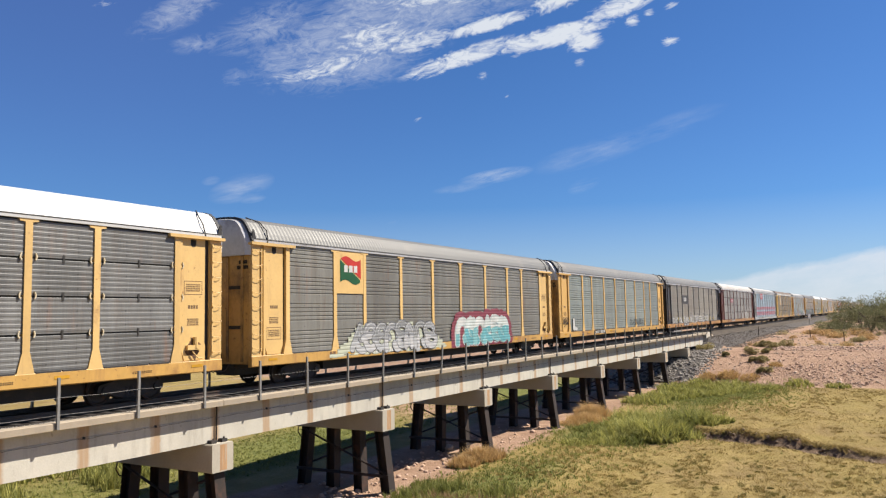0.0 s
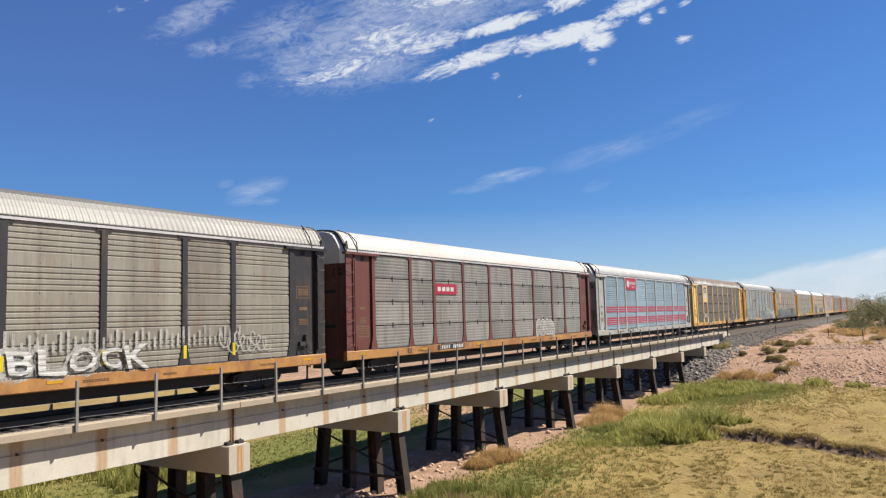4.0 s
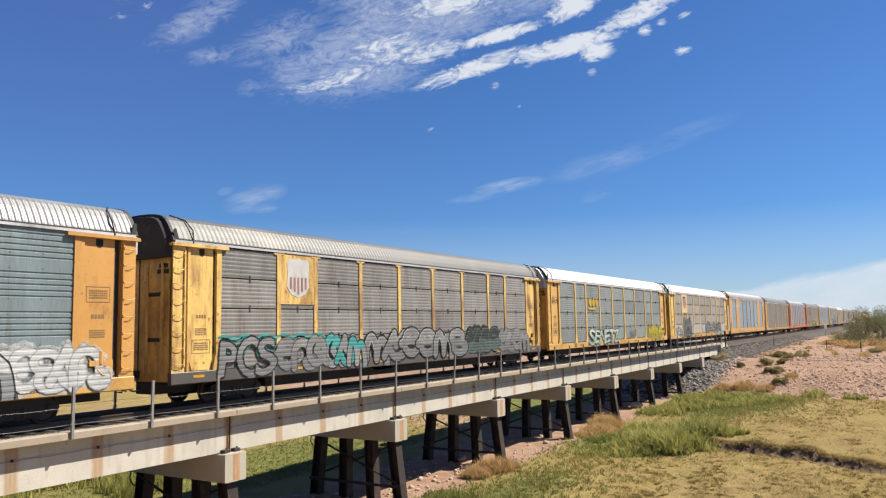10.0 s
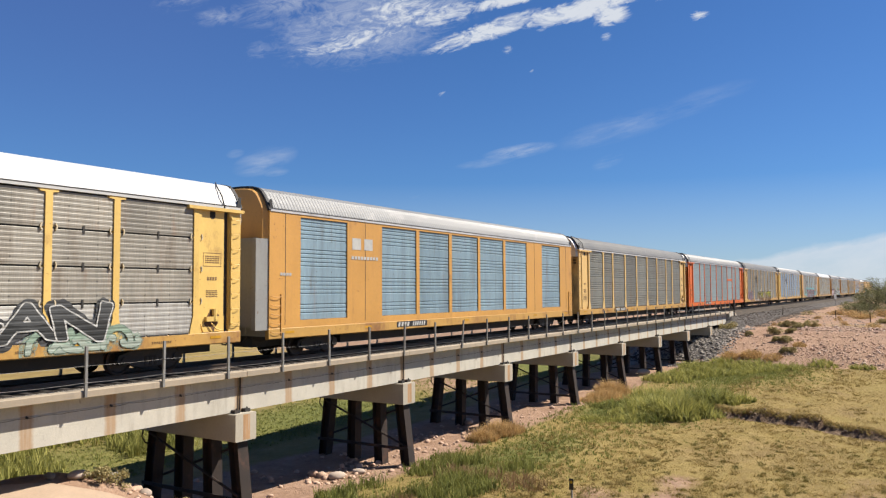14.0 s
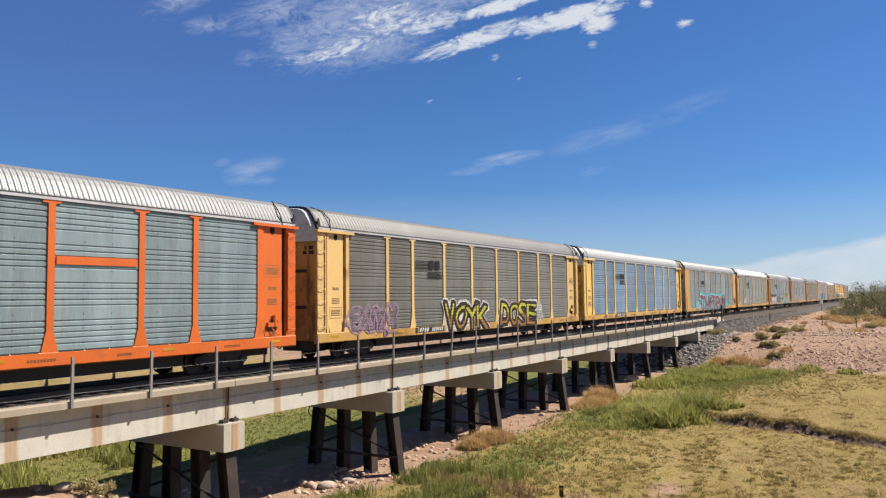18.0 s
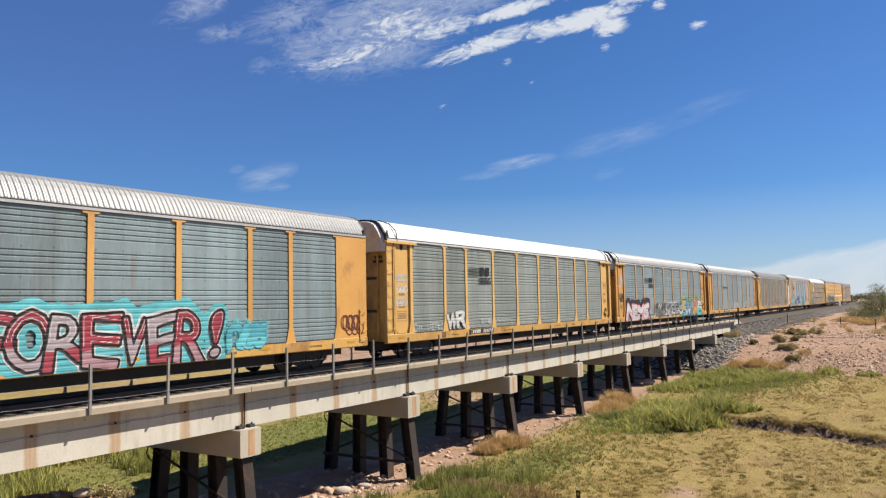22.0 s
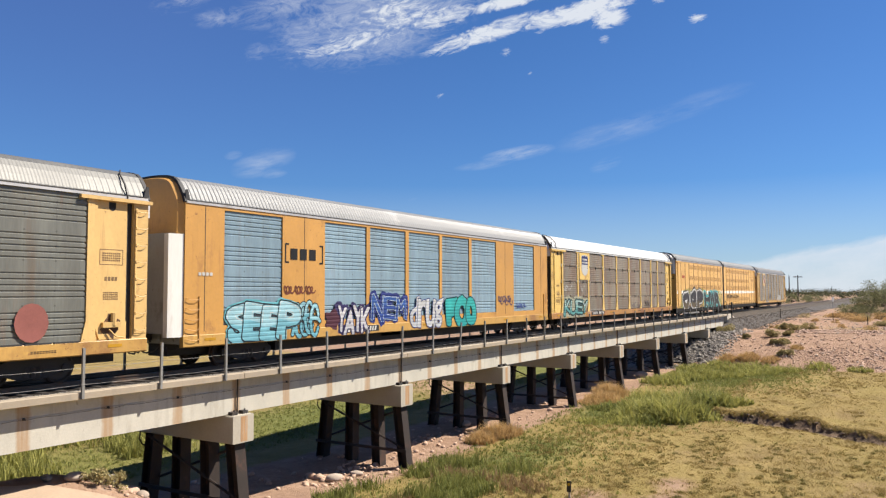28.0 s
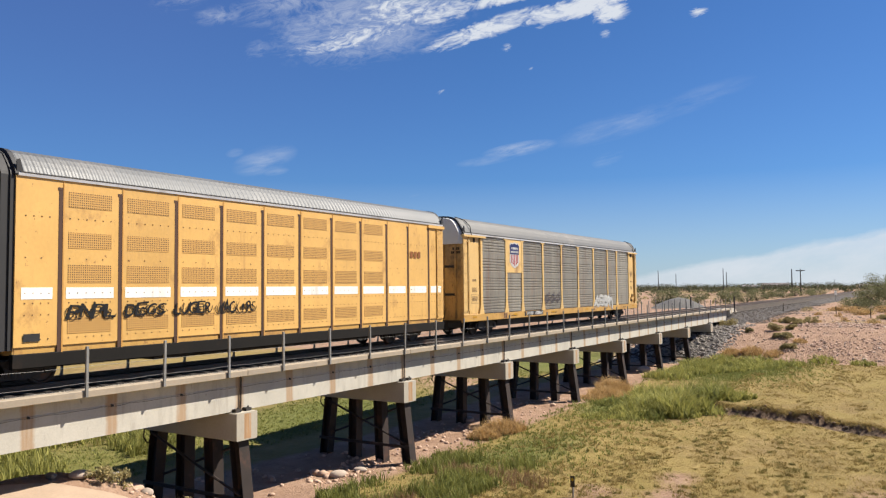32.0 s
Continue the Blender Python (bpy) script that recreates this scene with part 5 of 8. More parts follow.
def car_common(thing, half, ze, zr, roof_mat, frame_mat, sill_mat, amp, period, bogies=None, drop=0.0):
    key = (half, ze, zr, amp, period, roof_mat.name)
    part("roof", cached(("roof",) + key, lambda: roof_geo(half - 0.05, ze, zr, amp, period).mesh("roof", roof_mat)), None, thing)
    for rz in (0, math.pi):
        ob = part("side_sill", cached(("sill", half, sill_mat.name), lambda: Geo().prism_x([(-1.57, ZS + 0.03), (-1.54, ZS), (-1.40, ZS), (-1.40, ZP), (-1.555, ZP), (-1.57, ZP - 0.02)], -half, half).mesh("side_sill", sill_mat)), None, thing, at=(0, 0, -drop))
        ob.rotation_euler = (0, 0, rz)
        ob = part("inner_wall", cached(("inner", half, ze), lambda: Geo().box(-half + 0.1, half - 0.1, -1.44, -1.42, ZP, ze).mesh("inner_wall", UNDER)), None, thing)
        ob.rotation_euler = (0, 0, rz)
        ob = part("top_rail", cached(("rail", half, ze, roof_mat.name), lambda: Geo().box(-half + 0.06, half - 0.06, -1.585, -1.42, ze - 0.01, ze + 0.07).mesh("top_rail", R_WHITE if roof_mat is R_WHITE else E_GREY)), None, thing)
        ob.rotation_euler = (0, 0, rz)
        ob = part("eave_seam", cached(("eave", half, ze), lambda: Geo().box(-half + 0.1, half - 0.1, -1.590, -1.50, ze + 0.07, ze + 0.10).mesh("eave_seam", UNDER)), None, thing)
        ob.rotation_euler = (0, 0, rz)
        s = 1 if rz else -1
        part("roof_seal", cached(("seal", half, ze, zr, s), lambda: seal_geo(half, ze, zr, s).mesh("roof_seal", RUBBER)), None, thing)
        part("coupler", cached(("coupler", half, rz), lambda: coupler_geo(half if rz else -half, 1 if rz else -1).mesh("coupler", UNDER)), None, thing)
    part("underframe", cached(("under", half), lambda: under_geo(half).mesh("underframe", UNDER)), None, thing)
    for x in (bogies or (-half + 3.1, half - 3.1)):
        wheelset_parts(thing, x)


def end_text(half, split):
    """Two short lines of stencilled marks on an end door, as bars."""
    g = Geo()
    for y0, n, w, z in ((-1.32, 4, 0.105, split - 0.30), (-1.36, 6, 0.09, split - 0.48)):
        for i in range(n):
            g.box(-half - 0.006, -half + 0.02, y0 + i * w, y0 + (i + 0.7) * w, z, z + 0.13)
    return g


def car_ends(thing, half, ze, zr, low_mat, cap_mat, split=4.42):
    for s in (-1, 1):
        lo = Geo().prism_x(end_ring(ze, zr, 0.62, split), min(s * (half - 0.12), s * (half - 0.02)), max(s * (half - 0.12), s * (half - 0.02)))
        door = part("end_door", cached(("endlo", half, ze, zr, s, low_mat.name, split), lambda: lo.mesh("end_door", low_mat)), None, thing)
        rib = cached(("endrib", half, s, split, low_mat.name), lambda: Geo().box(min(s * (half - 0.02), s * (half + 0.03)), max(s * (half - 0.02), s * (half + 0.03)), -0.05, 0.05, 0.7, split - 0.02).mesh("door_rib", low_mat))
        for y in (-1.1, -0.4, 0.4, 1.1) if s < 0 else ():
            part("door_rib", rib, None, door, at=(0, y, 0))
        if s < 0:
            slot = cached(("slot", half), lambda: Geo().box(-half - 0.012, -half + 0.02, -0.28, 0.28, -0.06, 0.06).mesh("end_slot", UNDER))
            for y, z in ((-0.75, 1.9), (-0.75, 3.3), (0.75, 1.9), (0.75, 3.3)):
                part("end_slot", slot, None, door, at=(0, y, z))
            part("data_lines", cached(("endtext", half, split), lambda: end_text(half, split).mesh("data_lines", ink((0.05, 0.04, 0.03)))), None, door)
            part("seam", cached(("seamx", half, split), lambda: Geo().box(-half - 0.006, -half + 0.02, -0.015, 0.015, 0.65, split).mesh("seam", UNDER)), None, door)
        rim = end_ring(ze, zr, split, None)
        far = [(y * 0.92, split + (z - split) * 0.97) for y, z in rim]
        xa, xb = s * (half - 0.12), s * (half + 0.16)
        hi = Geo().loft([[(xa, y, z) for y, z in rim], [(s * (half - 0.02), y, z) for y, z in rim], [(xb, y, z) for y, z in far]])
        hi.add([(xb, y, z) for y, z in far], [tuple(range(len(far)))])
        part("end_cap", cached(("endhi", half, ze, zr, s, cap_mat.name, split), lambda: hi.mesh("end_cap", cap_mat)), None, thing)


def reflectors(thing, xs):
    me = cached("reflector", lambda: Geo().box(-0.22, 0.22, -1.578, -1.571, 0.70, 0.785).mesh("reflector", ink((0.72, 0.38, 0.03))))
    for x in xs:
        part("reflector", me, None, thing, at=(x, 0, 0))


P_STAIN = mat("greasy_rust", (0.075, 0.038, 0.02), 0.75, 0.0, 0.45, 5.0, 0.1, 30, (0.20, 0.10, 0.04), 0.3)


def slanted(thing, x0, x1, z0, z1, n):
    """Leaning bars in place of a painted number."""
    g = Geo()
    w = (x1 - x0) / n
    for i in range(n):
        a = x0 + i * w
        g.prism_y([(a, z0), (a + 0.62 * w, z0), (a + 0.62 * w + 0.05, z1), (a + 0.05, z1)], -1.577, -1.573)
    part("lettering", g, ink(WHITE), thing)


def gap_geo(posts):
    """The open slot between the sheets and the sill, broken by small feet."""
    g = Geo()
    for a, b in zip(posts, posts[1:]):
        n = max(2, round((b - a) / 0.9))
        w = (b - a - 0.5) / n
        for i in range(n):
            g.box(a + 0.27 + i * w, a + 0.22 + (i + 1) * w, -1.5725, -1.53, ZP - 0.012, ZP + 0.030)
    return g


def contour_blot(cx, cz, rx, rz):
    ring = [(cx + rx * math.cos(a) * (1 + 0.35 * math.sin(3 * a + 1) * math.sin(5 * a)), cz + rz * math.sin(a) * (1 + 0.3 * math.sin(4 * a))) for a in (k * math.pi / 14 for k in range(28))]
    return Geo().prism_y(ring, -1.5035, -1.49)


def standard_car(label, roof, frame_mat, panel_mat, kind, sill, logo=None, end_mat=None, stripes=False, flush_ends=False, cap_mat=None, low_mat=None, posts=POSTS):
    """A long enclosed car carrier: ribbed sheets between posts, a door and ladder at each end of a side."""
    t = tagged(new("car_carrier_wagon"), label, "railway wagon", "car carrier wagons of the train")
    end_mat = end_mat or END_PAINT.get(frame_mat.name, frame_mat)
    depth = {R_WHITE.name: 0.003, R_SILVER.name: 0.016, R_SPOT.name: 0.016, R_RUST.name: 0.012}
    car_common(t, HALF, ZE, ZR, roof, frame_mat, SILLS[sill], depth.get(roof.name, 0.006), 0.17 if roof is R_SILVER else 0.20)
    car_ends(t, HALF, ZE, ZR, end_mat, cap_mat or E_GREY)
    fm, pm = frame_mat.name, panel_mat.name
    for rz in (0, math.pi):
        for x in posts:
            ob = part("post", cached(("post", fm), lambda: post_geo().mesh("post", frame_mat)), None, t)
            ob.location, ob.rotation_euler = (x, 0, 0), (0, 0, rz)
        rows = 4 if kind == "fine" else 1
        for a, b in zip(posts, posts[1:]):
            w = b - a - 0.20
            if rz or kind != "fine":
                ob = part("panel", cached(("panel", round(w, 2), ZE - ZP, kind, pm), lambda: ribbed(w, ZE - ZP - 0.02, kind).mesh("panel", panel_mat)), None, t)
                y = 1.53 if rz else -1.53
                ob.location, ob.rotation_euler = ((a + b) / 2, y, ZP), (0, 0, rz)
            else:
                h = (ZE - ZP) / rows
                for q in range(rows):
                    m = low_mat if low_mat and q == 0 else panel_mat
                    ob = part("panel", cached(("panel", round(w, 2), h, kind, m.name), lambda: ribbed(w, h - 0.05, kind).mesh("panel", m)), None, t)
                    ob.location = ((a + b) / 2, -1.53, ZP + q * h)
                    if q:
                        part("latch", cached("latch", lambda: Geo().box(-0.03, 0.03, -1.545, -1.52, -0.14, 0.09, 0.005).mesh("latch", UNDER)), None, t, at=((a + b) / 2, 0, ZP + q * h))
        for s in (-1, 1):
            if flush_ends:
                o = cached(("flush", fm, s), lambda: Geo().box(min(s * 11.92, s * 13.62), max(s * 11.92, s * 13.62), -1.56, -1.45, ZP - 0.1, ZE + 0.1, 0.03).mesh("end_plate", frame_mat))
                part("end_plate", o, None, t).rotation_euler = (0, 0, rz)
                if not rz:
                    ladder(t, min(s * 13.1, s * 13.6), max(s * 13.1, s * 13.6), frame_mat, 4, 0.8, 1.9)
                continue
            lo, hi = min(s * 11.95, s * 13.02), max(s * 11.95, s * 13.02)
            door = part("door", cached(("door", fm, s), lambda: door_geo(lo, hi).mesh("door", frame_mat)), None, t)
            door.rotation_euler = (0, 0, rz)
            lo2, hi2 = min(s * 13.15, s * 13.63), max(s * 13.15, s * 13.63)
            part("corner_post", cached(("corner", fm, s), lambda: Geo().box(lo2, hi2, -1.54, -1.42, ZP - 0.15, ZE - 0.12, 0.03).mesh("corner_post", frame_mat)), None, t).rotation_euler = (0, 0, rz)
            part("header", cached(("header", fm, s), lambda: Geo().box(min(s * 11.45, s * 13.72), max(s * 11.45, s * 13.72), -1.64, -1.42, ZE - 0.12, ZE - 0.02, 0.02).mesh("header", frame_mat)), None, t).rotation_euler = (0, 0, rz)
            if not rz:
                ladder(t, lo2, hi2, frame_mat)
    if not flush_ends:
        for s, nm in ((-1, "left"), (1, "right")):
            part("roof_cable", cached(("cable", s), lambda: Geo().path([(s * 12.9, -1.60, ZE), (s * 12.85, -1.50, ZE + 0.42), (s * 12.9, -1.2, ZE + 0.75), (s * 13.2, -0.8, ZE + 0.93)], 0.022, 5).mesh("roof_cable", UNDER)), None, t)
            door_marks(t, s)
        part("brake_lever", Geo().box(12.2, 12.75, -1.60, -1.49, 1.25, 1.40).tube((12.55, -1.55, 1.3), (12.55, -1.55, 1.65), 0.08, 8).path([(12.4, -1.58, 1.2), (12.6, -1.6, 1.0), (12.9, -1.55, 0.95)], 0.02, 5), frame_mat if frame_mat is not BLACKP else UNDER, t)
    reflectors(t, (-12.6, -8.0, -2.8, 2.8, 8.0, 12.6))
    if sill != "s":
        plate(t, -6.85, -6.62, 0.60, 0.86, BLACKP, "number_board", -1.574, -1.56)
        plate(t, -6.55, -4.3, 0.62, 0.87, BLACKP, "number_board", -1.574, -1.56)
        slanted(t, -6.5, -5.65, 0.655, 0.835, 4)
        slanted(t, -5.42, -4.38, 0.655, 0.835, 6)
        for x in (-9.3, -9.1):
            plate(t, x - 0.08, x + 0.08, 0.58, 0.85, P_STAIN, "stain", -1.573, -1.56)
        for x, w in ((-8.5, 0.7), (-3.1, 0.9), (3.6, 0.8), (6.2, 0.5), (10.2, 0.7)):
            bars(t, x, x + w, 0.66, 0.74, (0.16, 0.10, 0.05), 9, "data_lines", -1.5725, 2)
    tagged(part("sill_gap", cached(("gap", posts), lambda: gap_geo(posts).mesh("sill_gap", UNDER)), None, t), kind="stuff")
    if frame_mat is not BLACKP and not flush_ends:
        part("stain", cached("lever_stain", lambda: contour_blot(12.5, 1.28, 0.26, 0.30).mesh("stain", P_STAIN)), None, t, "dark rusty grease round the brake lever")
    if stripes:
        for a, b in zip(POSTS, POSTS[1:]):
            for z0, z1 in ((1.25, 1.80), (2.18, 2.62)):
                ob = part("stripe_panel", cached(("stripe", round(b - a, 2), z0), lambda: ribbed(b - a - 0.20, z1 - z0, "rib").mesh("stripe_panel", P_RED)), None, t, "red stripe")
                ob.location = ((a + b) / 2, -1.536, z0)
    if logo:
        emblem(t, logo, frame_mat)
    return t


def clips(c, col, label, posts=POSTS):
    """Curved clips that hold the rows of sheets to the posts."""
    clip = cached(("clip", col), lambda: Geo().loft([[((0.05 + u) * math.cos(a), -1.572 + v, (0.085 + u) * math.sin(a)) for u, v in ((-0.018, -0.008), (0.018, -0.008), (0.018, 0.04), (-0.018, 0.04))] for a in (k * math.pi / 7 - 1.35 for k in range(7))]).mesh("clip", ink(col)))
    for x in posts:
        for q in (1, 2, 3):
            for turn in (0, 1):
                ob = part("clip", clip, None, c, label, at=(x + (-0.17 if turn else 0.17), 0, ZP + q))
                ob.scale = (-1, 1, 1) if turn else (1, 1, 1)


def door_geo(lo, hi):
    g = Geo()
    g.prism_y([(lo + 0.08, ZE - 0.12), (lo + 0.08, ZP + 0.35), (lo + 0.2, ZP + 0.02), (hi - 0.2, ZP + 0.02), (hi - 0.06, ZP + 0.35), (hi - 0.06, ZE - 0.12)], -1.50, -1.44)
    g.box(lo - 0.04, lo + 0.05, -1.55, -1.46, ZP - 0.12, ZE - 0.12, 0.01)
    g.box(lo, hi, -1.46, -1.42, ZP - 0.05, ZP + 0.5)
    return g


def door_marks(t, s):
    """Stencilled data, a framed notice, a vent hole and wear on a door."""
    x, dark = s * 12.48, (0.30, 0.19, 0.10)
    up = 3.0 if s > 0 else 1.45
    part("notice_frame", strokes([[(x - 0.36, up), (x + 0.36, up), (x + 0.36, up + 0.42), (x - 0.36, up + 0.42), (x - 0.36, up)]], 0.02, -1.503), ink(dark), t)
    bars(t, x - 0.28, x + 0.30, up + 0.10, up + 0.36, dark, 9, "data_lines", -1.502, 4)
    bars(t, x - 0.20, x + 0.22, 2.55, 2.66, dark, 4, "data_lines", -1.502)
    bars(t, x - 0.24, x + 0.24, 2.02, 2.26, dark, 8, "data_lines", -1.502, 4)
    part("vent_hole", cached("vent_hole", lambda: Geo().tube((0, -1.506, 4.62), (0, -1.49, 4.62), 0.11, 12).box(-0.11, 0.11, -1.506, -1.49, 4.62, 4.76).mesh("vent_hole", UNDER)), None, t, at=(x, 0, 0))


def plated_car(label, roof, frame_mat, panel_mat, strip=STRIP_WHITE):
    """A car carrier with wide plates between fewer ribbed openings."""
    t = tagged(new("car_carrier_wagon"), label, "railway wagon", "car carrier wagons of the train")
    car_common(t, HALF, 5.0, 5.92, roof, frame_mat, SILLS["y"], 0.016, 0.17)
    car_ends(t, HALF, 5.0, 5.92, GREYP, YELLOW_DEEP, 4.0)
    wins = [(-12.05, -9.35), (-7.05, -4.45), (-4.2, -1.62), (-1.36, 1.22), (1.45, 4.05), (4.3, 6.95), (9.05, 11.75)]
    for rz in (0, math.pi):
        edges = [-HALF + 0.02] + [v for w in wins for v in w] + [HALF - 0.02]
        for a, b in zip(edges[::2], edges[1::2]):
            ob = part("side_plate", cached(("pl", a, b, frame_mat.name), lambda: Geo().box(a, b, -1.56, -1.45, ZP - 0.01, 5.0, 0.01).mesh("side_plate", frame_mat)), None, t)
            ob.rotation_euler = (0, 0, rz)
            if b - a > 1:
                ob = part("plate_seam", cached(("seam", a, b), lambda: Geo().box((a + b) / 2 - 0.012, (a + b) / 2 + 0.012, -1.564, -1.55, ZP + 0.1, 4.95).mesh("plate_seam", UNDER)), None, t)
                ob.rotation_euler = (0, 0, rz)
        for a, b in wins:
            ob = part("panel", cached(("wpanel", round(b - a, 2), panel_mat.name), lambda: ribbed(b - a, 3.72, "rib").mesh("panel", panel_mat)), None, t)
            ob.location, ob.rotation_euler = (((a + b) / 2) * (-1 if rz else 1), 1.52 if rz else -1.52, 1.16), (0, 0, rz)
            for z0, z1 in ((ZP - 0.01, 1.15), (4.89, 5.0)):
                ob = part("side_plate", cached(("plw", a, b, z0, frame_mat.name), lambda: Geo().box(a, b, -1.56, -1.45, z0, z1).mesh("side_plate", frame_mat)), None, t)
                ob.rotation_euler = (0, 0, rz)
    for s in (-1,):
        part("corner_strip", Geo().prism_z([(s * 13.64, -1.52), (s * 14.12, -1.40), (s * 14.10, -1.18), (s * 13.62, -1.42)][::s], 0.85, 4.02), strip, t, "painted corner strip")
    for s in (-1, 1):
        part("end_nose", Geo().prism_z([(s * 13.62, -1.40), (s * 14.02, -1.19), (s * 14.02, 1.19), (s * 13.62, 1.40)][::s], 0.95, 4.05), GREYP, t)
        ladder(t, min(s * 13.0, s * 13.6), max(s * 13.0, s * 13.6), frame_mat, 5, 0.75, 2.0)
    bars(t, -13.1, -12.5, 2.75, 2.85, WHITE, 4)
    reflectors(t, (-12.6, -8.0, 0.0, 8.0, 12.6))
    plate(t, -6.0, -3.6, 0.62, 0.87, BLACKP, "number_board", -1.574, -1.56)
    slanted(t, -5.9, -5.0, 0.655, 0.835, 4)
    slanted(t, -4.8, -3.75, 0.655, 0.835, 6)
    return t


# dark brown that stands in for the shadow beside the tall carriers' ribs
P_RIB_SHADE = mat("rib_shade_brown", (0.05, 0.022, 0.012), 0.8, 0.0, 0.35, 3.0, 0.1, 30)
RIVET = mat("rust_spotted_rivet", (0.10, 0.05, 0.02), 0.8, 0.0, 0.3, 3.0, 0.0)


def rivet_geo(a, b):
    """Rows of small rusty rivet heads across one side plate."""
    g = Geo()
    n = max(3, round((b - a) / 0.3))
    for z in (4.15, 3.08, 2.17, 1.92, 1.62, 1.0):
        for i in range(n):
            x = a + 0.26 + (b - a - 0.56) * i / (n - 1)
            if not (z == 3.08 and i % 2):
                g.box(x - 0.014, x + 0.014, -1.560, -1.545, z - 0.014, z + 0.014)
    return g


def tall_unit(label, ribs, length, perf, flip):
    """One half of an articulated tall yellow car carrier; x runs from its left end."""
    t = tagged(new("articulated_car_carrier"), label, "railway wagon", "car carrier wagons of the train")
    half = length / 2
    ze, zr = 5.15, 5.92
    frame_mat = YELLOW_TALL
    car_common(t, half, ze, zr, R_STEEL, frame_mat, BLACK_SILL, 0.010, 0.2, (-half + 2.4, half - 0.3) if not flip else (-half + 0.3, half - 2.4), 0.25)
    car_ends(t, half, ze, zr, frame_mat, E_GREY, 3.9)
    ribs = [r - half for r in ribs]
    edges = [-half + 0.02] + ribs + [half - 0.02]
    for rz in (0, math.pi):
        for a, b in zip(edges, edges[1:]):
            ob = part("side_plate", cached(("tall", round(b - a, 2)), lambda: Geo().box(-(b - a) / 2, (b - a) / 2, -1.55, -1.45, 0.82, ze, 0.012).mesh("side_plate", frame_mat)), None, t)
            ob.location, ob.rotation_euler = ((a + b) / 2 * (-1 if rz else 1), 0, 0), (0, 0, rz)
        ob = part("ledge", cached(("ledge", half), lambda: Geo().box(-half + 0.05, half - 0.05, -1.515, -1.42, 0.56, 0.83).mesh("ledge", SILLS["y"])), None, t)
        ob.rotation_euler = (0, 0, rz)
        for x in ribs:
            ob = part("rib", cached("tallrib", lambda: Geo().box(0.055, 0.095, -1.564, -1.54, 0.62, ze - 0.06, 0.012).mesh("rib", YELLOW_DEEP)), None, t)
            ob.location, ob.rotation_euler = (x * (-1 if rz else 1), 0, 0), (0, 0, rz)
            # the rib's shaded flank and cast shadow, laid on as a dark strip
            ob = part("rib_gap", cached("tall_rib_shade", lambda: Geo().box(-0.06, 0.055, -1.556, -1.47, 0.62, ze - 0.22).box(-0.09, 0.075, -1.560, -1.47, ze - 0.28, ze - 0.20).mesh("rib_gap", P_RIB_SHADE)), None, t)
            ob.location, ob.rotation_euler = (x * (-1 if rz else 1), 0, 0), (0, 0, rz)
    for k, (a, b) in enumerate(zip(edges, edges[1:])):
        if perf[0] <= k < perf[1]:
            for z0, z1 in ((4.45, 4.86), (3.36, 3.78), (2.44, 2.92), (1.10, 1.52)):
                part("perforated_panel", Geo().box(a + 0.22, b - 0.28, -1.558, -1.545, z0, z1), PERF, t)
        part("white_stripe", Geo().box(a + 0.17, b - 0.20, -1.557, -1.545, 2.02, 2.32), STRIP_WHITE, t, "white stripe")
        tagged(part("rivet_row", rivet_geo(a, b), RIVET, t), kind="stuff")
    return t


def perf_material():
    m = bpy.data.materials.new("perforated_yellow")
    m.use_nodes = True
    g = Nodes(m.node_tree)
    p = g.n("ShaderNodeTexCoord").outputs["Object"]
    sep = g.n("ShaderNodeSeparateXYZ", in_0=p)
    fx = g.math("ABSOLUTE", g.math("SUBTRACT", g.math("FRACT", g.math("MULTIPLY", sep.outputs[0], 16.0)), 0.5))
    fz = g.math("ABSOLUTE", g.math("SUBTRACT", g.math("FRACT", g.math("MULTIPLY", sep.outputs[2], 16.0)), 0.5))
    hole = g.math("LESS_THAN", g.math("ADD", g.math("MULTIPLY", fx, fx), g.math("MULTIPLY", fz, fz)), 0.075)
    c = g.mix(g.math("MULTIPLY", hole, 0.9), (0.45, 0.25, 0.068), (0.03, 0.02, 0.01))
    b = g.n("ShaderNodeBsdfPrincipled", in_Base_Color=c, in_Roughness=0.6)
    g.n("ShaderNodeOutputMaterial", in_Surface=b.outputs[0])
    return m


PERF = perf_material()
BLACK_SILL = mat("black_sill", (0.012, 0.011, 0.01), 0.85, 0.0, 0.2, 1.0, 0.05, 30, (0.035, 0.02, 0.014), 0.1, spec=0.15)
CARS = []


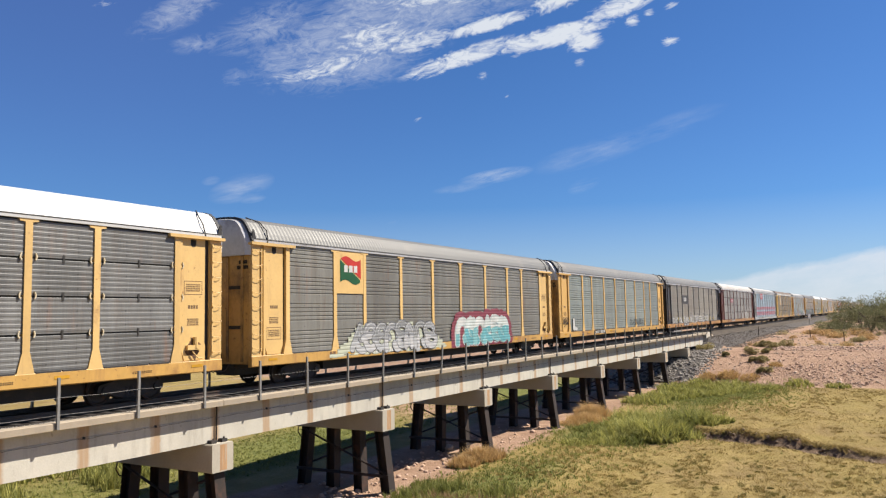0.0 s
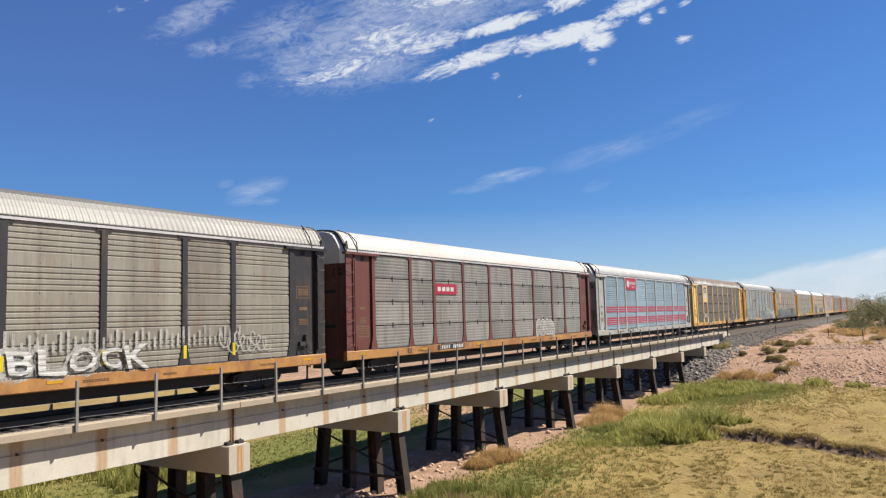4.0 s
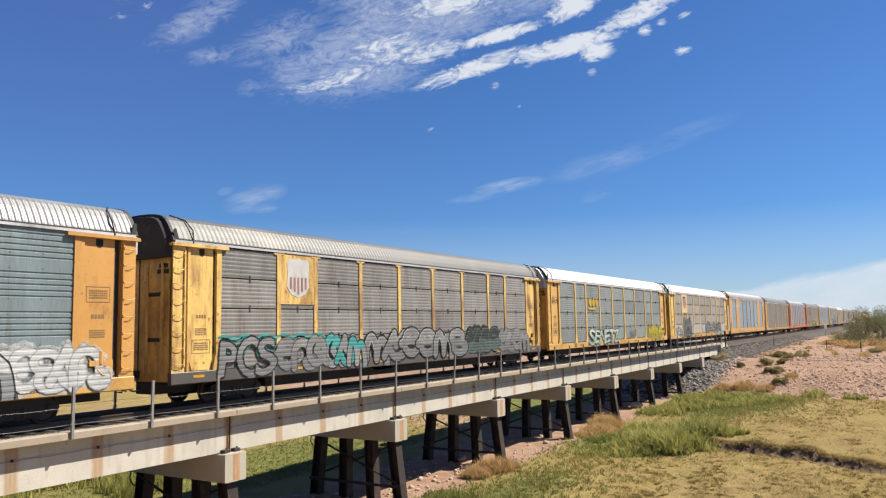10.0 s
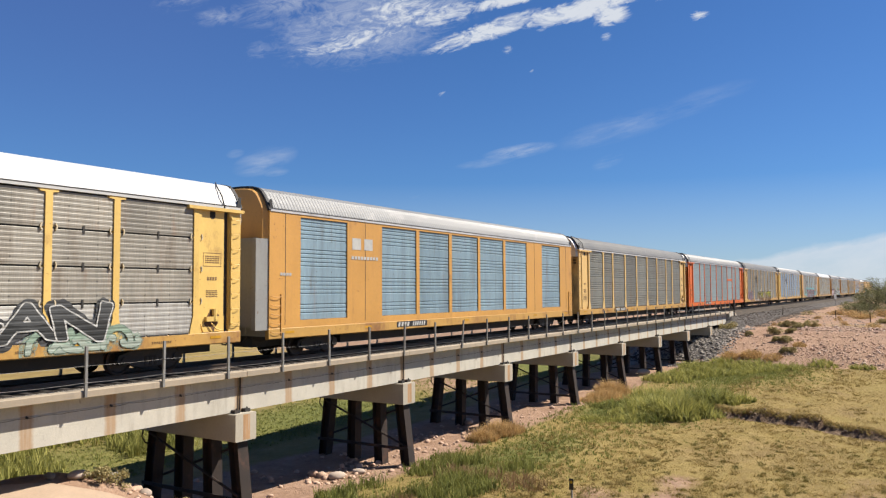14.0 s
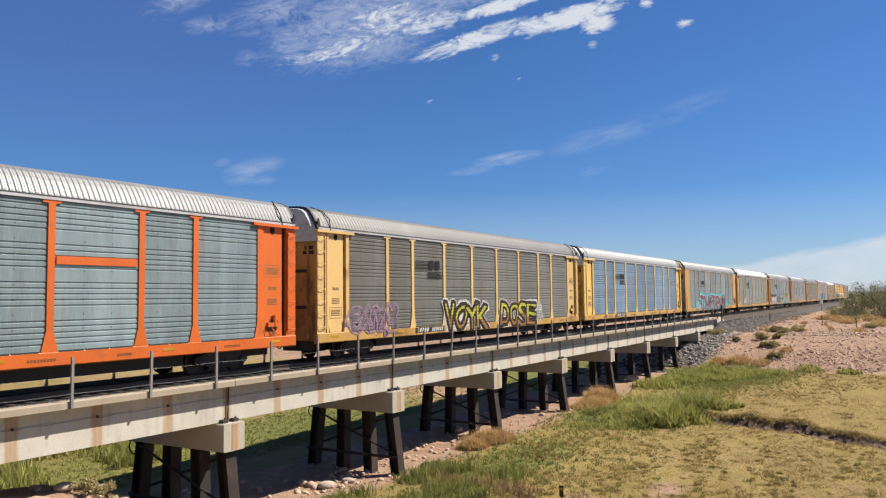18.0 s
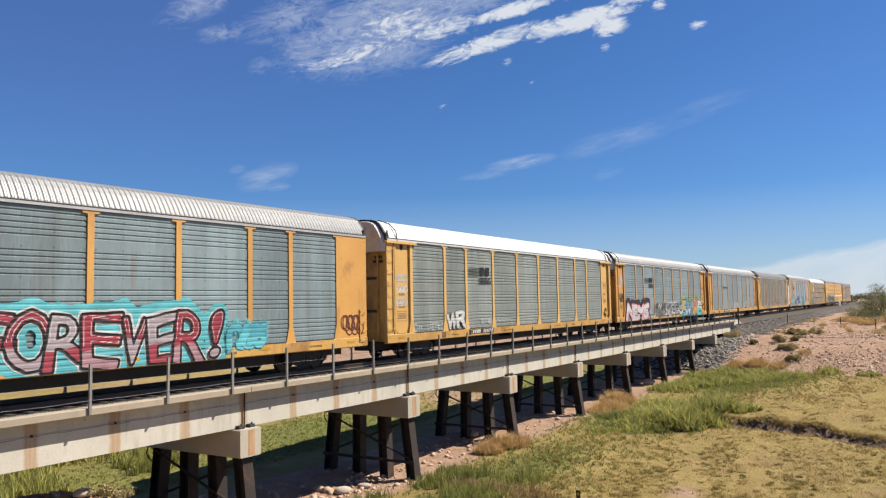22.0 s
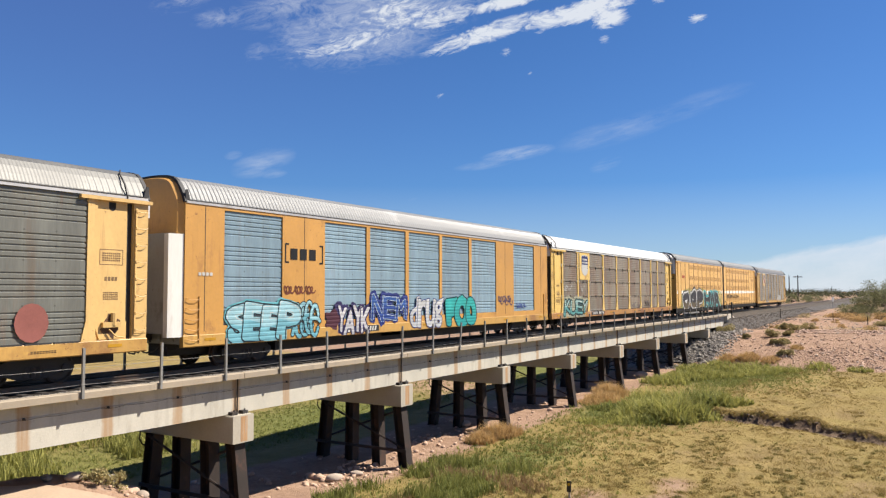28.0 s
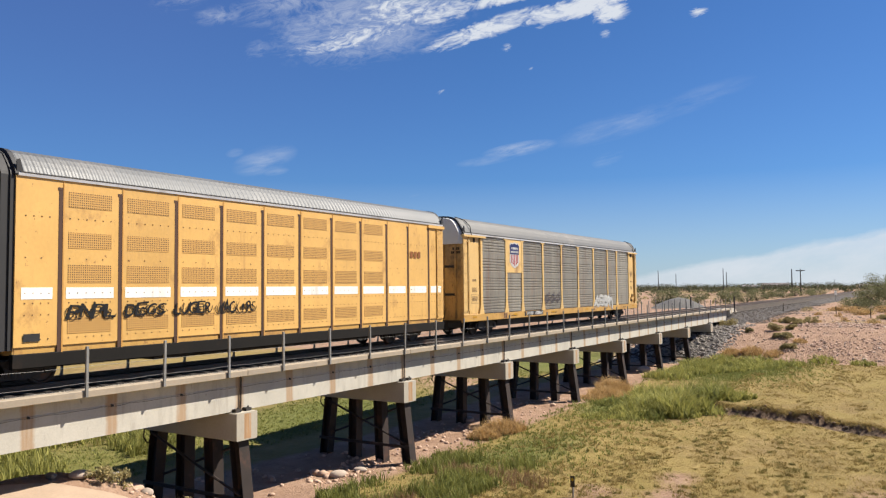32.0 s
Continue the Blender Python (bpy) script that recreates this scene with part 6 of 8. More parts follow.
def build_train():
    g = "grey ribbed side sheets"
    c = standard_car("yellow car carrier wagon with dark grey sheets and white roof", R_WHITE, YELLOW_PALE, P_DARK, "fine", "y")
    clips(c, (0.85, 0.72, 0.50), "pale cream clip")
    CARS.append(c)
    c = standard_car("yellow car carrier wagon with a red and green flag and graffiti", R_GREY, YELLOW_PALE, P_DRAB, "rib", "y", "flag")
    steps_cloud(c, -9.4, -0.2, 0.58, 1.95, (0.66, 0.69, 0.54), 3)
    burner(c, 8, -7.8, -1.5, 0.78, 1.86, (((0.34, 0.35, 0.36), (0.58, 0.59, 0.60)), ((0.40, 0.41, 0.43), (0.64, 0.64, 0.65))), (0.14, 0.14, 0.16), 3, "grey sprayed letters with pale bands", 0.03, 0.028, 1.2, shine=WHITE, cut=0.45)
    burner(c, 6, 1.0, 6.7, 0.78, 1.95, (((0.78, 0.80, 0.78), (0.26, 0.58, 0.62)), ((0.72, 0.78, 0.76), (0.18, 0.50, 0.56))), (0.55, 0.72, 0.72), 4, "white and light blue sprayed letters", 0.05, 0.03, 1.25, (0.30, 0.07, 0.10), 0.42, (WHITE, 0.05), cut=0.55)
    CARS.append(c)
    c = standard_car("yellow car carrier wagon with " + g + " and grey roof", R_GREY, YELLOW, P_GREY, "rib", "y")
    burner(c, "L", -11.2, -10.4, 1.05, 1.75, ((WHITE, WHITE),), BLACK, 8, "white sprayed blot with a black edge", 0.12, 0.04, 1.0, lean=-0.1)
    scribble(c, 2.4, 6.5, 0.95, 1.7, (0.06, 0.07, 0.08), 5, 0.06)
    scribble(c, -13.0, -11.9, 1.2, 1.9, BLACK, 6, 0.03, -1.556)
    CARS.append(c)
    c = standard_car("black-framed car carrier wagon with beige ribbed sheets, white graffiti", R_GREY, BLACKP, P_BEIGE, "rib", "r", "black_plate", cap_mat=P_BEIGE)
    for word, xa, xb, za, zb, sd in (("TAKT", -11.6, -9.25, 0.94, 1.46, 11), ("KAL", -8.65, -7.3, 0.94, 1.46, 12), ("NASIO", -6.75, -4.3, 0.94, 1.48, 13), ("RITERSBLOCK", -3.64, 5.7, 0.97, 1.58, 14)):
        burner(c, word, xa, xb, za, zb, (((0.72, 0.72, 0.70), (0.78, 0.78, 0.76)),), (0.62, 0.61, 0.58), sd, "white sprayed letters", 0.012, 0.012, 1.0, (0.66, 0.65, 0.62), 0.10, lean=0.0, misty=True)
    part("spray_cloud", merged([Geo().box(-3.6 + 0.21 * k, -3.52 + 0.21 * k, -1.5725, -1.571, 1.5, 1.75 + 0.35 * abs(math.sin(k * 2.3))) for k in range(62)]), mist((0.66, 0.65, 0.62)), c, "faded white overspray")
    scribble(c, 8.4, 10.6, 1.2, 1.9, (0.6, 0.58, 0.54), 14, 0.04)
    for x in POSTS[1:-1]:
        plate(c, x - 0.06, x + 0.06, 1.1, 1.5, ink((0.75, 0.6, 0.02)), "yellow_mark", -1.575, -1.55)
    plate(c, -12.75, -12.68, 1.2, 2.2, ink((0.75, 0.6, 0.02)), "yellow_mark", -1.49, -1.47)
    CARS.append(c)
    c = standard_car("oxide red car carrier wagon with pale weathered sheets", R_SPOT, OXIDE, P_LIGHT, "fine", "r")
    burner(c, 4, 4.5, 6.8, 0.98, 1.8, (((0.46, 0.45, 0.42), (0.42, 0.41, 0.38)),), (0.74, 0.73, 0.70), 12, "faded white outlined letters", 0.06, 0.04, 1.2)
    plate(c, -6.9, -4.9, 3.25, 3.75, P_RED, "emblem_plate", -1.56, -1.53, "faded red emblem plate")
    bars(c, -6.7, -5.1, 3.4, 3.6, WHITE, 4, y=-1.562)
    CARS.append(c)
    c = standard_car("light grey car carrier wagon with pale blue sheets and red stripes", R_SILVER, GREYP, P_PALEBLUE, "rib", "g", "red_plate", stripes=True)
    CARS.append(c)
    c = standard_car("bright yellow car carrier wagon with brown stained sheets and rusty roof", R_RUST, YELLOW_BRIGHT, P_UMBER, "fine", "y", "shield_plain")
    scribble(c, -8.7, -7.4, 1.3, 1.9, WHITE, 21, 0.04)
    burner(c, "SAK", 4.5, 7.35, 0.72, 1.75, (((0.05, 0.05, 0.055), (0.03, 0.03, 0.033)),), WHITE, 22, "black sprayed letters with white outlines", 0.06, 0.045, 1.1, (0.03, 0.03, 0.033), 0.12)
    clips(c, WHITE, "white painted clip")
    CARS.append(c)
    c = standard_car("orange-yellow car carrier wagon with bluish sheets and large graffiti", R_SILVER, YELLOW_DEEP, P_BLUE, "rib", "y", "words")
    burner(c, 8, -11.9, -5.6, 0.72, 1.92, (((0.30, 0.38, 0.40), (0.52, 0.54, 0.54)), ((0.12, 0.42, 0.38), (0.34, 0.36, 0.38)), ((0.46, 0.44, 0.40), (0.30, 0.34, 0.36)), ((0.36, 0.28, 0.42), (0.55, 0.57, 0.57))), (0.04, 0.045, 0.05), 23, "grey, green and lilac sprayed letters", 0.05, 0.04, 1.25, (0.62, 0.66, 0.68), 0.12, shine=WHITE, misty=True)
    burner(c, 10, -11.6, -5.2, 0.60, 0.95, (((0.62, 0.60, 0.55), (0.22, 0.36, 0.34)),), (0.16, 0.15, 0.15), 26, "pale sprayed shapes along the sill", 0.02, 0.02, 1.4, lean=0.3)
    scribble(c, -5.4, -4.5, 1.2, 1.75, BLACK, 27, 0.022)
    burner(c, "DEKSA", -1.0, 3.3, 0.72, 1.72, (((0.30, 0.32, 0.34), (0.46, 0.48, 0.50)),), BLACK, 24, "grey sprayed letters with black outlines", 0.07, 0.05, 1.1, (0.70, 0.72, 0.72), 0.14)
    burner(c, 8, 2.9, 9.6, 0.62, 1.85, (((0.10, 0.36, 0.26), (0.58, 0.60, 0.60)), ((0.62, 0.63, 0.63), (0.16, 0.14, 0.26)), ((0.22, 0.44, 0.38), (0.50, 0.52, 0.53)), ((0.66, 0.67, 0.67), (0.30, 0.32, 0.33))), (0.03, 0.03, 0.04), 25, "green, white and violet sprayed letters", 0.03, 0.045, 1.6, (0.68, 0.70, 0.70), 0.12, shine=WHITE, lean=0.5)
    burner(c, 5, 9.6, 12.4, 0.72, 1.75, (((0.72, 0.73, 0.72), (0.64, 0.66, 0.66)),), (0.42, 0.45, 0.47), 28, "white sprayed letters", 0.03, 0.03, 1.5, (0.70, 0.71, 0.70), 0.12, misty=True)
    CARS.append(c)
    c = standard_car("worn yellow car carrier wagon with grey sheets and a bleached shield", R_GREY, YELLOW_WORN, P_LIGHT, "fine", "s", "shield_worn", cap_mat=STEEL_DARK)
    GREYS = (((0.27, 0.275, 0.275), (0.24, 0.245, 0.245)), ((0.31, 0.31, 0.305), (0.22, 0.225, 0.23)))
    burner(c, "PCS", -11.8, -9.2, 0.68, 1.82, GREYS, BLACK, 31, "black outlined bubble letters", 0.07, 0.06, 1.1, (0.05, 0.30, 0.29), 0.03)
    burner(c, 3, -9.0, -6.6, 0.78, 1.78, GREYS, (0.06, 0.06, 0.065), 30, "thin black outlined letters", 0.05, 0.03, 1.2)
    part("spray_tag", strokes([[(-11.8 + 0.25 * k, 1.92 + 0.07 * math.sin(k * 1.7)) for k in range(22)]], 0.08, -1.573), aerosol((0.05, 0.42, 0.40)), c, "teal sprayed line")
    burner(c, 3, -6.4, -4.2, 0.74, 1.85, (((0.08, 0.40, 0.39), (0.30, 0.32, 0.32)), ((0.30, 0.31, 0.31), (0.06, 0.34, 0.33))), BLACK, 29, "teal sprayed letters", 0.04, 0.04, 1.3)
    burner(c, 6, -3.9, 4.2, 0.84, 2.0, GREYS, BLACK, 32, "grey bubble letters with thick black outlines", 0.08, 0.07, 1.05, shine=(0.6, 0.6, 0.58))
    burner(c, 4, 4.5, 7.9, 0.84, 1.85, (((0.04, 0.05, 0.05), (0.10, 0.14, 0.13)),), (0.20, 0.24, 0.22), 37, "black sprayed letters with greenish outlines", 0.06, 0.03, 1.25, (0.03, 0.035, 0.035), 0.10)
    burner(c, 4, 8.0, 11.7, 0.82, 1.85, GREYS, (0.10, 0.10, 0.10), 38, "thin black outlined letters", 0.05, 0.03, 1.1)
    CARS.append(c)
    c = standard_car("yellow car carrier wagon with grey sheets and pale green graffiti", R_WHITE, YELLOW, P_GREY, "fine", "y", "yellow_bars")
    burner(c, "SENETZ", -6.5, -0.35, 0.72, 1.66, (((0.58, 0.66, 0.55), (0.36, 0.48, 0.42)), ((0.62, 0.68, 0.58), (0.44, 0.54, 0.48))), (0.05, 0.07, 0.06), 33, "pale green sprayed letters with dark outlines", 0.06, 0.05, 1.2, (0.30, 0.40, 0.52), 0.10, shine=WHITE, misty=True)
    burner(c, 5, 7.9, 11.8, 0.82, 1.72, (((0.62, 0.50, 0.03), (0.50, 0.42, 0.05)),), (0.20, 0.18, 0.05), 34, "yellow sprayed letters", 0.03, 0.03, 1.3, (0.60, 0.50, 0.04), 0.10, misty=True)
    scribble(c, 2.6, 4.6, 0.9, 1.6, (0.12, 0.13, 0.15), 35, 0.04)
    scribble(c, -13.0, -11.9, 3.4, 3.9, BLACK, 36, 0.03, -1.556)
    CARS.append(c)
    c = standard_car("yellow car carrier wagon with stained sheets, shield and white roof", R_WHITE, YELLOW_BRIGHT, P_SAND, "fine", "y", "shield", low_mat=P_CHALK)
    clips(c, (0.85, 0.72, 0.50), "pale cream clip")
    burner(c, "REJOL", -11.6, -9.0, 0.78, 1.62, (((0.11, 0.115, 0.12), (0.05, 0.05, 0.055)),), WHITE, 41, "dark grey sprayed letters edged in white", 0.04, 0.05, 1.1, (0.62, 0.62, 0.60), 0.08, lean=0.0)
    burner(c, 7, -8.7, -5.75, 0.66, 2.40, (((0.15, 0.155, 0.16), (0.08, 0.082, 0.086)), ((0.20, 0.205, 0.21), (0.10, 0.10, 0.105))), (0.60, 0.60, 0.58), 42, "tall dark grey sprayed letters with thin pale lines", 0.03, 0.022, 1.5, (0.09, 0.092, 0.096), 0.06)
    for k in range(4):
        scribble(c, -5.7, -4.9, 0.95 + 0.2 * k, 1.1 + 0.2 * k, BLACK, 46 + k, 0.018)
    burner(c, "SIIKO", -3.9, 0.1, 0.98, 2.1, ((None, None),), (0.06, 0.06, 0.06), 43, "thin black outlined letters", 0.06, 0.022, 1.1)
    burner(c, "SESAN", 1.3, 8.7, 1.05, 1.85, (((0.10, 0.105, 0.11), (0.055, 0.058, 0.06)),), (0.72, 0.72, 0.70), 44, "dark grey sprayed letters with white outlines", 0.07, 0.04, 1.1, (0.09, 0.092, 0.096), 0.10)
    burner(c, 4, 6.6, 9.4, 0.66, 1.2, (((0.34, 0.46, 0.36), (0.48, 0.56, 0.48)),), (0.20, 0.30, 0.24), 45, "pale green sprayed marks", 0.02, 0.02, 1.3, (0.40, 0.52, 0.42), 0.08, misty=True)
    CARS.append(c)
    c = plated_car("plated yellow car carrier wagon with blue-grey ribbed openings", R_SILVER, YELLOW_DEEP, P_PALEBLUE, GREYP)
    bars(c, -9.05, -7.5, 3.84, 4.3, WHITE, 2, "emblem", -1.566)
    bars(c, -9.1, -7.3, 3.45, 3.58, WHITE, 9)
    CARS.append(c)
    c = standard_car("pale yellow car carrier wagon with grey sheets and grey roof", R_GREY, YELLOW_PALE, P_OLIVE, "rib", "y")
    CARS.append(c)
    c = standard_car("orange car carrier wagon with bluish ribbed sheets", R_SILVER, ORANGE, P_BLUE, "rib", "o")
    plate(c, 4.35, 6.85, 3.20, 3.42, ORANGE, "orange_bar", -1.56, -1.5)
    CARS.append(c)
    c = standard_car("pale yellow car carrier wagon with grey sheets, yellow graffiti", R_GREY, YELLOW_PALE, P_OLIVE, "rib", "y", "horse")
    burner(c, 4, -11.6, -8.6, 0.9, 1.85, ((None, None),), (0.44, 0.28, 0.40), 51, "faded pink sprayed outlines", 0.04, 0.05, 1.3, (0.36, 0.27, 0.33), 0.06, misty=True)
    for x0, x1, wd, sd in ((-4.3, 0.2, "VOYK", 52), (1.75, 6.4, "DOSE", 53)):
        burner(c, wd, x0, x1, 0.66, 1.85, (((0.66, 0.64, 0.06), (0.36, 0.19, 0.05)), ((0.58, 0.58, 0.06), (0.42, 0.22, 0.06))), (0.045, 0.025, 0.02), sd, "yellow and brown sprayed letters", 0.05, 0.10, 1.2, (0.74, 0.74, 0.71), 0.22, ((0.05, 0.028, 0.02), 0.08), cut=0.45, lean=0.05)
    burner(c, 3, 6.5, 7.3, 1.0, 1.8, (((0.66, 0.66, 0.64), (0.5, 0.5, 0.48)),), (0.3, 0.3, 0.28), 54, "white sprayed marks", 0.02, 0.02, 1.4, WHITE, 0.08, misty=True)
    CARS.append(c)
    c = standard_car("yellow car carrier wagon with blue zinc sheets and silver roof", R_SILVER, YELLOW_BRIGHT, P_SKY, "rib", "y", "horse")
    CARS.append(c)
    c = standard_car("yellow-ended car carrier wagon with red and light blue graffiti", R_SILVER, YELLOW_DEEP, P_BLUE, "rib", "y", "bracket", flush_ends=True, cap_mat=YELLOW_DEEP, low_mat=None, end_mat=P_WHITEWASH, posts=WIDE_POSTS)
    REDS = (((0.42, 0.05, 0.08), (0.52, 0.30, 0.34)), ((0.36, 0.05, 0.08), (0.50, 0.40, 0.44)), ((0.50, 0.42, 0.46), (0.44, 0.07, 0.10)))
    splash(c, -9.4, -7.3, 0.66, 1.65, (0.16, 0.62, 0.70), 60, "light blue sprayed splash")
    burner(c, "TOMB", -7.2, -2.1, 0.62, 2.05, REDS, BLACK, 61, "red and pink sprayed letters", 0.05, 0.07, 1.2, (0.14, 0.58, 0.66), 0.34, (WHITE, 0.05), shine=WHITE, cut=0.4)
    burner(c, "FOREVER!", -1.7, 6.3, 0.62, 2.0, REDS, BLACK, 62, "red and pink sprayed letters", 0.05, 0.07, 1.2, (0.14, 0.58, 0.66), 0.30, (WHITE, 0.05), shine=WHITE, cut=0.4)
    burner(c, 3, 6.4, 7.8, 0.85, 1.6, (((0.10, 0.45, 0.55), (0.16, 0.62, 0.70)),), (0.05, 0.2, 0.25), 64, "light blue sprayed splash", 0.05, 0.02, 1.4, (0.16, 0.62, 0.70), 0.12, misty=True)
    scribble(c, 12.2, 13.2, 1.0, 1.8, (0.2, 0.06, 0.04), 63, 0.05)
    CARS.append(c)
    c = standard_car("yellow car carrier wagon with grey sheets, white roof and white graffiti", R_WHITE, YELLOW, P_GREY, "rib", "y", "horse")
    burner(c, "WR", -8.85, -7.15, 0.98, 1.75, (((0.74, 0.74, 0.72), (0.70, 0.70, 0.68)),), (0.20, 0.20, 0.21), 71, "white sprayed letters", 0.06, 0.03, 1.25)
    burner(c, "GUV ATEFEZ", -11.7, -9.3, 0.98, 1.32, (((0.68, 0.68, 0.66), (0.68, 0.68, 0.66)),), None, 72, "thin white sprayed tag", -0.005, 0.012, 1.0)
    scribble(c, -5.6, -4.5, 1.05, 1.45, WHITE, 73, 0.03)
    part("spray_tag", strokes([[(-4.0 + 0.22 * k, 1.18 + (0.12 if k % 2 else 0.0)) for k in range(9)]], 0.03, -1.572), ink(WHITE), c)
    for k in range(3):
        scribble(c, -12.9, -12.1, 2.0 + 0.55 * k, 2.45 + 0.55 * k, WHITE, 74 + k, 0.03, -1.51)
    CARS.append(c)
    c = standard_car("orange-yellow car carrier wagon with grey sheets, red and white graffiti", R_SILVER, YELLOW_DEEP, P_BLUE, "rib", "y", "horse")
    burner(c, "NEMS", -11.3, -6.1, 0.72, 1.72, (((0.76, 0.76, 0.75), (0.66, 0.60, 0.63)),), (0.62, 0.04, 0.14), 81, "white bubble letters with a red edge", 0.16, 0.06, 1.2, (0.03, 0.03, 0.032), 0.34, shine=WHITE, lean=0.2)
    scribble(c, -8.9, -8.4, 1.0, 1.2, BLACK, 87, 0.02, -1.60)
    burner(c, 3, -3.95, -1.6, 0.85, 1.75, (((0.10, 0.11, 0.12), (0.24, 0.26, 0.27)), ((0.55, 0.55, 0.42), (0.2, 0.2, 0.2))), BLACK, 82, "grey and yellowish sprayed letters", 0.02, 0.04, 1.4, (0.62, 0.63, 0.58), 0.10, misty=True)
    burner(c, 5, -1.6, 4.0, 0.85, 1.72, (((0.36, 0.40, 0.41), (0.66, 0.67, 0.66)), ((0.14, 0.16, 0.17), (0.42, 0.44, 0.45))), (0.03, 0.03, 0.035), 88, "grey and white sprayed letters with black outlines", 0.04, 0.055, 1.35, WHITE, 0.08, shine=WHITE)
    COOL = (((0.72, 0.48, 0.08), (0.08, 0.50, 0.52)), ((0.05, 0.30, 0.62), (0.60, 0.66, 0.62)), ((0.34, 0.35, 0.36), (0.22, 0.23, 0.24)), ((0.62, 0.16, 0.12), (0.68, 0.44, 0.06)), ((0.66, 0.68, 0.68), (0.08, 0.52, 0.54)))
    burner(c, "SNAKE", 4.3, 11.4, 0.66, 1.95, COOL, WHITE, 83, "many-coloured sprayed letters", 0.12, 0.03, 1.3, (0.34, 0.52, 0.12), 0.22, (BLACK, 0.07), shine=WHITE, cut=0.5)
    plate(c, 4.1, 11.6, 0.56, 0.86, aerosol((0.03, 0.26, 0.60)), "spray_band", -1.576, -1.5725, "blue sprayed band along the sill")
    scribble(c, 11.2, 12.2, 1.3, 1.9, BLACK, 84, 0.03)
    scribble(c, -12.9, -12.1, 3.2, 4.2, WHITE, 85, 0.035, -1.51)
    scribble(c, -12.9, -11.9, 2.0, 2.8, BLACK, 86, 0.035, -1.51)
    CARS.append(c)
    c = standard_car("orange-yellow car carrier wagon with bluish sheets and white tags", R_SILVER, YELLOW_DEEP, P_BLUE, "rib", "y", "words")
    burner(c, "OBVS", -1.3, 1.2, 0.95, 1.6, (((0.74, 0.74, 0.73), (0.70, 0.70, 0.69)),), BLACK, 91, "white bubble letters", 0.05, 0.04, 1.1, (0.70, 0.70, 0.69), 0.08)
    burner(c, "ASTRO", 4.35, 6.75, 0.95, 1.6, (((0.74, 0.74, 0.73), (0.70, 0.70, 0.69)),), BLACK, 92, "white bubble letters", 0.05, 0.035, 1.1, (0.70, 0.70, 0.69), 0.07)
    CARS.append(c)
    c = standard_car("pale yellow car carrier wagon with weathered sheets, faint white graffiti", R_GREY, YELLOW_PALE, P_OLIVE, "rib", "y")
    burner(c, 5, -3.5, 3.9, 1.0, 1.85, ((None, None),), (0.50, 0.38, 0.35), 95, "faint pink outlines", 0.05, 0.035, 1.1)
    burner(c, 5, 4.4, 8.6, 0.95, 1.7, (((0.46, 0.40, 0.36), (0.42, 0.37, 0.34)),), (0.56, 0.48, 0.44), 96, "faint white letters", 0.02, 0.025, 1.2, (0.48, 0.42, 0.38), 0.08, misty=True)
    shape(c, arc_pts(10.2, 1.45, 0.45, 0.5, 0, 345, 16), (0.36, 0.13, 0.11), -1.575, "spray_blot", "round red sprayed blot")
    CARS.append(c)
    c = plated_car("plated yellow car carrier wagon with blue-grey openings and graffiti", R_SILVER, YELLOW_DEEP, P_PALEBLUE)
    bars(c, -8.95, -7.45, 3.4, 3.8, BLACK, 3)
    for x, s in ((-9.2, 1), (-7.2, -1)):
        part("emblem", strokes([[(x + s * 0.15, 3.3), (x, 3.3), (x, 3.95), (x + s * 0.15, 3.95)]], 0.06, -1.568), ink(BLACK), c)
    scribble(c, -9.3, -7.6, 2.1, 2.5, (0.2, 0.06, 0.04), 103, 0.05)
    burner(c, "SEEP", -11.8, -8.6, 0.66, 1.72, (((0.40, 0.70, 0.80), (0.22, 0.56, 0.68)),), (0.02, 0.03, 0.04), 101, "light blue bubble letters", 0.13, 0.045, 1.3, shine=WHITE, outer=((0.16, 0.52, 0.60), 0.05))
    burner(c, 4, -8.7, -7.5, 0.62, 1.85, (((0.36, 0.68, 0.78), (0.18, 0.50, 0.62)),), (0.02, 0.03, 0.04), 100, "light blue sprayed arrows", 0.03, 0.035, 1.7)
    splash(c, -7.1, -6.05, 0.75, 1.6, (0.10, 0.03, 0.05), 102, "maroon sprayed blot")
    burner(c, "YAYK", -6.3, -4.3, 0.62, 1.6, (((0.72, 0.72, 0.74), (0.62, 0.62, 0.66)),), (0.05, 0.04, 0.14), 103, "white sprayed letters with dark blue edges", 0.05, 0.045, 1.25, (0.05, 0.04, 0.14), 0.07)
    burner(c, "NEM", -4.1, -1.6, 1.05, 1.98, (((0.05, 0.14, 0.46), (0.03, 0.08, 0.34)),), (0.60, 0.72, 0.85), 104, "dark blue sprayed letters", 0.03, 0.03, 1.1, (0.03, 0.05, 0.24), 0.14, lean=0.0)
    burner(c, "drug", -1.3, 1.4, 0.68, 1.85, (((0.74, 0.75, 0.76), (0.66, 0.68, 0.70)),), (0.08, 0.10, 0.28), 105, "white sprayed letters", 0.06, 0.04, 1.15, lean=0.05)
    burner(c, "POO", 1.9, 4.6, 0.66, 1.85, (((0.04, 0.50, 0.48), (0.03, 0.42, 0.42)),), (0.01, 0.06, 0.07), 106, "teal bubble letters", 0.17, 0.05, 1.25, lean=0.0)
    scribble(c, 7.2, 8.8, 1.5, 2.0, (0.08, 0.06, 0.16), 107, 0.05)
    scribble(c, 9.3, 10.6, 1.3, 1.6, (0.03, 0.06, 0.3), 108, 0.05)
    CARS.append(c)
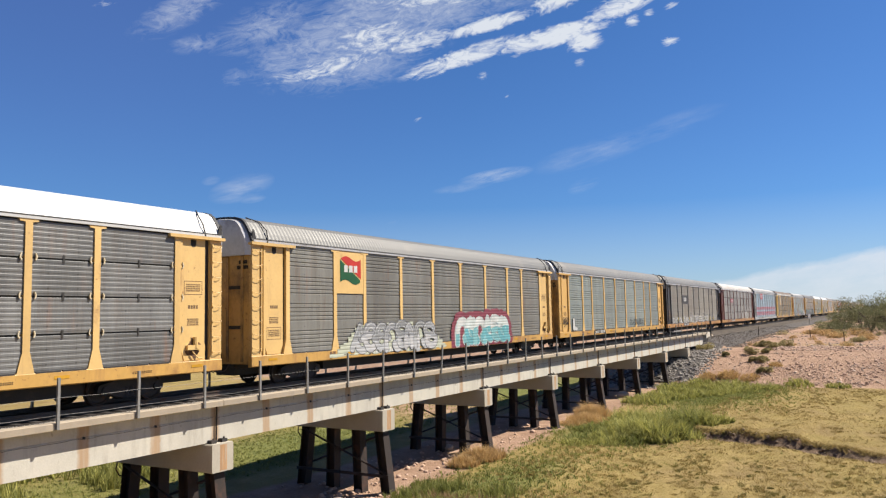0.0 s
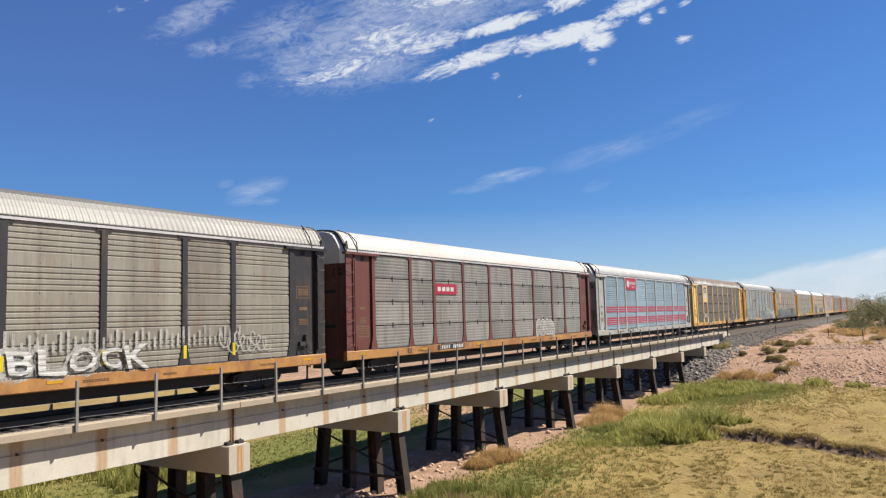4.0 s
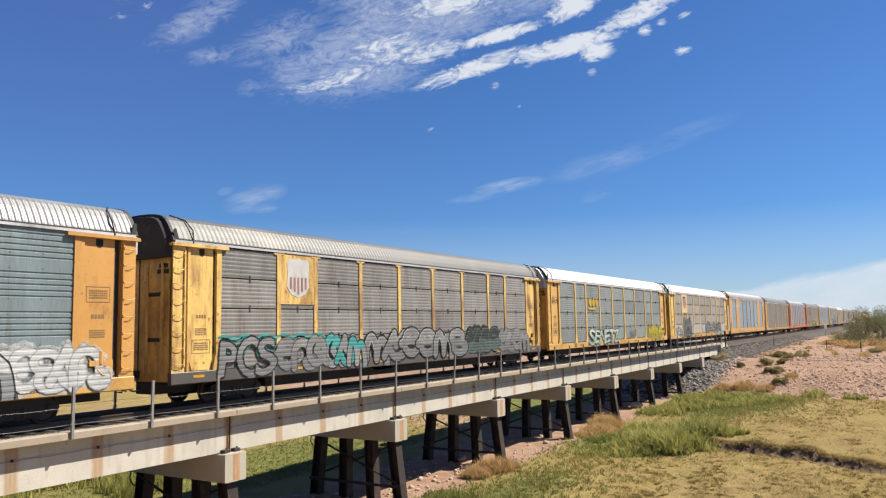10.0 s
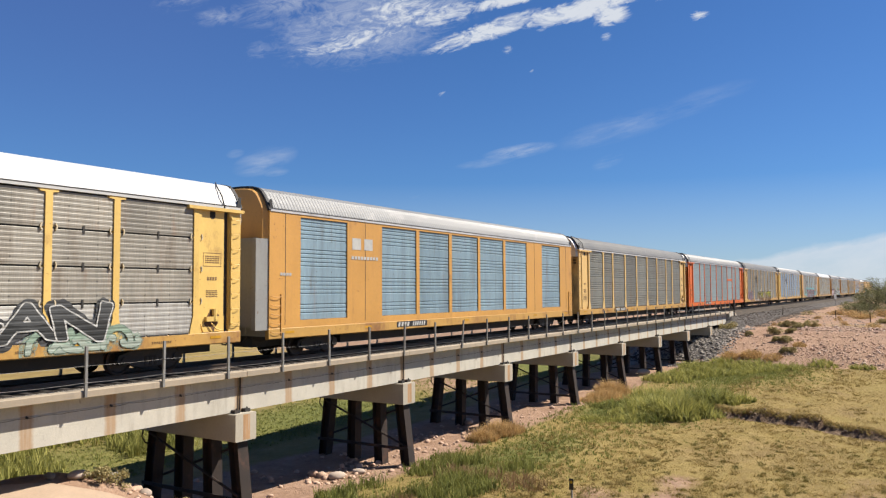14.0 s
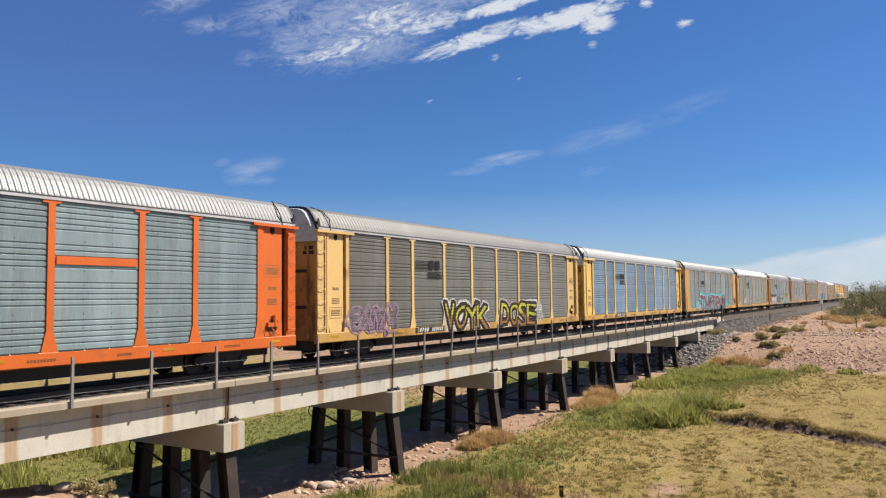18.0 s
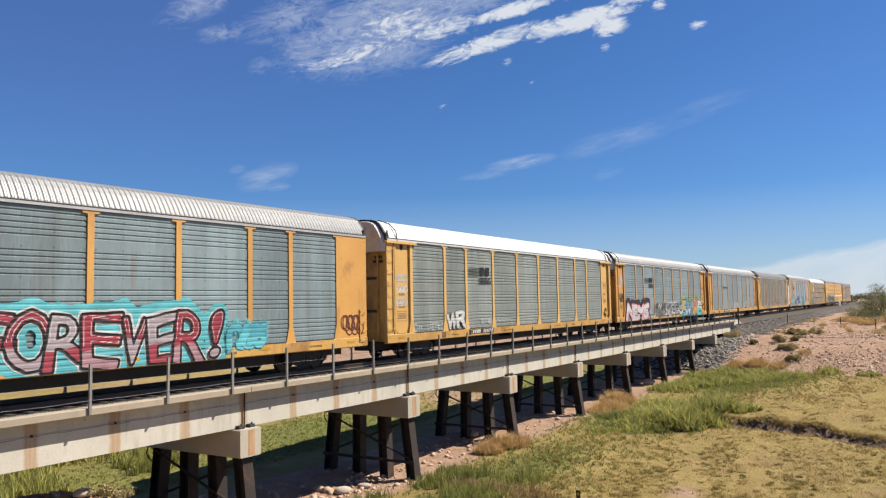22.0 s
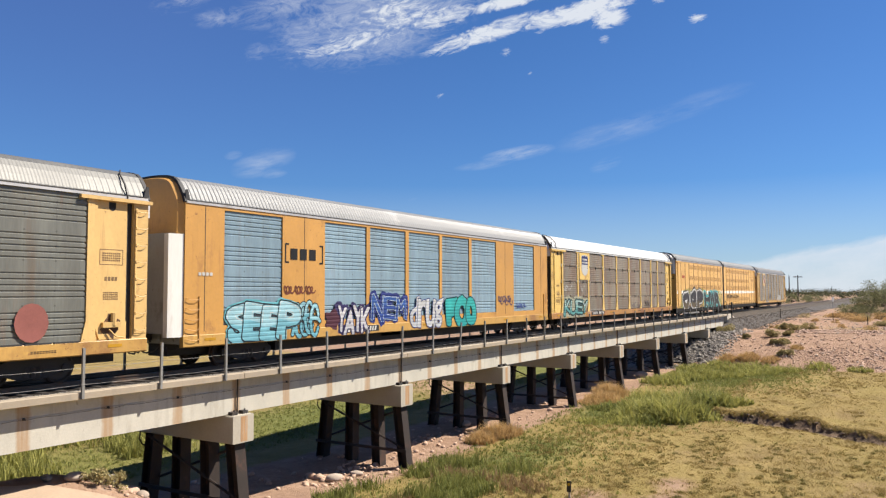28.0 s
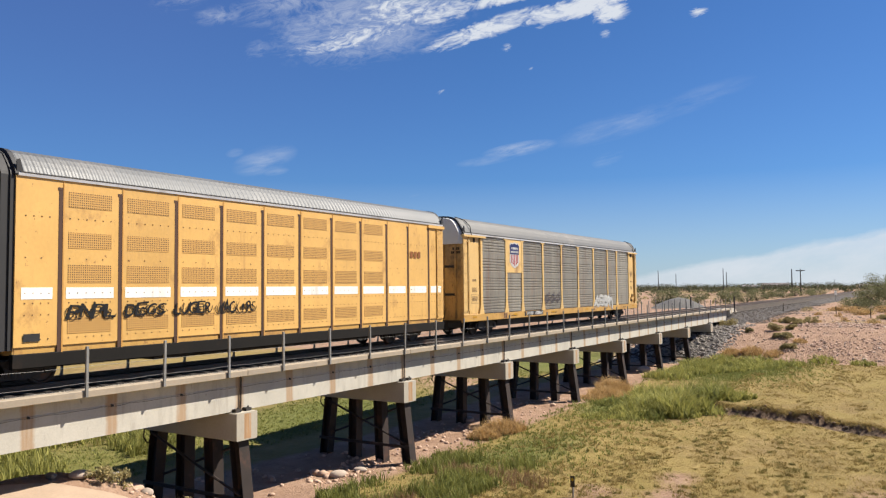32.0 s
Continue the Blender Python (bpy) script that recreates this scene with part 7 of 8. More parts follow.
    c = standard_car("yellow car carrier wagon with brown sheets, shield and white roof", R_WHITE, YELLOW_BRIGHT, P_BROWN, "fine", "r", "shield_plain", end_mat=STEEL_DARK, posts=WIDE_POSTS)
    clips(c, WHITE, "white painted clip", WIDE_POSTS)
    burner(c, "KUEY", -11.6, -7.7, 0.78, 1.62, (((0.30, 0.56, 0.54), (0.14, 0.42, 0.42)),), (0.03, 0.07, 0.07), 111, "teal sprayed letters", 0.04, 0.05, 1.2, (0.46, 0.46, 0.34), 0.24, ((0.05, 0.10, 0.10), 0.05), shine=WHITE)
    burner(c, "DEKOZ", -11.7, -10.4, 2.32, 2.62, ((WHITE, WHITE),), None, 113, "thin white sprayed tag", -0.005, 0.012, 1.0)
    burner(c, "KOYQ", -8.85, -7.9, 2.32, 2.62, ((WHITE, WHITE),), None, 114, "thin white sprayed tag", -0.005, 0.012, 1.0)
    part("spray_tag", strokes([[(-7.4 + 0.2 * k, 0.72 + (0.32 if k % 2 else 0.0)) for k in range(16)]], 0.05, -1.572), aerosol((0.62, 0.60, 0.57)), c, "white zigzag spray")
    scribble(c, 2.0, 4.6, 1.0, 1.5, (0.08, 0.10, 0.16), 115, 0.03)
    scribble(c, 5.5, 6.8, 1.0, 1.6, BLACK, 116, 0.03)
    CARS.append(c)
    a = tall_unit("tall yellow articulated car carrier with huge black and white graffiti", (1.69, 3.33, 4.84, 6.69, 8.53, 10.27, 12.14, 14.03, 15.85, 17.77, 19.41), 20.3, (3, 11), False)
    for x0, x1, z0, z1, sd in ((-8.6, -7.6, 1.0, 1.7, 118), (-7.0, -3.0, 1.9, 2.2, 119), (-0.6, 0.7, 1.2, 2.2, 120), (7.6, 8.9, 1.1, 2.0, 126)):
        burner(a, 3, x0, x1, z0, z1, ((None, None),), None, sd, "yellow-green sprayed cloud", 0.12, 0.02, 1.5, (0.58, 0.62, 0.22), 0.30, coat=ink, misty=True, back=-1.568)
    for ch, x0, x1, sd in (("O", -8.2, -5.2, 121), ("G", -5.3, -2.5, 124), ("P", -2.45, 0.4, 125)):
        burner(a, ch, x0 + 0.25, x1 - 0.25, 0.74, 2.0, (((0.045, 0.045, 0.05), (0.13, 0.10, 0.055)),), BLACK, sd, "huge black letter edged in white", 0.22, 0.05, 1.0, (0.03, 0.03, 0.033), 0.27, (WHITE, 0.14), shine=(0.30, 0.29, 0.27), cut=0.35, lean=0.0, coat=ink)
    burner(a, "HWR", 1.0, 8.2, 0.66, 1.98, (((0.03, 0.03, 0.033), (0.05, 0.045, 0.04)),), (0.50, 0.74, 0.74), 122, "black letters edged in white and teal", 0.17, 0.05, 1.15, (0.03, 0.52, 0.55), 0.20, (BLACK, 0.03), lean=0.0, coat=ink)
    bars(a, -8.0, -7.0, 3.55, 3.80, (0.5, 0.08, 0.04), 3)
    scribble(a, -9.4, -8.4, 3.5, 4.3, BLACK, 123, 0.04, -1.56)
    ladder(a, -10.12, -9.5, YELLOW_TALL, 13, 0.9, 4.9)
    part("door", Geo().box(-9.42, -8.56, -1.575, -1.54, 1.0, 5.0, 0.03), YELLOW_TALL, a)
    part("header", Geo().box(-10.18, -8.40, -1.62, -1.42, 5.0, 5.13, 0.02), YELLOW_TALL, a)
    bellows = None
    for k in range(8):
        bel = Geo().prism_x([(y * (0.97 if k % 2 else 1.0), z) for y, z in end_ring(5.15, 5.92, 0.75, None)], 10.13 + 0.12 * k, 10.13 + 0.12 * (k + 1))
        if bellows is None:
            bellows = part("bellows", bel, RUBBER, a, "black pleated rubber bellows")
        else:
            part("pleat", bel, RUBBER, bellows)
    CARS.append(a)
    b = tall_unit("tall yellow articulated car carrier with black tags along it", (1.21, 2.99, 4.91, 6.69, 8.52, 10.37, 12.16, 13.97, 15.74, 17.34, 19.01), 20.3, (1, 9), True)
    for k, (word, x0, x1) in enumerate((("PNPL", -8.7, -7.3), ("DEGS", -7.0, -5.6), ("LUGER", -5.3, -3.9), ("MACK.95", -3.6, -2.0))):
        burner(b, word, x0, x1, 1.50, 1.86, ((BLACK, BLACK),), None, 131 + k, "thin black sprayed tag", 0.004, 0.012, 1.15, lean=0.25, coat=ink)
        scribble(b, x0 - 0.1, x1, 1.42, 1.80, BLACK, 141 + k, 0.025, -1.577)
    bars(b, 7.35, 8.25, 3.58, 3.86, (0.35, 0.14, 0.05), 3)
    bars(b, -9.9, -9.3, 0.95, 1.15, (0.05, 0.05, 0.05), 1, "vent_slot")
    ladder(b, 9.5, 10.08, YELLOW_TALL, 13, 0.9, 4.9)
    part("header", Geo().box(8.8, 10.18, -1.62, -1.42, 5.0, 5.13, 0.02), YELLOW_TALL, b)
    CARS.append(b)
    c = standard_car("faded yellow car carrier wagon with beige sheets and a shield", R_GREY, YELLOW_PALE, P_BEIGE, "rib", "y", "shield", cap_mat=R_WHITE)
    burner(c, 4, 4.4, 7.6, 0.9, 1.6, (((0.70, 0.70, 0.68), (0.66, 0.66, 0.64)),), (0.35, 0.34, 0.32), 141, "white sprayed letters", 0.03, 0.025, 1.2, WHITE, 0.05, misty=True)
    scribble(c, -4.0, -1.6, 1.2, 1.9, (0.12, 0.10, 0.12), 142, 0.05)
    CARS.append(c)


build_train()
SLACK = {0: -0.19, 1: -0.11, 2: -0.07, 13: -0.12, 14: -0.21, 15: -0.33, 16: 0.10, 17: 0.18, 22: -0.70}
CAR_AT = [28.6 * k - 14.3 + SLACK.get(k, 0.0) for k in range(23)] + [629.2 + 0.35 + 10.15, 629.2 + 21.45 + 10.15, 629.2 + 43.0 + 14.3]


def line_place(t):
    """Where the first coupling of the train stands at t seconds."""
    return 19.19 - 20.346 * t - 0.00797 * t * t


# ---- plants, stones and far things ----
def leaf_mat(name, dark, light, rough=0.7):
    m = bpy.data.materials.new(name)
    m.use_nodes = True
    g = Nodes(m.node_tree)
    rnd = g.n("ShaderNodeNewGeometry").outputs["Random Per Island"]
    big = g.noise(g.n("ShaderNodeTexCoord").outputs["Object"], 0.35, 3.0)
    c = g.ramp(g.math("ADD", g.math("MULTIPLY", rnd, 0.6), g.math("MULTIPLY", big, 0.45)), (0.15, dark), (0.85, light))
    d = g.n("ShaderNodeBsdfPrincipled", in_Base_Color=c, in_Roughness=rough)
    d.inputs["Specular IOR Level"].default_value = 0.2
    tr = g.n("ShaderNodeBsdfTranslucent", in_Color=c)
    mix = g.n("ShaderNodeMixShader", in_0=0.4, in_1=d.outputs[0], in_2=tr.outputs[0])
    g.n("ShaderNodeOutputMaterial", in_Surface=mix.outputs[0])
    return m


G_REED = leaf_mat("reed_leaves", (0.11, 0.125, 0.03), (0.43, 0.40, 0.12))
G_LUSH = leaf_mat("lush_grass", (0.088, 0.108, 0.027), (0.26, 0.258, 0.073))
G_DRY = leaf_mat("dry_meadow_grass", (0.19, 0.14, 0.050), (0.42, 0.315, 0.13))
G_TUFT = leaf_mat("tussock_grass", (0.135, 0.097, 0.030), (0.36, 0.262, 0.095))
G_DARKTUFT = leaf_mat("dark_tuft_grass", (0.095, 0.085, 0.026), (0.25, 0.205, 0.066))
G_STRAW = leaf_mat("straw", (0.30, 0.18, 0.075), (0.58, 0.40, 0.18))
G_RED = leaf_mat("reddish_seed_grass", (0.17, 0.10, 0.05), (0.31, 0.21, 0.11))
G_BUSH = leaf_mat("creosote_leaves", (0.19, 0.16, 0.07), (0.46, 0.385, 0.19))
G_TREE = leaf_mat("mesquite_leaves", (0.08, 0.09, 0.042), (0.235, 0.225, 0.115))
G_FAR = leaf_mat("far_tree_leaves", (0.035, 0.042, 0.022), (0.085, 0.088, 0.045))
BARK = mat("bark", (0.066, 0.050, 0.037), 0.9, 0.0, 0.3, 4.0, 0.4, 20)
RNG = np.random.RandomState(7)


def blades(px, py, h, w, lean, per):
    """Blades of grass rooted at px, py; per blades to a root, h tall."""
    n = len(px) * per
    x, y = np.repeat(px, per) + RNG.normal(0, 0.05, n), np.repeat(py, per) + RNG.normal(0, 0.05, n)
    hh = np.repeat(h, per) * RNG.uniform(0.5, 1.1, n)
    z = ground_z(x, y) - 0.02
    a = RNG.uniform(0, 6.283, n)
    l = lean * hh * RNG.uniform(0.2, 1.3, n)
    dx, dy = np.cos(a) * l, np.sin(a) * l
    b = a + 1.57 + RNG.normal(0, 0.5, n)
    wx, wy = np.cos(b) * w / 2, np.sin(b) * w / 2
    base = np.stack([x, y, z], 1)
    v = np.stack([base + np.stack([wx, wy, 0 * z], 1), base - np.stack([wx, wy, 0 * z], 1),
                  base + np.stack([dx * 0.35 - wx * 0.7, dy * 0.35 - wy * 0.7, hh * 0.6], 1), base + np.stack([dx * 0.35 + wx * 0.7, dy * 0.35 + wy * 0.7, hh * 0.6], 1),
                  base + np.stack([dx, dy, hh], 1)], 1).reshape(-1, 3)
    o = np.arange(n)[:, None] * 5
    f = np.concatenate([o + [0, 1, 2], o + [0, 2, 3], o + [3, 2, 4]])
    return v, f


def grass_stuff(name, px, py, h, w, lean, per, material, label):
    v, f = blades(px, py, h, w, lean, per)
    tagged(new(name, numpy_mesh(name, v, f, material)), label, "grass", kind="stuff")


def keep_in(n, box, weight):
    """Random places in a box, kept by a weight between 0 and 1."""
    x, y = RNG.uniform(box[0], box[1], n), RNG.uniform(box[2], box[3], n)
    k = RNG.uniform(0, 1, n) < weight(x, y)
    return x[k], y[k]


def in_view(x, y):
    a = np.degrees(np.arctan2(y + 20.69, x))
    return ((a > -3) & (a < 68)).astype(float)


def build_grass():
    patch = lambda x, y: weight_noise(x, y, 0.8, 31) * 0.7 + 0.3 * weight_noise(x, y, 2.5, 32)

    def meadow(x, y):
        gr, gv, lu = cover_of(x, y)
        near = 1 - 0.45 * ramp01(x, 30, 60)
        return gr * (1 - 0.6 * lu) * ramp01(patch(x, y), 0.05, 0.55) * near * in_view(x, y)
    x, y = keep_in(46000, (20, 73, -24, -2.5), meadow)
    h = 0.05 + 0.07 * RNG.uniform(0, 1, len(x)) * ramp01(patch(x, y), 0.4, 0.8)
    grass_stuff("meadow_grass", x, y, h, 0.03, 1.6, 5, G_DRY, "short dry yellow-green meadow grass in tufts")
    bare = lambda x, y: in_view(x, y) * (1 - ramp01(x - ditch_x(y), -1.5, -0.4)) * (1 - 0.4 * ramp01(x, 30, 46))
    # tussocks grow in clumps at random places, closer together where the meadow is coarse
    coarse = lambda x, y: (0.25 + 0.75 * ramp01(patch(x * 0.7 + 3.1, y * 1.3 - 2.0), 0.35, 0.7)) * bare(x, y)

    def tussocks(n, box, weight, spread, each):
        cx, cy = keep_in(n, box, weight)
        count = RNG.poisson(each, len(cx))
        size = np.repeat(RNG.gamma(3.0, spread / 3.0, len(cx)), count)
        return np.repeat(cx, count) + RNG.normal(0, 1, len(size)) * size, np.repeat(cy, count) + RNG.normal(0, 1, len(size)) * size, size
    x, y, size = tussocks(3000, (20, 47, -24, -5), coarse, 0.13, 6)
    grass_stuff("grass_tufts", x, y, RNG.uniform(0.05, 0.12, len(x)) + 0.25 * size, 0.022, 1.1, 6, G_TUFT, "coarse brownish grass tussocks in the meadow")
    x, y, size = tussocks(900, (20, 40, -22, -8), coarse, 0.08, 8)
    grass_stuff("green_tufts", x, y, RNG.uniform(0.08, 0.16, len(x)), 0.02, 0.9, 6, G_DARKTUFT, "small dark green tufts in the dry meadow")
    x, y, size = tussocks(800, (46, 72, -24, -9), lambda x, y: ramp01(patch(x * 0.5, y * 1.1), 0.3, 0.7) * in_view(x, y) * ramp01(x - ditch_x(y), 0.5, 1.5), 0.25, 8)
    grass_stuff("grass_tufts", x, y, RNG.uniform(0.06, 0.18, len(x)), 0.035, 1.2, 5, G_TUFT, "coarse brownish grass tussocks beyond the ditch")

    def lush(x, y):
        return cover_of(x, y)[2] * in_view(x, y) * np.where(np.abs(y) < 2.2, 0.0, 1.0)
    x, y = keep_in(30000, (18, 76, -16, -2.2), lush)
    grass_stuff("lush_grass", x, y, RNG.uniform(0.07, 0.24, len(x)), 0.04, 0.8, 5, G_LUSH, "lush green grass beside the bridge")
    x, y = keep_in(16000, (14, 60, 5.5, 22), lambda x, y: cover_of(x, y)[2] * in_view(x, y))
    grass_stuff("lush_grass", x, y, RNG.uniform(0.06, 0.22, len(x)), 0.035, 1.2, 6, G_LUSH, "tall green grass in the shade behind the bridge")
    x, y = keep_in(2600, (13, 27, 8.0, 15), lambda x, y: ramp01(weight_noise(x, y, 0.9, 46), 0.2, 0.6) * in_view(x, y))
    grass_stuff("tall_grass", x, y, RNG.uniform(0.4, 0.9, len(x)), 0.045, 0.6, 6, G_REED, "tall sunlit yellow-green grass behind the bridge")
    # foreground weeds by the sandy bank
    x, y = keep_in(2600, (20.5, 29, -7.5, -2.6), lambda x, y: ramp01(weight_noise(x, y, 1.2, 44), 0.3, 0.7) * in_view(x, y))
    grass_stuff("tall_weeds", x, y, RNG.uniform(0.2, 0.55, len(x)), 0.035, 0.5, 6, G_LUSH, "tall green weeds at the edge of the channel")
    x, y = keep_in(900, (20.5, 27, -9, -4), lambda x, y: ramp01(weight_noise(x, y, 1.0, 45), 0.5, 0.8) * in_view(x, y))
    grass_stuff("seed_grass", x, y, RNG.uniform(0.2, 0.5, len(x)), 0.02, 0.5, 8, G_RED, "reddish seeding grass")
    # reeds along the seep, clump by clump
    r = random.Random(12)
    for cx, cy, rad, hh, nn in ((43.2, -6.6, 1.4, 0.9, 130), (44.6, -7.6, 1.4, 1.4, 170), (43.6, -8.9, 1.3, 1.5, 170), (45.6, -8.8, 1.3, 1.5, 160), (45.3, -10.1, 1.0, 1.2, 110), (47.4, -9.3, 1.3, 1.6, 160),
                                (48.4, -10.6, 0.8, 1.0, 80), (47.0, -6.3, 1.6, 1.0, 150), (49.5, -7.5, 1.7, 1.2, 150), (45.5, -4.9, 1.5, 0.7, 120), (51.5, -5.5, 1.8, 0.9, 150), (53, -8, 1.8, 1.0, 120), (42.2, -8.0, 0.8, 0.8, 60), (49.9, -11.4, 0.6, 0.8, 50), (41.4, -6.9, 0.9, 0.5, 60), (50.6, -9.4, 1.3, 0.9, 90), (40.6, -5.4, 1.0, 0.45, 70)):
        a, d = RNG.uniform(0, 6.283, nn), rad * np.sqrt(RNG.uniform(0, 1, nn))
        x, y = cx + np.cos(a) * d, cy + np.sin(a) * d
        v, f = blades(x, y, np.full(nn, hh) * (1.05 - 0.65 * d / rad) * RNG.uniform(0.4, 1.25, nn), 0.06, 1.05, 7)
        tagged(new("reed_clump", numpy_mesh("reed_clump", v, f, G_LUSH if int(cx * 10 + cy * 7) % 3 == 0 else G_REED)), "clump of tall yellow-green reeds by the ditch", "reeds", "reed clumps by the ditch")
    for cx, cy, rad, hh, nn in ((72.0, -5.0, 1.8, 0.8, 120), (71.5, -8.0, 2.0, 0.8, 130), (70.5, -11.0, 1.6, 0.6, 90), (69.5, -3.8, 1.6, 0.9, 110), (66.5, -5.5, 2.2, 0.8, 120), (67.5, -9.0, 2.0, 0.7, 110), (63.5, -4.2, 2.0, 0.8, 110), (60.0, -3.8, 1.8, 0.8, 100), (73.5, -13.5, 1.2, 0.6, 60), (73, -16.5, 1.0, 0.6, 40)):
        a, d = RNG.uniform(0, 6.283, nn), rad * np.sqrt(RNG.uniform(0, 1, nn))
        x, y = cx + np.cos(a) * d, cy + np.sin(a) * d
        v, f = blades(x, y, np.full(nn, hh) * (1.1 - 0.5 * d / rad), 0.06, 0.9, 8)
        tagged(new("weed_clump", numpy_mesh("weed_clump", v, f, G_REED)), "clump of green weeds at the foot of the bank", "weeds", "weed clumps below the bank")
    for cx, cy, rad, hh, nn in ((34.6, -2.7, 1.0, 0.9, 220), (33.0, -2.5, 0.8, 0.7, 150), (35.6, -2.9, 0.6, 0.5, 80), (51.2, -2.6, 1.2, 1.1, 240), (48.4, -3.2, 1.3, 0.8, 220), (46.8, -2.9, 1.0, 0.45, 90), (74.5, -5.6, 0.8, 0.8, 110), (74.9, -7.4, 1.0, 0.8, 140), (78.8, -11.0, 0.6, 0.5, 60), (74.4, -9.3, 0.9, 0.6, 80), (16.3, -1.7, 0.4, 0.5, 70), (17.2, -2.8, 0.5, 0.45, 70), (15.9, -1.1, 0.3, 0.5, 50)):
        a, d = RNG.uniform(0, 6.283, nn), rad * np.sqrt(RNG.uniform(0, 1, nn))
        x, y = cx + np.cos(a) * d, cy + np.sin(a) * d
        v, f = blades(x, y, np.full(nn, hh) * (1.1 - 0.6 * d / rad), 0.03, 0.8, 8)
        tagged(new("dry_grass_clump", numpy_mesh("dry_grass_clump", v, f, G_STRAW)), "clump of dry straw-coloured grass", "dry grass", "dry grass clumps by the channel")
    # overhanging fringe along the cut bank
    yy = RNG.uniform(-30, -9.5, 2600)
    xx = ditch_x(yy) + RNG.uniform(0.15, 0.8, 2600)
    grass_stuff("ditch_fringe", xx, yy, RNG.uniform(0.05, 0.2, 2600), 0.03, 1.5, 5, G_DRY, "ragged grass fringe over the cut bank")


build_grass()


def leaf_cloud(centres, radii, count, size, seed):
    """Small leaves spread through a set of uneven clumps."""
    r = np.random.RandomState(seed)
    vs = []
    for c, rad in zip(centres, radii):
        d = r.normal(0, 1, (count, 3))
        d /= np.linalg.norm(d, axis=1)[:, None]
        p = np.array(c) + d * (np.array(rad) * (r.uniform(0.25, 1.0, (count, 1)) ** 0.5))
        u = r.normal(0, 1, (count, 3))
        u /= np.linalg.norm(u, axis=1)[:, None]
        w = np.cross(u, r.normal(0, 1, (count, 3)))
        w /= np.linalg.norm(w, axis=1)[:, None] + 1e-9
        s = size * r.uniform(0.5, 1.3, (count, 1))
        vs.append(np.stack([p - u * s, p + w * s * 0.45, p + u * s, p - w * s * 0.45], 1).reshape(-1, 3))
    v = np.concatenate(vs)
    f = np.arange(len(v)).reshape(-1, 4)
    return v, f


def bush(name, x, y, rad, h, material, label, category, group, seed, count=70, size=0.05):
    r = random.Random(seed)
    z = float(ground_z(x, y))
    t = tagged(new(name), label, category, group)
    t.location = (x, y, z - 0.03)
    stems = Geo()
    cs, rs = [], []
    for k in range(11):
        a, d = r.uniform(0, 6.28), rad * math.sqrt(r.random()) * 0.8
        top = (math.cos(a) * d, math.sin(a) * d, h * r.uniform(0.12, 0.85) * (1 - 0.35 * d / rad))
        stems.tube((top[0] * 0.1, top[1] * 0.1, 0), top, 0.022 * rad, 5, 0.008 * rad)
        cs.append(top)
        s = rad * r.uniform(0.28, 0.45)
        rs.append((s, s, s * 0.75))
    tagged(part("stem", stems, BARK, t), kind="stuff")
    v, f = leaf_cloud(cs, rs, count, size, seed)
    part("foliage", numpy_mesh("foliage", v, f, material), None, t)
    return t


def tree(x, y, h, spread, seed, label, count=130):
    r = random.Random(seed)
    z = float(ground_z(x, y))
    t = tagged(new("mesquite_tree"), label, "tree", "mesquite trees beside the line")
    t.location = (x, y, z - 0.05)
    trunk = Geo()
    cs, rs = [], []
    for k in range(4):
        a = r.uniform(0, 6.28)
        p = Vector((0, 0, 0))
        q = Vector((math.cos(a) * spread * 0.25, math.sin(a) * spread * 0.25, h * 0.35))
        trunk.tube(p, q, 0.022 * h, 7, 0.014 * h)
        for j in range(4):
            b = a + r.uniform(-1.1, 1.1)
            e = q + Vector((math.cos(b) * spread * r.uniform(0.2, 0.65), math.sin(b) * spread * r.uniform(0.2, 0.65), h * r.uniform(-0.22, 0.55)))
            trunk.tube(q, e, 0.010 * h, 6, 0.004 * h)
            for i in range(3):
                c = e + Vector((r.uniform(-1, 1), r.uniform(-1, 1), r.uniform(-0.6, 0.4))) * spread * 0.2
                cs.append(tuple(c))
                s = spread * r.uniform(0.16, 0.32)
                rs.append((s, s, s * 0.7))
    part("trunk", trunk, BARK, t)
    v, f = leaf_cloud(cs, rs, count, 0.085, seed)
    part("crown", numpy_mesh("crown", v, f, G_TREE), None, t)


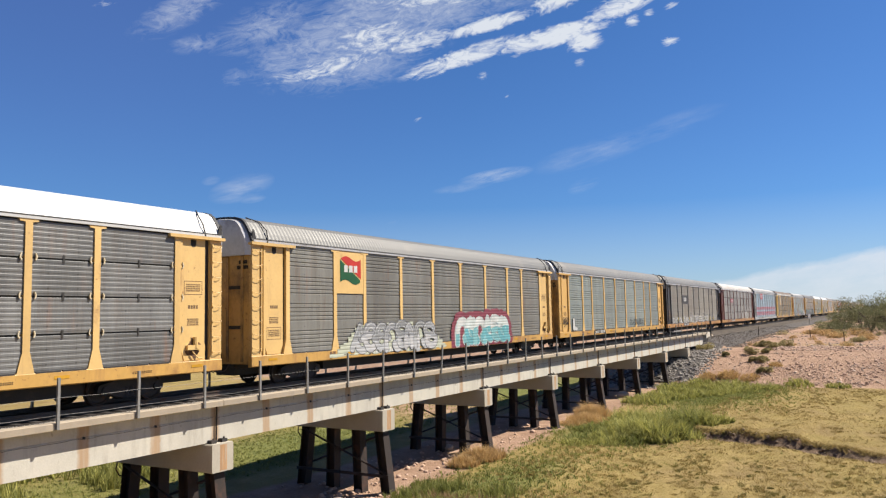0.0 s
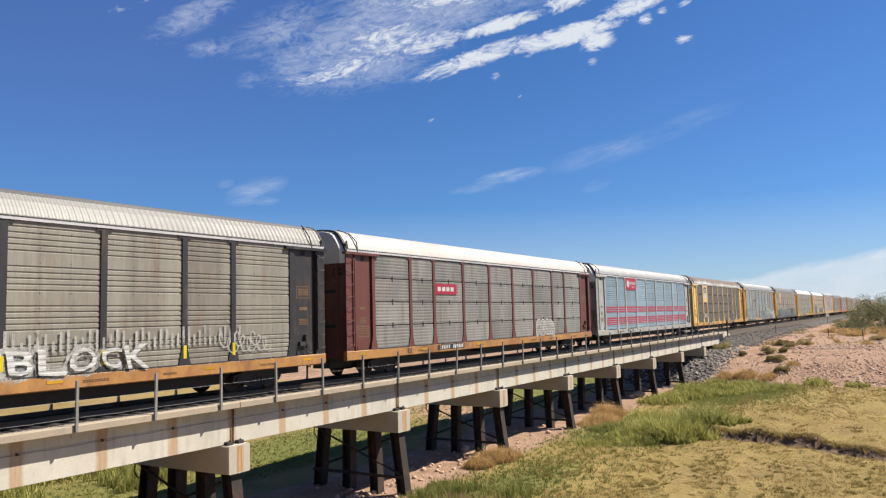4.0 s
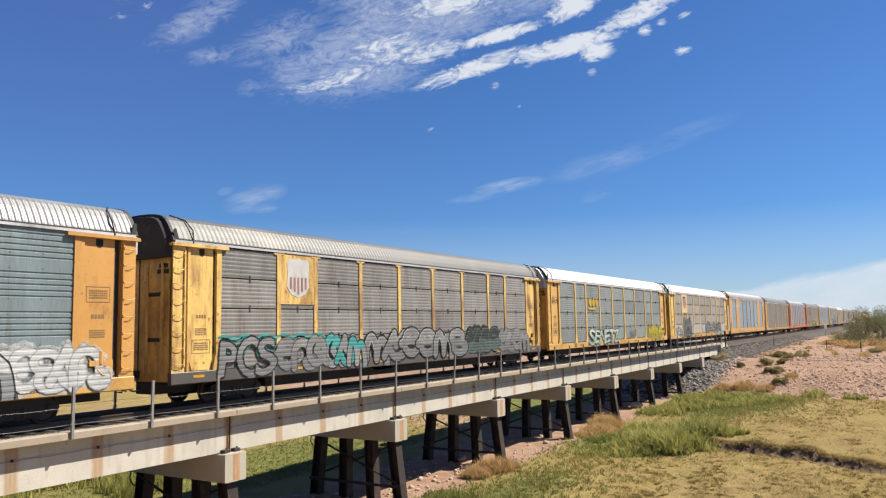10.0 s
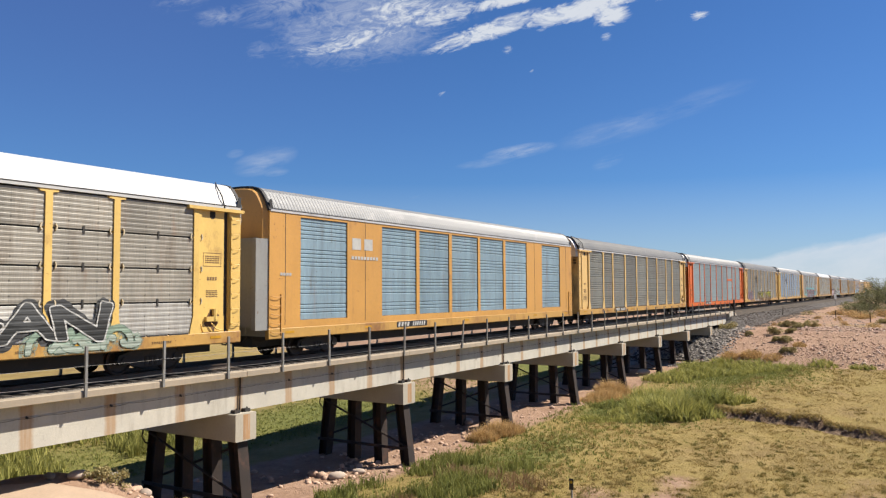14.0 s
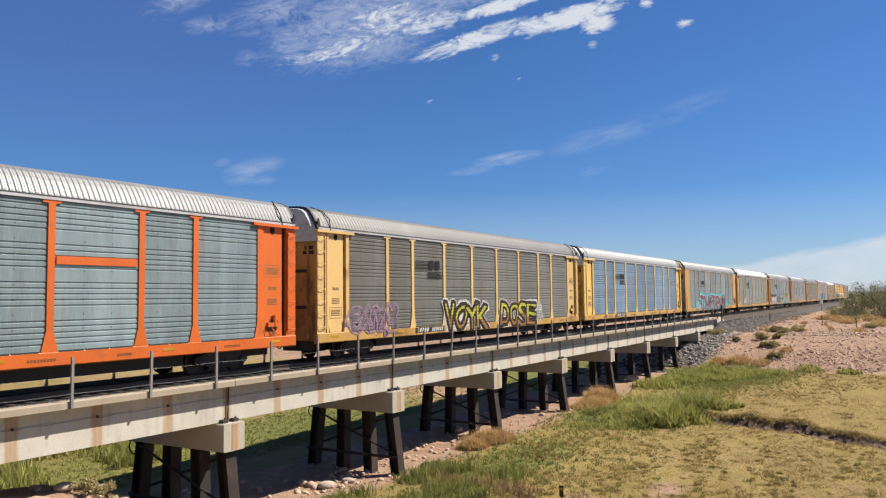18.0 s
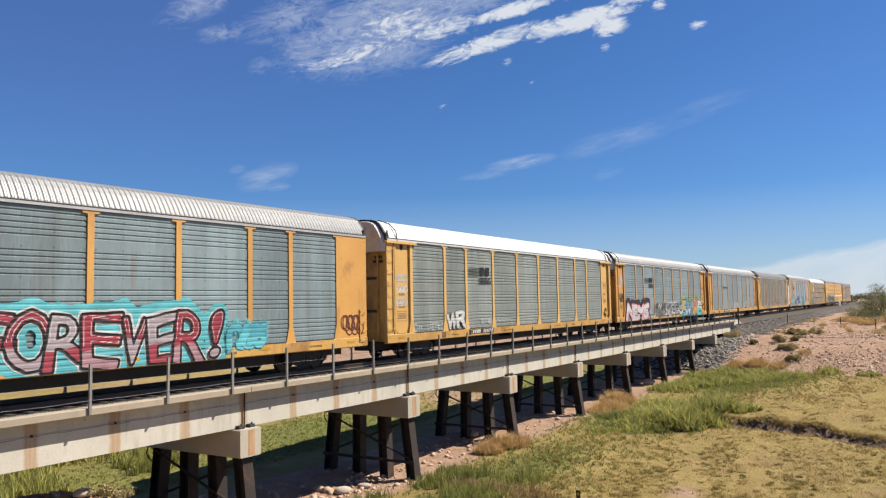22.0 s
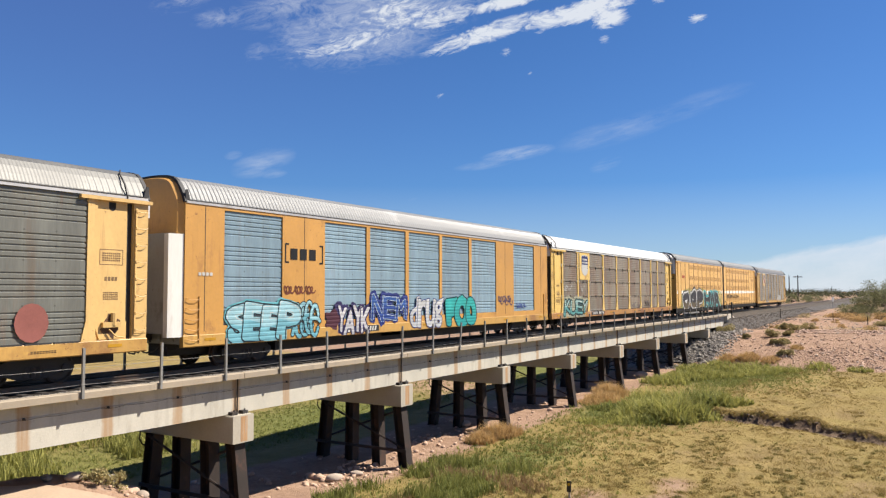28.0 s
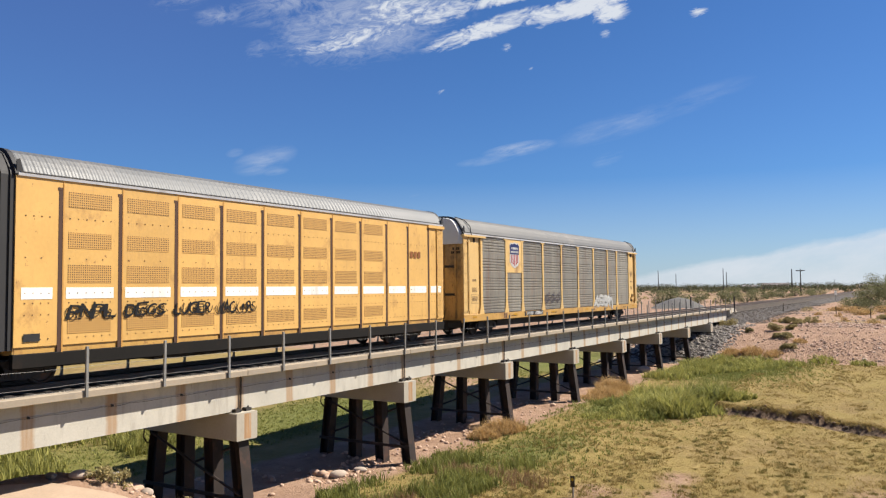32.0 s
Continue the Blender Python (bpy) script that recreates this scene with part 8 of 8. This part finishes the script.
def build_bushes():
    k = 0
    for x, y, rad, h in ((83.9, -8.1, 0.85, 1.05), (91.0, -9.2, 0.75, 0.9), (95.4, -10.1, 0.95, 1.05), (84.7, -9.5, 0.65, 0.8), (80.1, -8.8, 0.5, 0.55), (80.0, -9.8, 0.7, 0.7), (76.1, -10.4, 0.75, 0.7), (82.3, -6.0, 0.4, 0.7), (92.0, -8.2, 0.7, 0.8), (104.2, -17.3, 0.95, 0.7), (115.7, -14.5, 1.1, 0.8), (87.5, -2.9, 1.1, 1.1)):
        k += 1
        bush("creosote_bush", x, y, rad, h, G_BUSH, "round olive desert shrub on the rocky bank", "shrub", "shrubs on the bank", 200 + k, 230, 0.06)
    for k, (x, y, h, s) in enumerate(((131, -18.0, 6.0, 4.6), (134, -15.6, 4.0, 3.4), (137, -17.0, 4.6, 3.4), (128, -20.2, 5.4, 4.2), (143, -19, 5.5, 4.0), (150, -14.5, 4.2, 3.0), (124, -21, 5.0, 3.5))):
        tree(x, y, h, s, 300 + k, "spreading grey-green mesquite tree beside the line")
    for k, (x, y, rad, h) in enumerate(((126, -13.6, 2.6, 1.9), (124, -16.0, 2.2, 1.6), (132, -12.4, 2.4, 1.8), (139, -11.6, 2.2, 1.9), (119, -17.0, 2.0, 1.2), (113, -14.6, 1.6, 0.7), (117, -13.2, 1.8, 0.8), (146, -11, 2.4, 2.0), (108, -17.6, 1.6, 0.9), (122, -11.0, 1.5, 0.8))):
        bush("saltbush", x, y, rad, h, G_TREE if h > 1.4 else G_STRAW, "low tangled desert shrub under the trees" if h > 1.4 else "pale dry low scrub on sandy soil", "shrub", "scrub beside the line", 400 + k, 90, 0.10)
    for k, (x, y) in enumerate(((13.0, -1.75), (13.5, -1.9), (16.0, -1.7))):
        bush("green_weed", x, y, 0.42, 0.6, G_BUSH, "leafy grey-green weed among the boulders", "weed", "weeds among the boulders", 450 + k, 60, 0.045)
    q = random.Random(77)
    for k in range(18):
        x, y = q.uniform(93, 126), q.uniform(-25, -6.5)
        bush("dry_tussock", x, y, q.uniform(0.5, 1.0), q.uniform(0.35, 0.7), G_STRAW if k % 3 else G_BUSH, "low dry tussock on the sandy plain", "shrub", "tussocks on the plain", 600 + k, 45, 0.06)
    # scrub on the other side of the line
    for k, (x, y, rad, h) in enumerate(((150, 22, 3.5, 4.2), (158, 18, 3.2, 3.6), (146, 27, 3.2, 3.8), (165, 24, 3.5, 4.0), (172, 15, 3.0, 3.0), (185, 13, 3.2, 3.4), (196, 19, 3.6, 4.2), (206, 14, 3.4, 3.6), (140, 33, 2.6, 3.0), (176, 30, 3.6, 4.0), (215, 22, 3.4, 4.6), (232, 16, 2.8, 3.0), (262, 19, 3.0, 3.2), (280, 15, 3.4, 3.4), (300, 22, 3.0, 3.0), (225, 32, 3.2, 3.6), (330, 12, 3, 3), (246, 13, 2.4, 2.0), (290, 11, 2.6, 2.0), (350, 18, 4, 3))):
        bush("desert_scrub", x, y, rad, h, G_TREE, "olive green desert scrub beyond the line", "shrub", "scrub beyond the line", 500 + k, 110, 0.16)
    # woods at the horizon
    r = np.random.RandomState(9)
    cs, rs = [], []
    for k in range(900):
        d = r.uniform(450, 1500)
        a = radians(r.uniform(-8, 40) if k % 4 else r.uniform(40, 75))
        hh = r.uniform(2, 6.5) * (0.6 + d / 1500)
        cs.append((d * math.cos(a), -20 + d * math.sin(a), -1.5 + hh * 0.45))
        rs.append((hh * r.uniform(0.8, 2.6), hh * r.uniform(0.8, 2.6), hh * 0.6))
    v, f = leaf_cloud(cs, rs, 170, 0.55, 10)
    tagged(new("far_woods", numpy_mesh("far_woods", v, f, G_FAR)), "low dark tree line along the horizon", "trees", kind="stuff")
    cs, rs = [], []
    for k in range(500):
        d = r.uniform(150, 600)
        a = radians(r.uniform(-6, 60))
        x, y = d * math.cos(a), -20 + d * math.sin(a)
        if abs(y) < 9 or (x < 130 and y < 60):
            continue
        hh = r.uniform(0.5, 1.7)
        cs.append((x, y, -1.5 + hh * 0.3))
        rs.append((hh * 1.2, hh * 1.2, hh * 0.6))
    v, f = leaf_cloud(cs, rs, 60, 0.22, 11)
    tagged(new("far_scrub", numpy_mesh("far_scrub", v, f, G_BUSH)), "scattered low scrub on the desert plain", "scrub", kind="stuff")


build_bushes()


def stone_geo(seed, flat=0.7):
    """A broken stone of about one metre across."""
    r = random.Random(seed)
    bm = bmesh.new()
    bmesh.ops.create_icosphere(bm, subdivisions=1, radius=0.5)
    dirs = [Vector((r.gauss(0, 1), r.gauss(0, 1), r.gauss(0, 1))).normalized() for _ in range(7)]
    cuts = [r.uniform(0.26, 0.46) for _ in dirs]
    for v in bm.verts:
        for d, c in zip(dirs, cuts):
            over = v.co.dot(d) - c
            if over > 0:
                v.co -= d * over
        v.co.z *= flat
    g = Geo()
    g.v = [tuple(v.co) for v in bm.verts]
    g.f = [tuple(v.index for v in f.verts) for f in bm.faces]
    bm.free()
    return g


STONES = [stone_geo(s, 0.55 + 0.06 * (s % 5)) for s in range(10)]


def stone_heap(name, places, sizes, material, label, seed):
    """Many small stones as one object."""
    r = np.random.RandomState(seed)
    geo = [(np.array(g.v), np.array(g.f)) for g in STONES]
    vs, fs, o = [], [], 0
    for (x, y), s in zip(places, sizes):
        v, f = geo[r.randint(len(geo))]
        a, b = r.uniform(0, 6.28), r.normal(0, 0.35)
        ca, sa, cb, sb = math.cos(a), math.sin(a), math.cos(b), math.sin(b)
        q = v * s
        q = np.stack([q[:, 0], q[:, 1] * cb - q[:, 2] * sb, q[:, 1] * sb + q[:, 2] * cb], 1)
        q = np.stack([q[:, 0] * ca - q[:, 1] * sa, q[:, 0] * sa + q[:, 1] * ca, q[:, 2]], 1)
        q = q + [x, y, float(ground_z(x, y)) + s * 0.09]
        vs.append(q)
        fs.append(f + o)
        o += len(v)
    tagged(new(name, numpy_mesh(name, np.concatenate(vs), np.concatenate(fs), material)), label, "stones", kind="stuff")


def stone_parts(name, parent, places, sizes, material, seed):
    r = random.Random(seed)
    mes = [g.mesh("stone", material) for g in STONES]
    for (x, y), s in zip(places, sizes):
        ob = new(name, mes[r.randrange(10)])
        ob.parent = parent
        ob.matrix_basis = Matrix.LocRotScale((x, y, float(ground_z(x, y)) + s * 0.12), Euler((r.gauss(0, 0.3), r.gauss(0, 0.3), r.uniform(0, 6.28))), (s, s * r.uniform(0.7, 1), s * r.uniform(0.7, 1)))


def build_stones():
    r = np.random.RandomState(15)

    def spots(n, box, keep=None):
        p = np.stack([r.uniform(box[0], box[1], n), r.uniform(box[2], box[3], n)], 1)
        return p if keep is None else p[r.uniform(0, 1, n) < keep(p[:, 0], p[:, 1])]
    rip = tagged(new("riprap"), "heap of broken grey stone below the far abutment", "riprap", kind="structure")
    p = spots(280, (71.5, 89.5, -4.6, 2.0), lambda x, y: 1.0 + 0 * x)
    stone_parts("stone", rip, p, r.uniform(0.25, 0.58, len(p)), STONE_GREY, 1)
    p = spots(2200, (70.5, 90, -5.4, 6))
    stone_heap("riprap_rubble", p, r.uniform(0.12, 0.36, len(p)), STONE_GREY, "small broken grey stone between the riprap", 2)
    bank = tagged(new("stone_bank"), "rocky pinkish bank face with loose broken stone", "rocky bank", kind="structure")
    face = lambda x, y: ramp01(x, 73, 76) * (1 - ramp01(x, 91, 99)) * (0.2 + 0.8 * ramp01(weight_noise(x, y, 0.5, 51), 0.3, 0.7)) * (0.25 + 0.75 * ramp01(-y, 7.5, 11.5))
    p = spots(420, (73, 98, -24, -6.0), face)[:260]
    stone_parts("stone", bank, p, r.uniform(0.2, 0.45, len(p)), STONE_PINK, 3)
    p = spots(12500, (72.5, 100, -26, -5.0), face)
    stone_heap("bank_rubble", p, r.gamma(3.0, 0.037, len(p)) + 0.04, STONE_PINK, "loose pinkish broken stone on the bank", 4)
    p = spots(600, (72.5, 112, -26, -4.5), face)
    stone_heap("pale_rubble", p, r.gamma(3.0, 0.05, len(p)) + 0.06, STONE_PALE, "loose pale stone chips on the bank", 5)
    p = spots(6500, (91.5, 165, -6.0, -2.3), lambda x, y: 1.0 / (1 + 0.03 * (x - 91)))
    stone_heap("shoulder_ballast", p, r.uniform(0.07, 0.19, len(p)), BALLAST_STONE, "coarse dark ballast on the shoulder of the line", 7)
    p = spots(1500, (94, 135, -28, -5.5), lambda x, y: 0.25 + 0.75 * ramp01(weight_noise(x, y, 0.35, 53), 0.45, 0.75))
    stone_heap("plain_stones", p, r.gamma(3.0, 0.04, len(p)) + 0.06, STONE_PALE, "scattered pale stones on the sandy plain", 8)
    yy = r.uniform(-21, -9.8, 170)
    p = np.stack([ditch_x(yy) + r.normal(-0.1, 0.28, 170), yy], 1)
    stone_heap("ditch_clods", p, r.gamma(3.0, 0.035, len(p)) + 0.04, CLOD, "dark earth clods fallen from the cut bank", 9)
    # stones in the channel
    p = np.concatenate([spots(70, (22.5, 27, -2.4, 0.5)), spots(60, (31, 37, -1.8, 0.8)), spots(40, (38, 46, -2.2, 0.8)), spots(90, (20, 46, -2.0, 3.0)), spots(60, (13.0, 17.5, -2.6, -0.2)), spots(50, (22, 30, -1.4, 0.2))])
    stone_heap("channel_stones", p, r.gamma(3.0, 0.045, len(p)) + 0.06, STONE_PINK, "pale rounded stones in the dry channel", 6)
    for k, (x, y, s, m, nm) in enumerate(((14.6, -0.8, 0.7, STONE_PINK, "pink"), (14.6, -1.5, 0.45, STONE_PALE, "pale"), (13.65, -1.4, 0.6, STONE_GREY, "grey"), (13.25, -1.3, 0.4, STONE_GREY, "grey"), (12.6, -1.3, 0.5, STONE_PALE, "pale"), (12.0, -1.0, 0.35, STONE_GREY, "grey"), (15.6, -1.5, 0.4, STONE_PALE, "pale"), (16.2, -2.2, 0.35, STONE_PALE, "pale"), (23.8, -1.0, 0.6, STONE_PALE, "pale"), (24.8, -1.3, 0.5, STONE_PALE, "pale"), (36.4, 0.3, 0.7, STONE_PALE, "pale"), (63.0, -1.1, 1.2, STONE_PALE, "pale"))):
        b = Geo()
        bm = bmesh.new()
        bmesh.ops.create_icosphere(bm, subdivisions=3, radius=0.5)
        q = random.Random(60 + k)
        sx, sy, sz = q.uniform(0.9, 1.25), q.uniform(0.7, 0.9), q.uniform(0.45, 0.6)
        for v in bm.verts:
            n = noise.noise(v.co * 2.2 + Vector((k * 3.1, 0, 0))) * 0.12
            v.co = Vector((v.co.x * sx, v.co.y * sy, v.co.z * sz)) * (1 + n) * s
        b.v, b.f = [tuple(v.co) for v in bm.verts], [tuple(v.index for v in f.verts) for f in bm.faces]
        bm.free()
        ob = tagged(new("boulder", b.mesh("boulder", m, True)), "rounded %s boulder on the channel bed" % nm, "boulder")
        ob.location, ob.rotation_euler = (x, y, float(ground_z(x, y)) + 0.16 * s), (0, 0, q.uniform(0, 3))
    # loose ballast spilling towards the curb
    n = 7000
    p = np.stack([r.uniform(8, 92, n), -1.99 + np.abs(r.normal(0, 0.20, n))], 1)
    geo = [(np.array(g.v), np.array(g.f)) for g in STONES]
    vs, fs, o = [], [], 0
    for x, y in p:
        v, f = geo[r.randint(10)]
        s = r.uniform(0.022, 0.055)
        vs.append(v * s + [x, y, -0.365 - np.maximum(y + 1.9, 0) * 0.12 + s * 0.25])
        fs.append(f + o)
        o += len(v)
    tagged(new("loose_ballast", numpy_mesh("loose_ballast", np.concatenate(vs), np.concatenate(fs), mat("pale_ballast", (0.20, 0.182, 0.165), 0.9, 0.0, 0.4, 3.0, 0.3, 20))), "loose pale ballast stones along the curb", "stones", kind="stuff")


build_stones()


# sandy ledge, puddle and small posts
def build_small():
    sand = mat("sand", (0.30, 0.22, 0.155), 0.95, 0.0, 0.15, 1.2, 0.4, 18)
    g = Geo()
    rows = []
    for k in range(30):
        x = 7.5 + 0.24 * k
        edge = -1.05 - 0.74 * (x - 11.25) + 0.12 * math.sin(x * 2.3)
        rows.append([(x, edge - w, float(ground_z(x, edge - w)) + h) for w, h in ((0.0, -0.05), (0.10, 0.07), (0.5, 0.09), (1.5, 0.08), (2.6, 0.05), (3.3, -0.06))])
    g.loft(rows, False)
    tagged(new("sand_ledge", g.mesh("sand_ledge", sand, True)), "pale smooth sandy ledge beside the channel", "sand bank", kind="structure")
    m = tagged(new("marker_post"), "short black and yellow marker post in the meadow", "marker post")
    m.location = (25.0, -10.35, float(ground_z(25.0, -10.35)))
    part("stake", Geo().box(-0.025, 0.025, -0.025, 0.025, -0.2, 0.62, 0.005), GALV, m)
    part("plate", Geo().box(-0.045, -0.025, -0.075, 0.075, 0.36, 0.74, 0.01), BLACKP, m, "black plate")
    part("reflector", Geo().tube((-0.052, 0, 0.62), (-0.045, 0, 0.62), 0.05, 12), ink((0.75, 0.5, 0.03)), m, "yellow round reflector")

    s = tagged(new("line_sign"), "white line-side sign board on a post", "sign")
    s.location, s.rotation_euler = (196, -4.4, float(ground_z(196, -4.4))), (0, 0, 1.05)
    part("post", Geo().tube((0, 0, -0.2), (0, 0, 2.4), 0.06, 8), GALV, s)
    part("board", Geo().box(-0.05, -0.02, -0.4, 0.4, 1.5, 2.5, 0.02), R_WHITE, s, "white board")
    for k, (x, y, h) in enumerate(((120, -3.9, 1.3), (104.2, -15.7, 1.2), (97, -20.5, 1.2), (112, -11.4, 1.2))):
        f = tagged(new("fence_post"), "dark rusty steel fence post on the bank", "fence post", "fence posts on the bank")
        f.location = (x, y, float(ground_z(x, y)))
        f.rotation_euler = (0.04 * (-1) ** k, 0.03, 0)
        part("stake", Geo().prism_z([(-0.04, -0.04), (0.04, -0.04), (0.04, 0.0), (0.008, 0.0), (0.008, 0.05), (-0.008, 0.05), (-0.008, 0.0), (-0.04, 0.0)], -0.3, h), STEEL_DARK, f)

    def pole(x, y, h, arms, lean=0.0):
        z = float(ground_z(x, y))
        p = tagged(new("utility_pole"), "tall dark wooden utility pole on the plain", "utility pole", "utility poles on the plain")
        p.location, p.rotation_euler = (x, y, z - 0.5), (0, 0, 0.4)
        part("shaft", Geo().tube((0, 0, 0), (lean, 0, h + 0.5), 0.24, 8, 0.16), TIE, p)
        if arms:
            part("crossarm", Geo().box(-0.08, 0.08, -1.5, 1.5, h - 0.2, h + 0.05, 0.02), TIE, p)
            for a in (-1.35, -0.7, 0.7, 1.35):
                part("insulator", Geo().tube((0, a, h + 0.05), (0, a, h + 0.3), 0.06, 6), GALV, p)
    pole(300, 18.1, 9.4, False, -0.25)
    pole(300, 15.2, 9.3, True)
    pole(420, 100.8, 12.6, False)
    pole(420, 91.2, 10.6, False)
    pole(420, 66.6, 13.2, False)
    pole(420, 65.0, 11.0, False)
    pole(800, 46.3, 9.0, False)
    pole(900, 8.2, 10.0, False)
    # gravel mound beyond the bridge end
    g = Geo()
    rings = []
    for k in range(7):
        u = k / 6
        rings.append([(141 + (9.0 * (1 - u) ** 0.8) * math.cos(a) * (1 + 0.1 * math.sin(3 * a + k)), 16.5 + 4.6 * (1 - u) ** 0.8 * math.sin(a), -1.7 + 2.0 * u * (1.25 - 0.25 * u)) for a in [2 * math.pi * i / 26 for i in range(26)]])
    g.loft(rings)
    tagged(new("gravel_mound", g.mesh("gravel_mound", mat("mound_gravel", (0.085, 0.08, 0.074), 0.95, 0.0, 0.3, 1.5, 1.0, 6), True)), "grey gravel mound beside the line", "gravel mound")
    # low farm buildings near the horizon
    for x, y, w, h, col in ((900, 112, 26, 7, (0.30, 0.27, 0.25)), (880, 135, 14, 5, (0.5, 0.47, 0.42)), (1000, 30, 16, 5, (0.55, 0.52, 0.48))):
        b = tagged(new("farm_building"), "low farm building far off on the plain", "building", "farm buildings on the plain")
        b.location = (x, y, -1.6)
        wall_mat = mat("far_wall_%d" % x, col, 0.9)
        part("wall", Geo().box(-5, 5, -w / 2, w / 2, 0, h * 0.7), wall_mat, b)
        part("roof", Geo().prism_y([(-5.6, h * 0.7), (5.6, h * 0.7), (0, h)], -w / 2 - 0.5, w / 2 + 0.5), mat("far_roof", (0.16, 0.14, 0.14), 0.8), b)
        for k in range(3):
            part("window", Geo().box(-5.08, -5.0, -w / 2 + w * (k + 0.5) / 3 - 0.8, -w / 2 + w * (k + 0.5) / 3 + 0.8, 1.2, 2.6), UNDER, b)


build_small()


def motions():
    for car, off in zip(CARS, CAR_AT):
        walk(car, [(t, pose(line_place(t) + off, 0, 0)) for t in (0, 4, 8, 12, 16, 20, 24, 28, 32)])


motions()
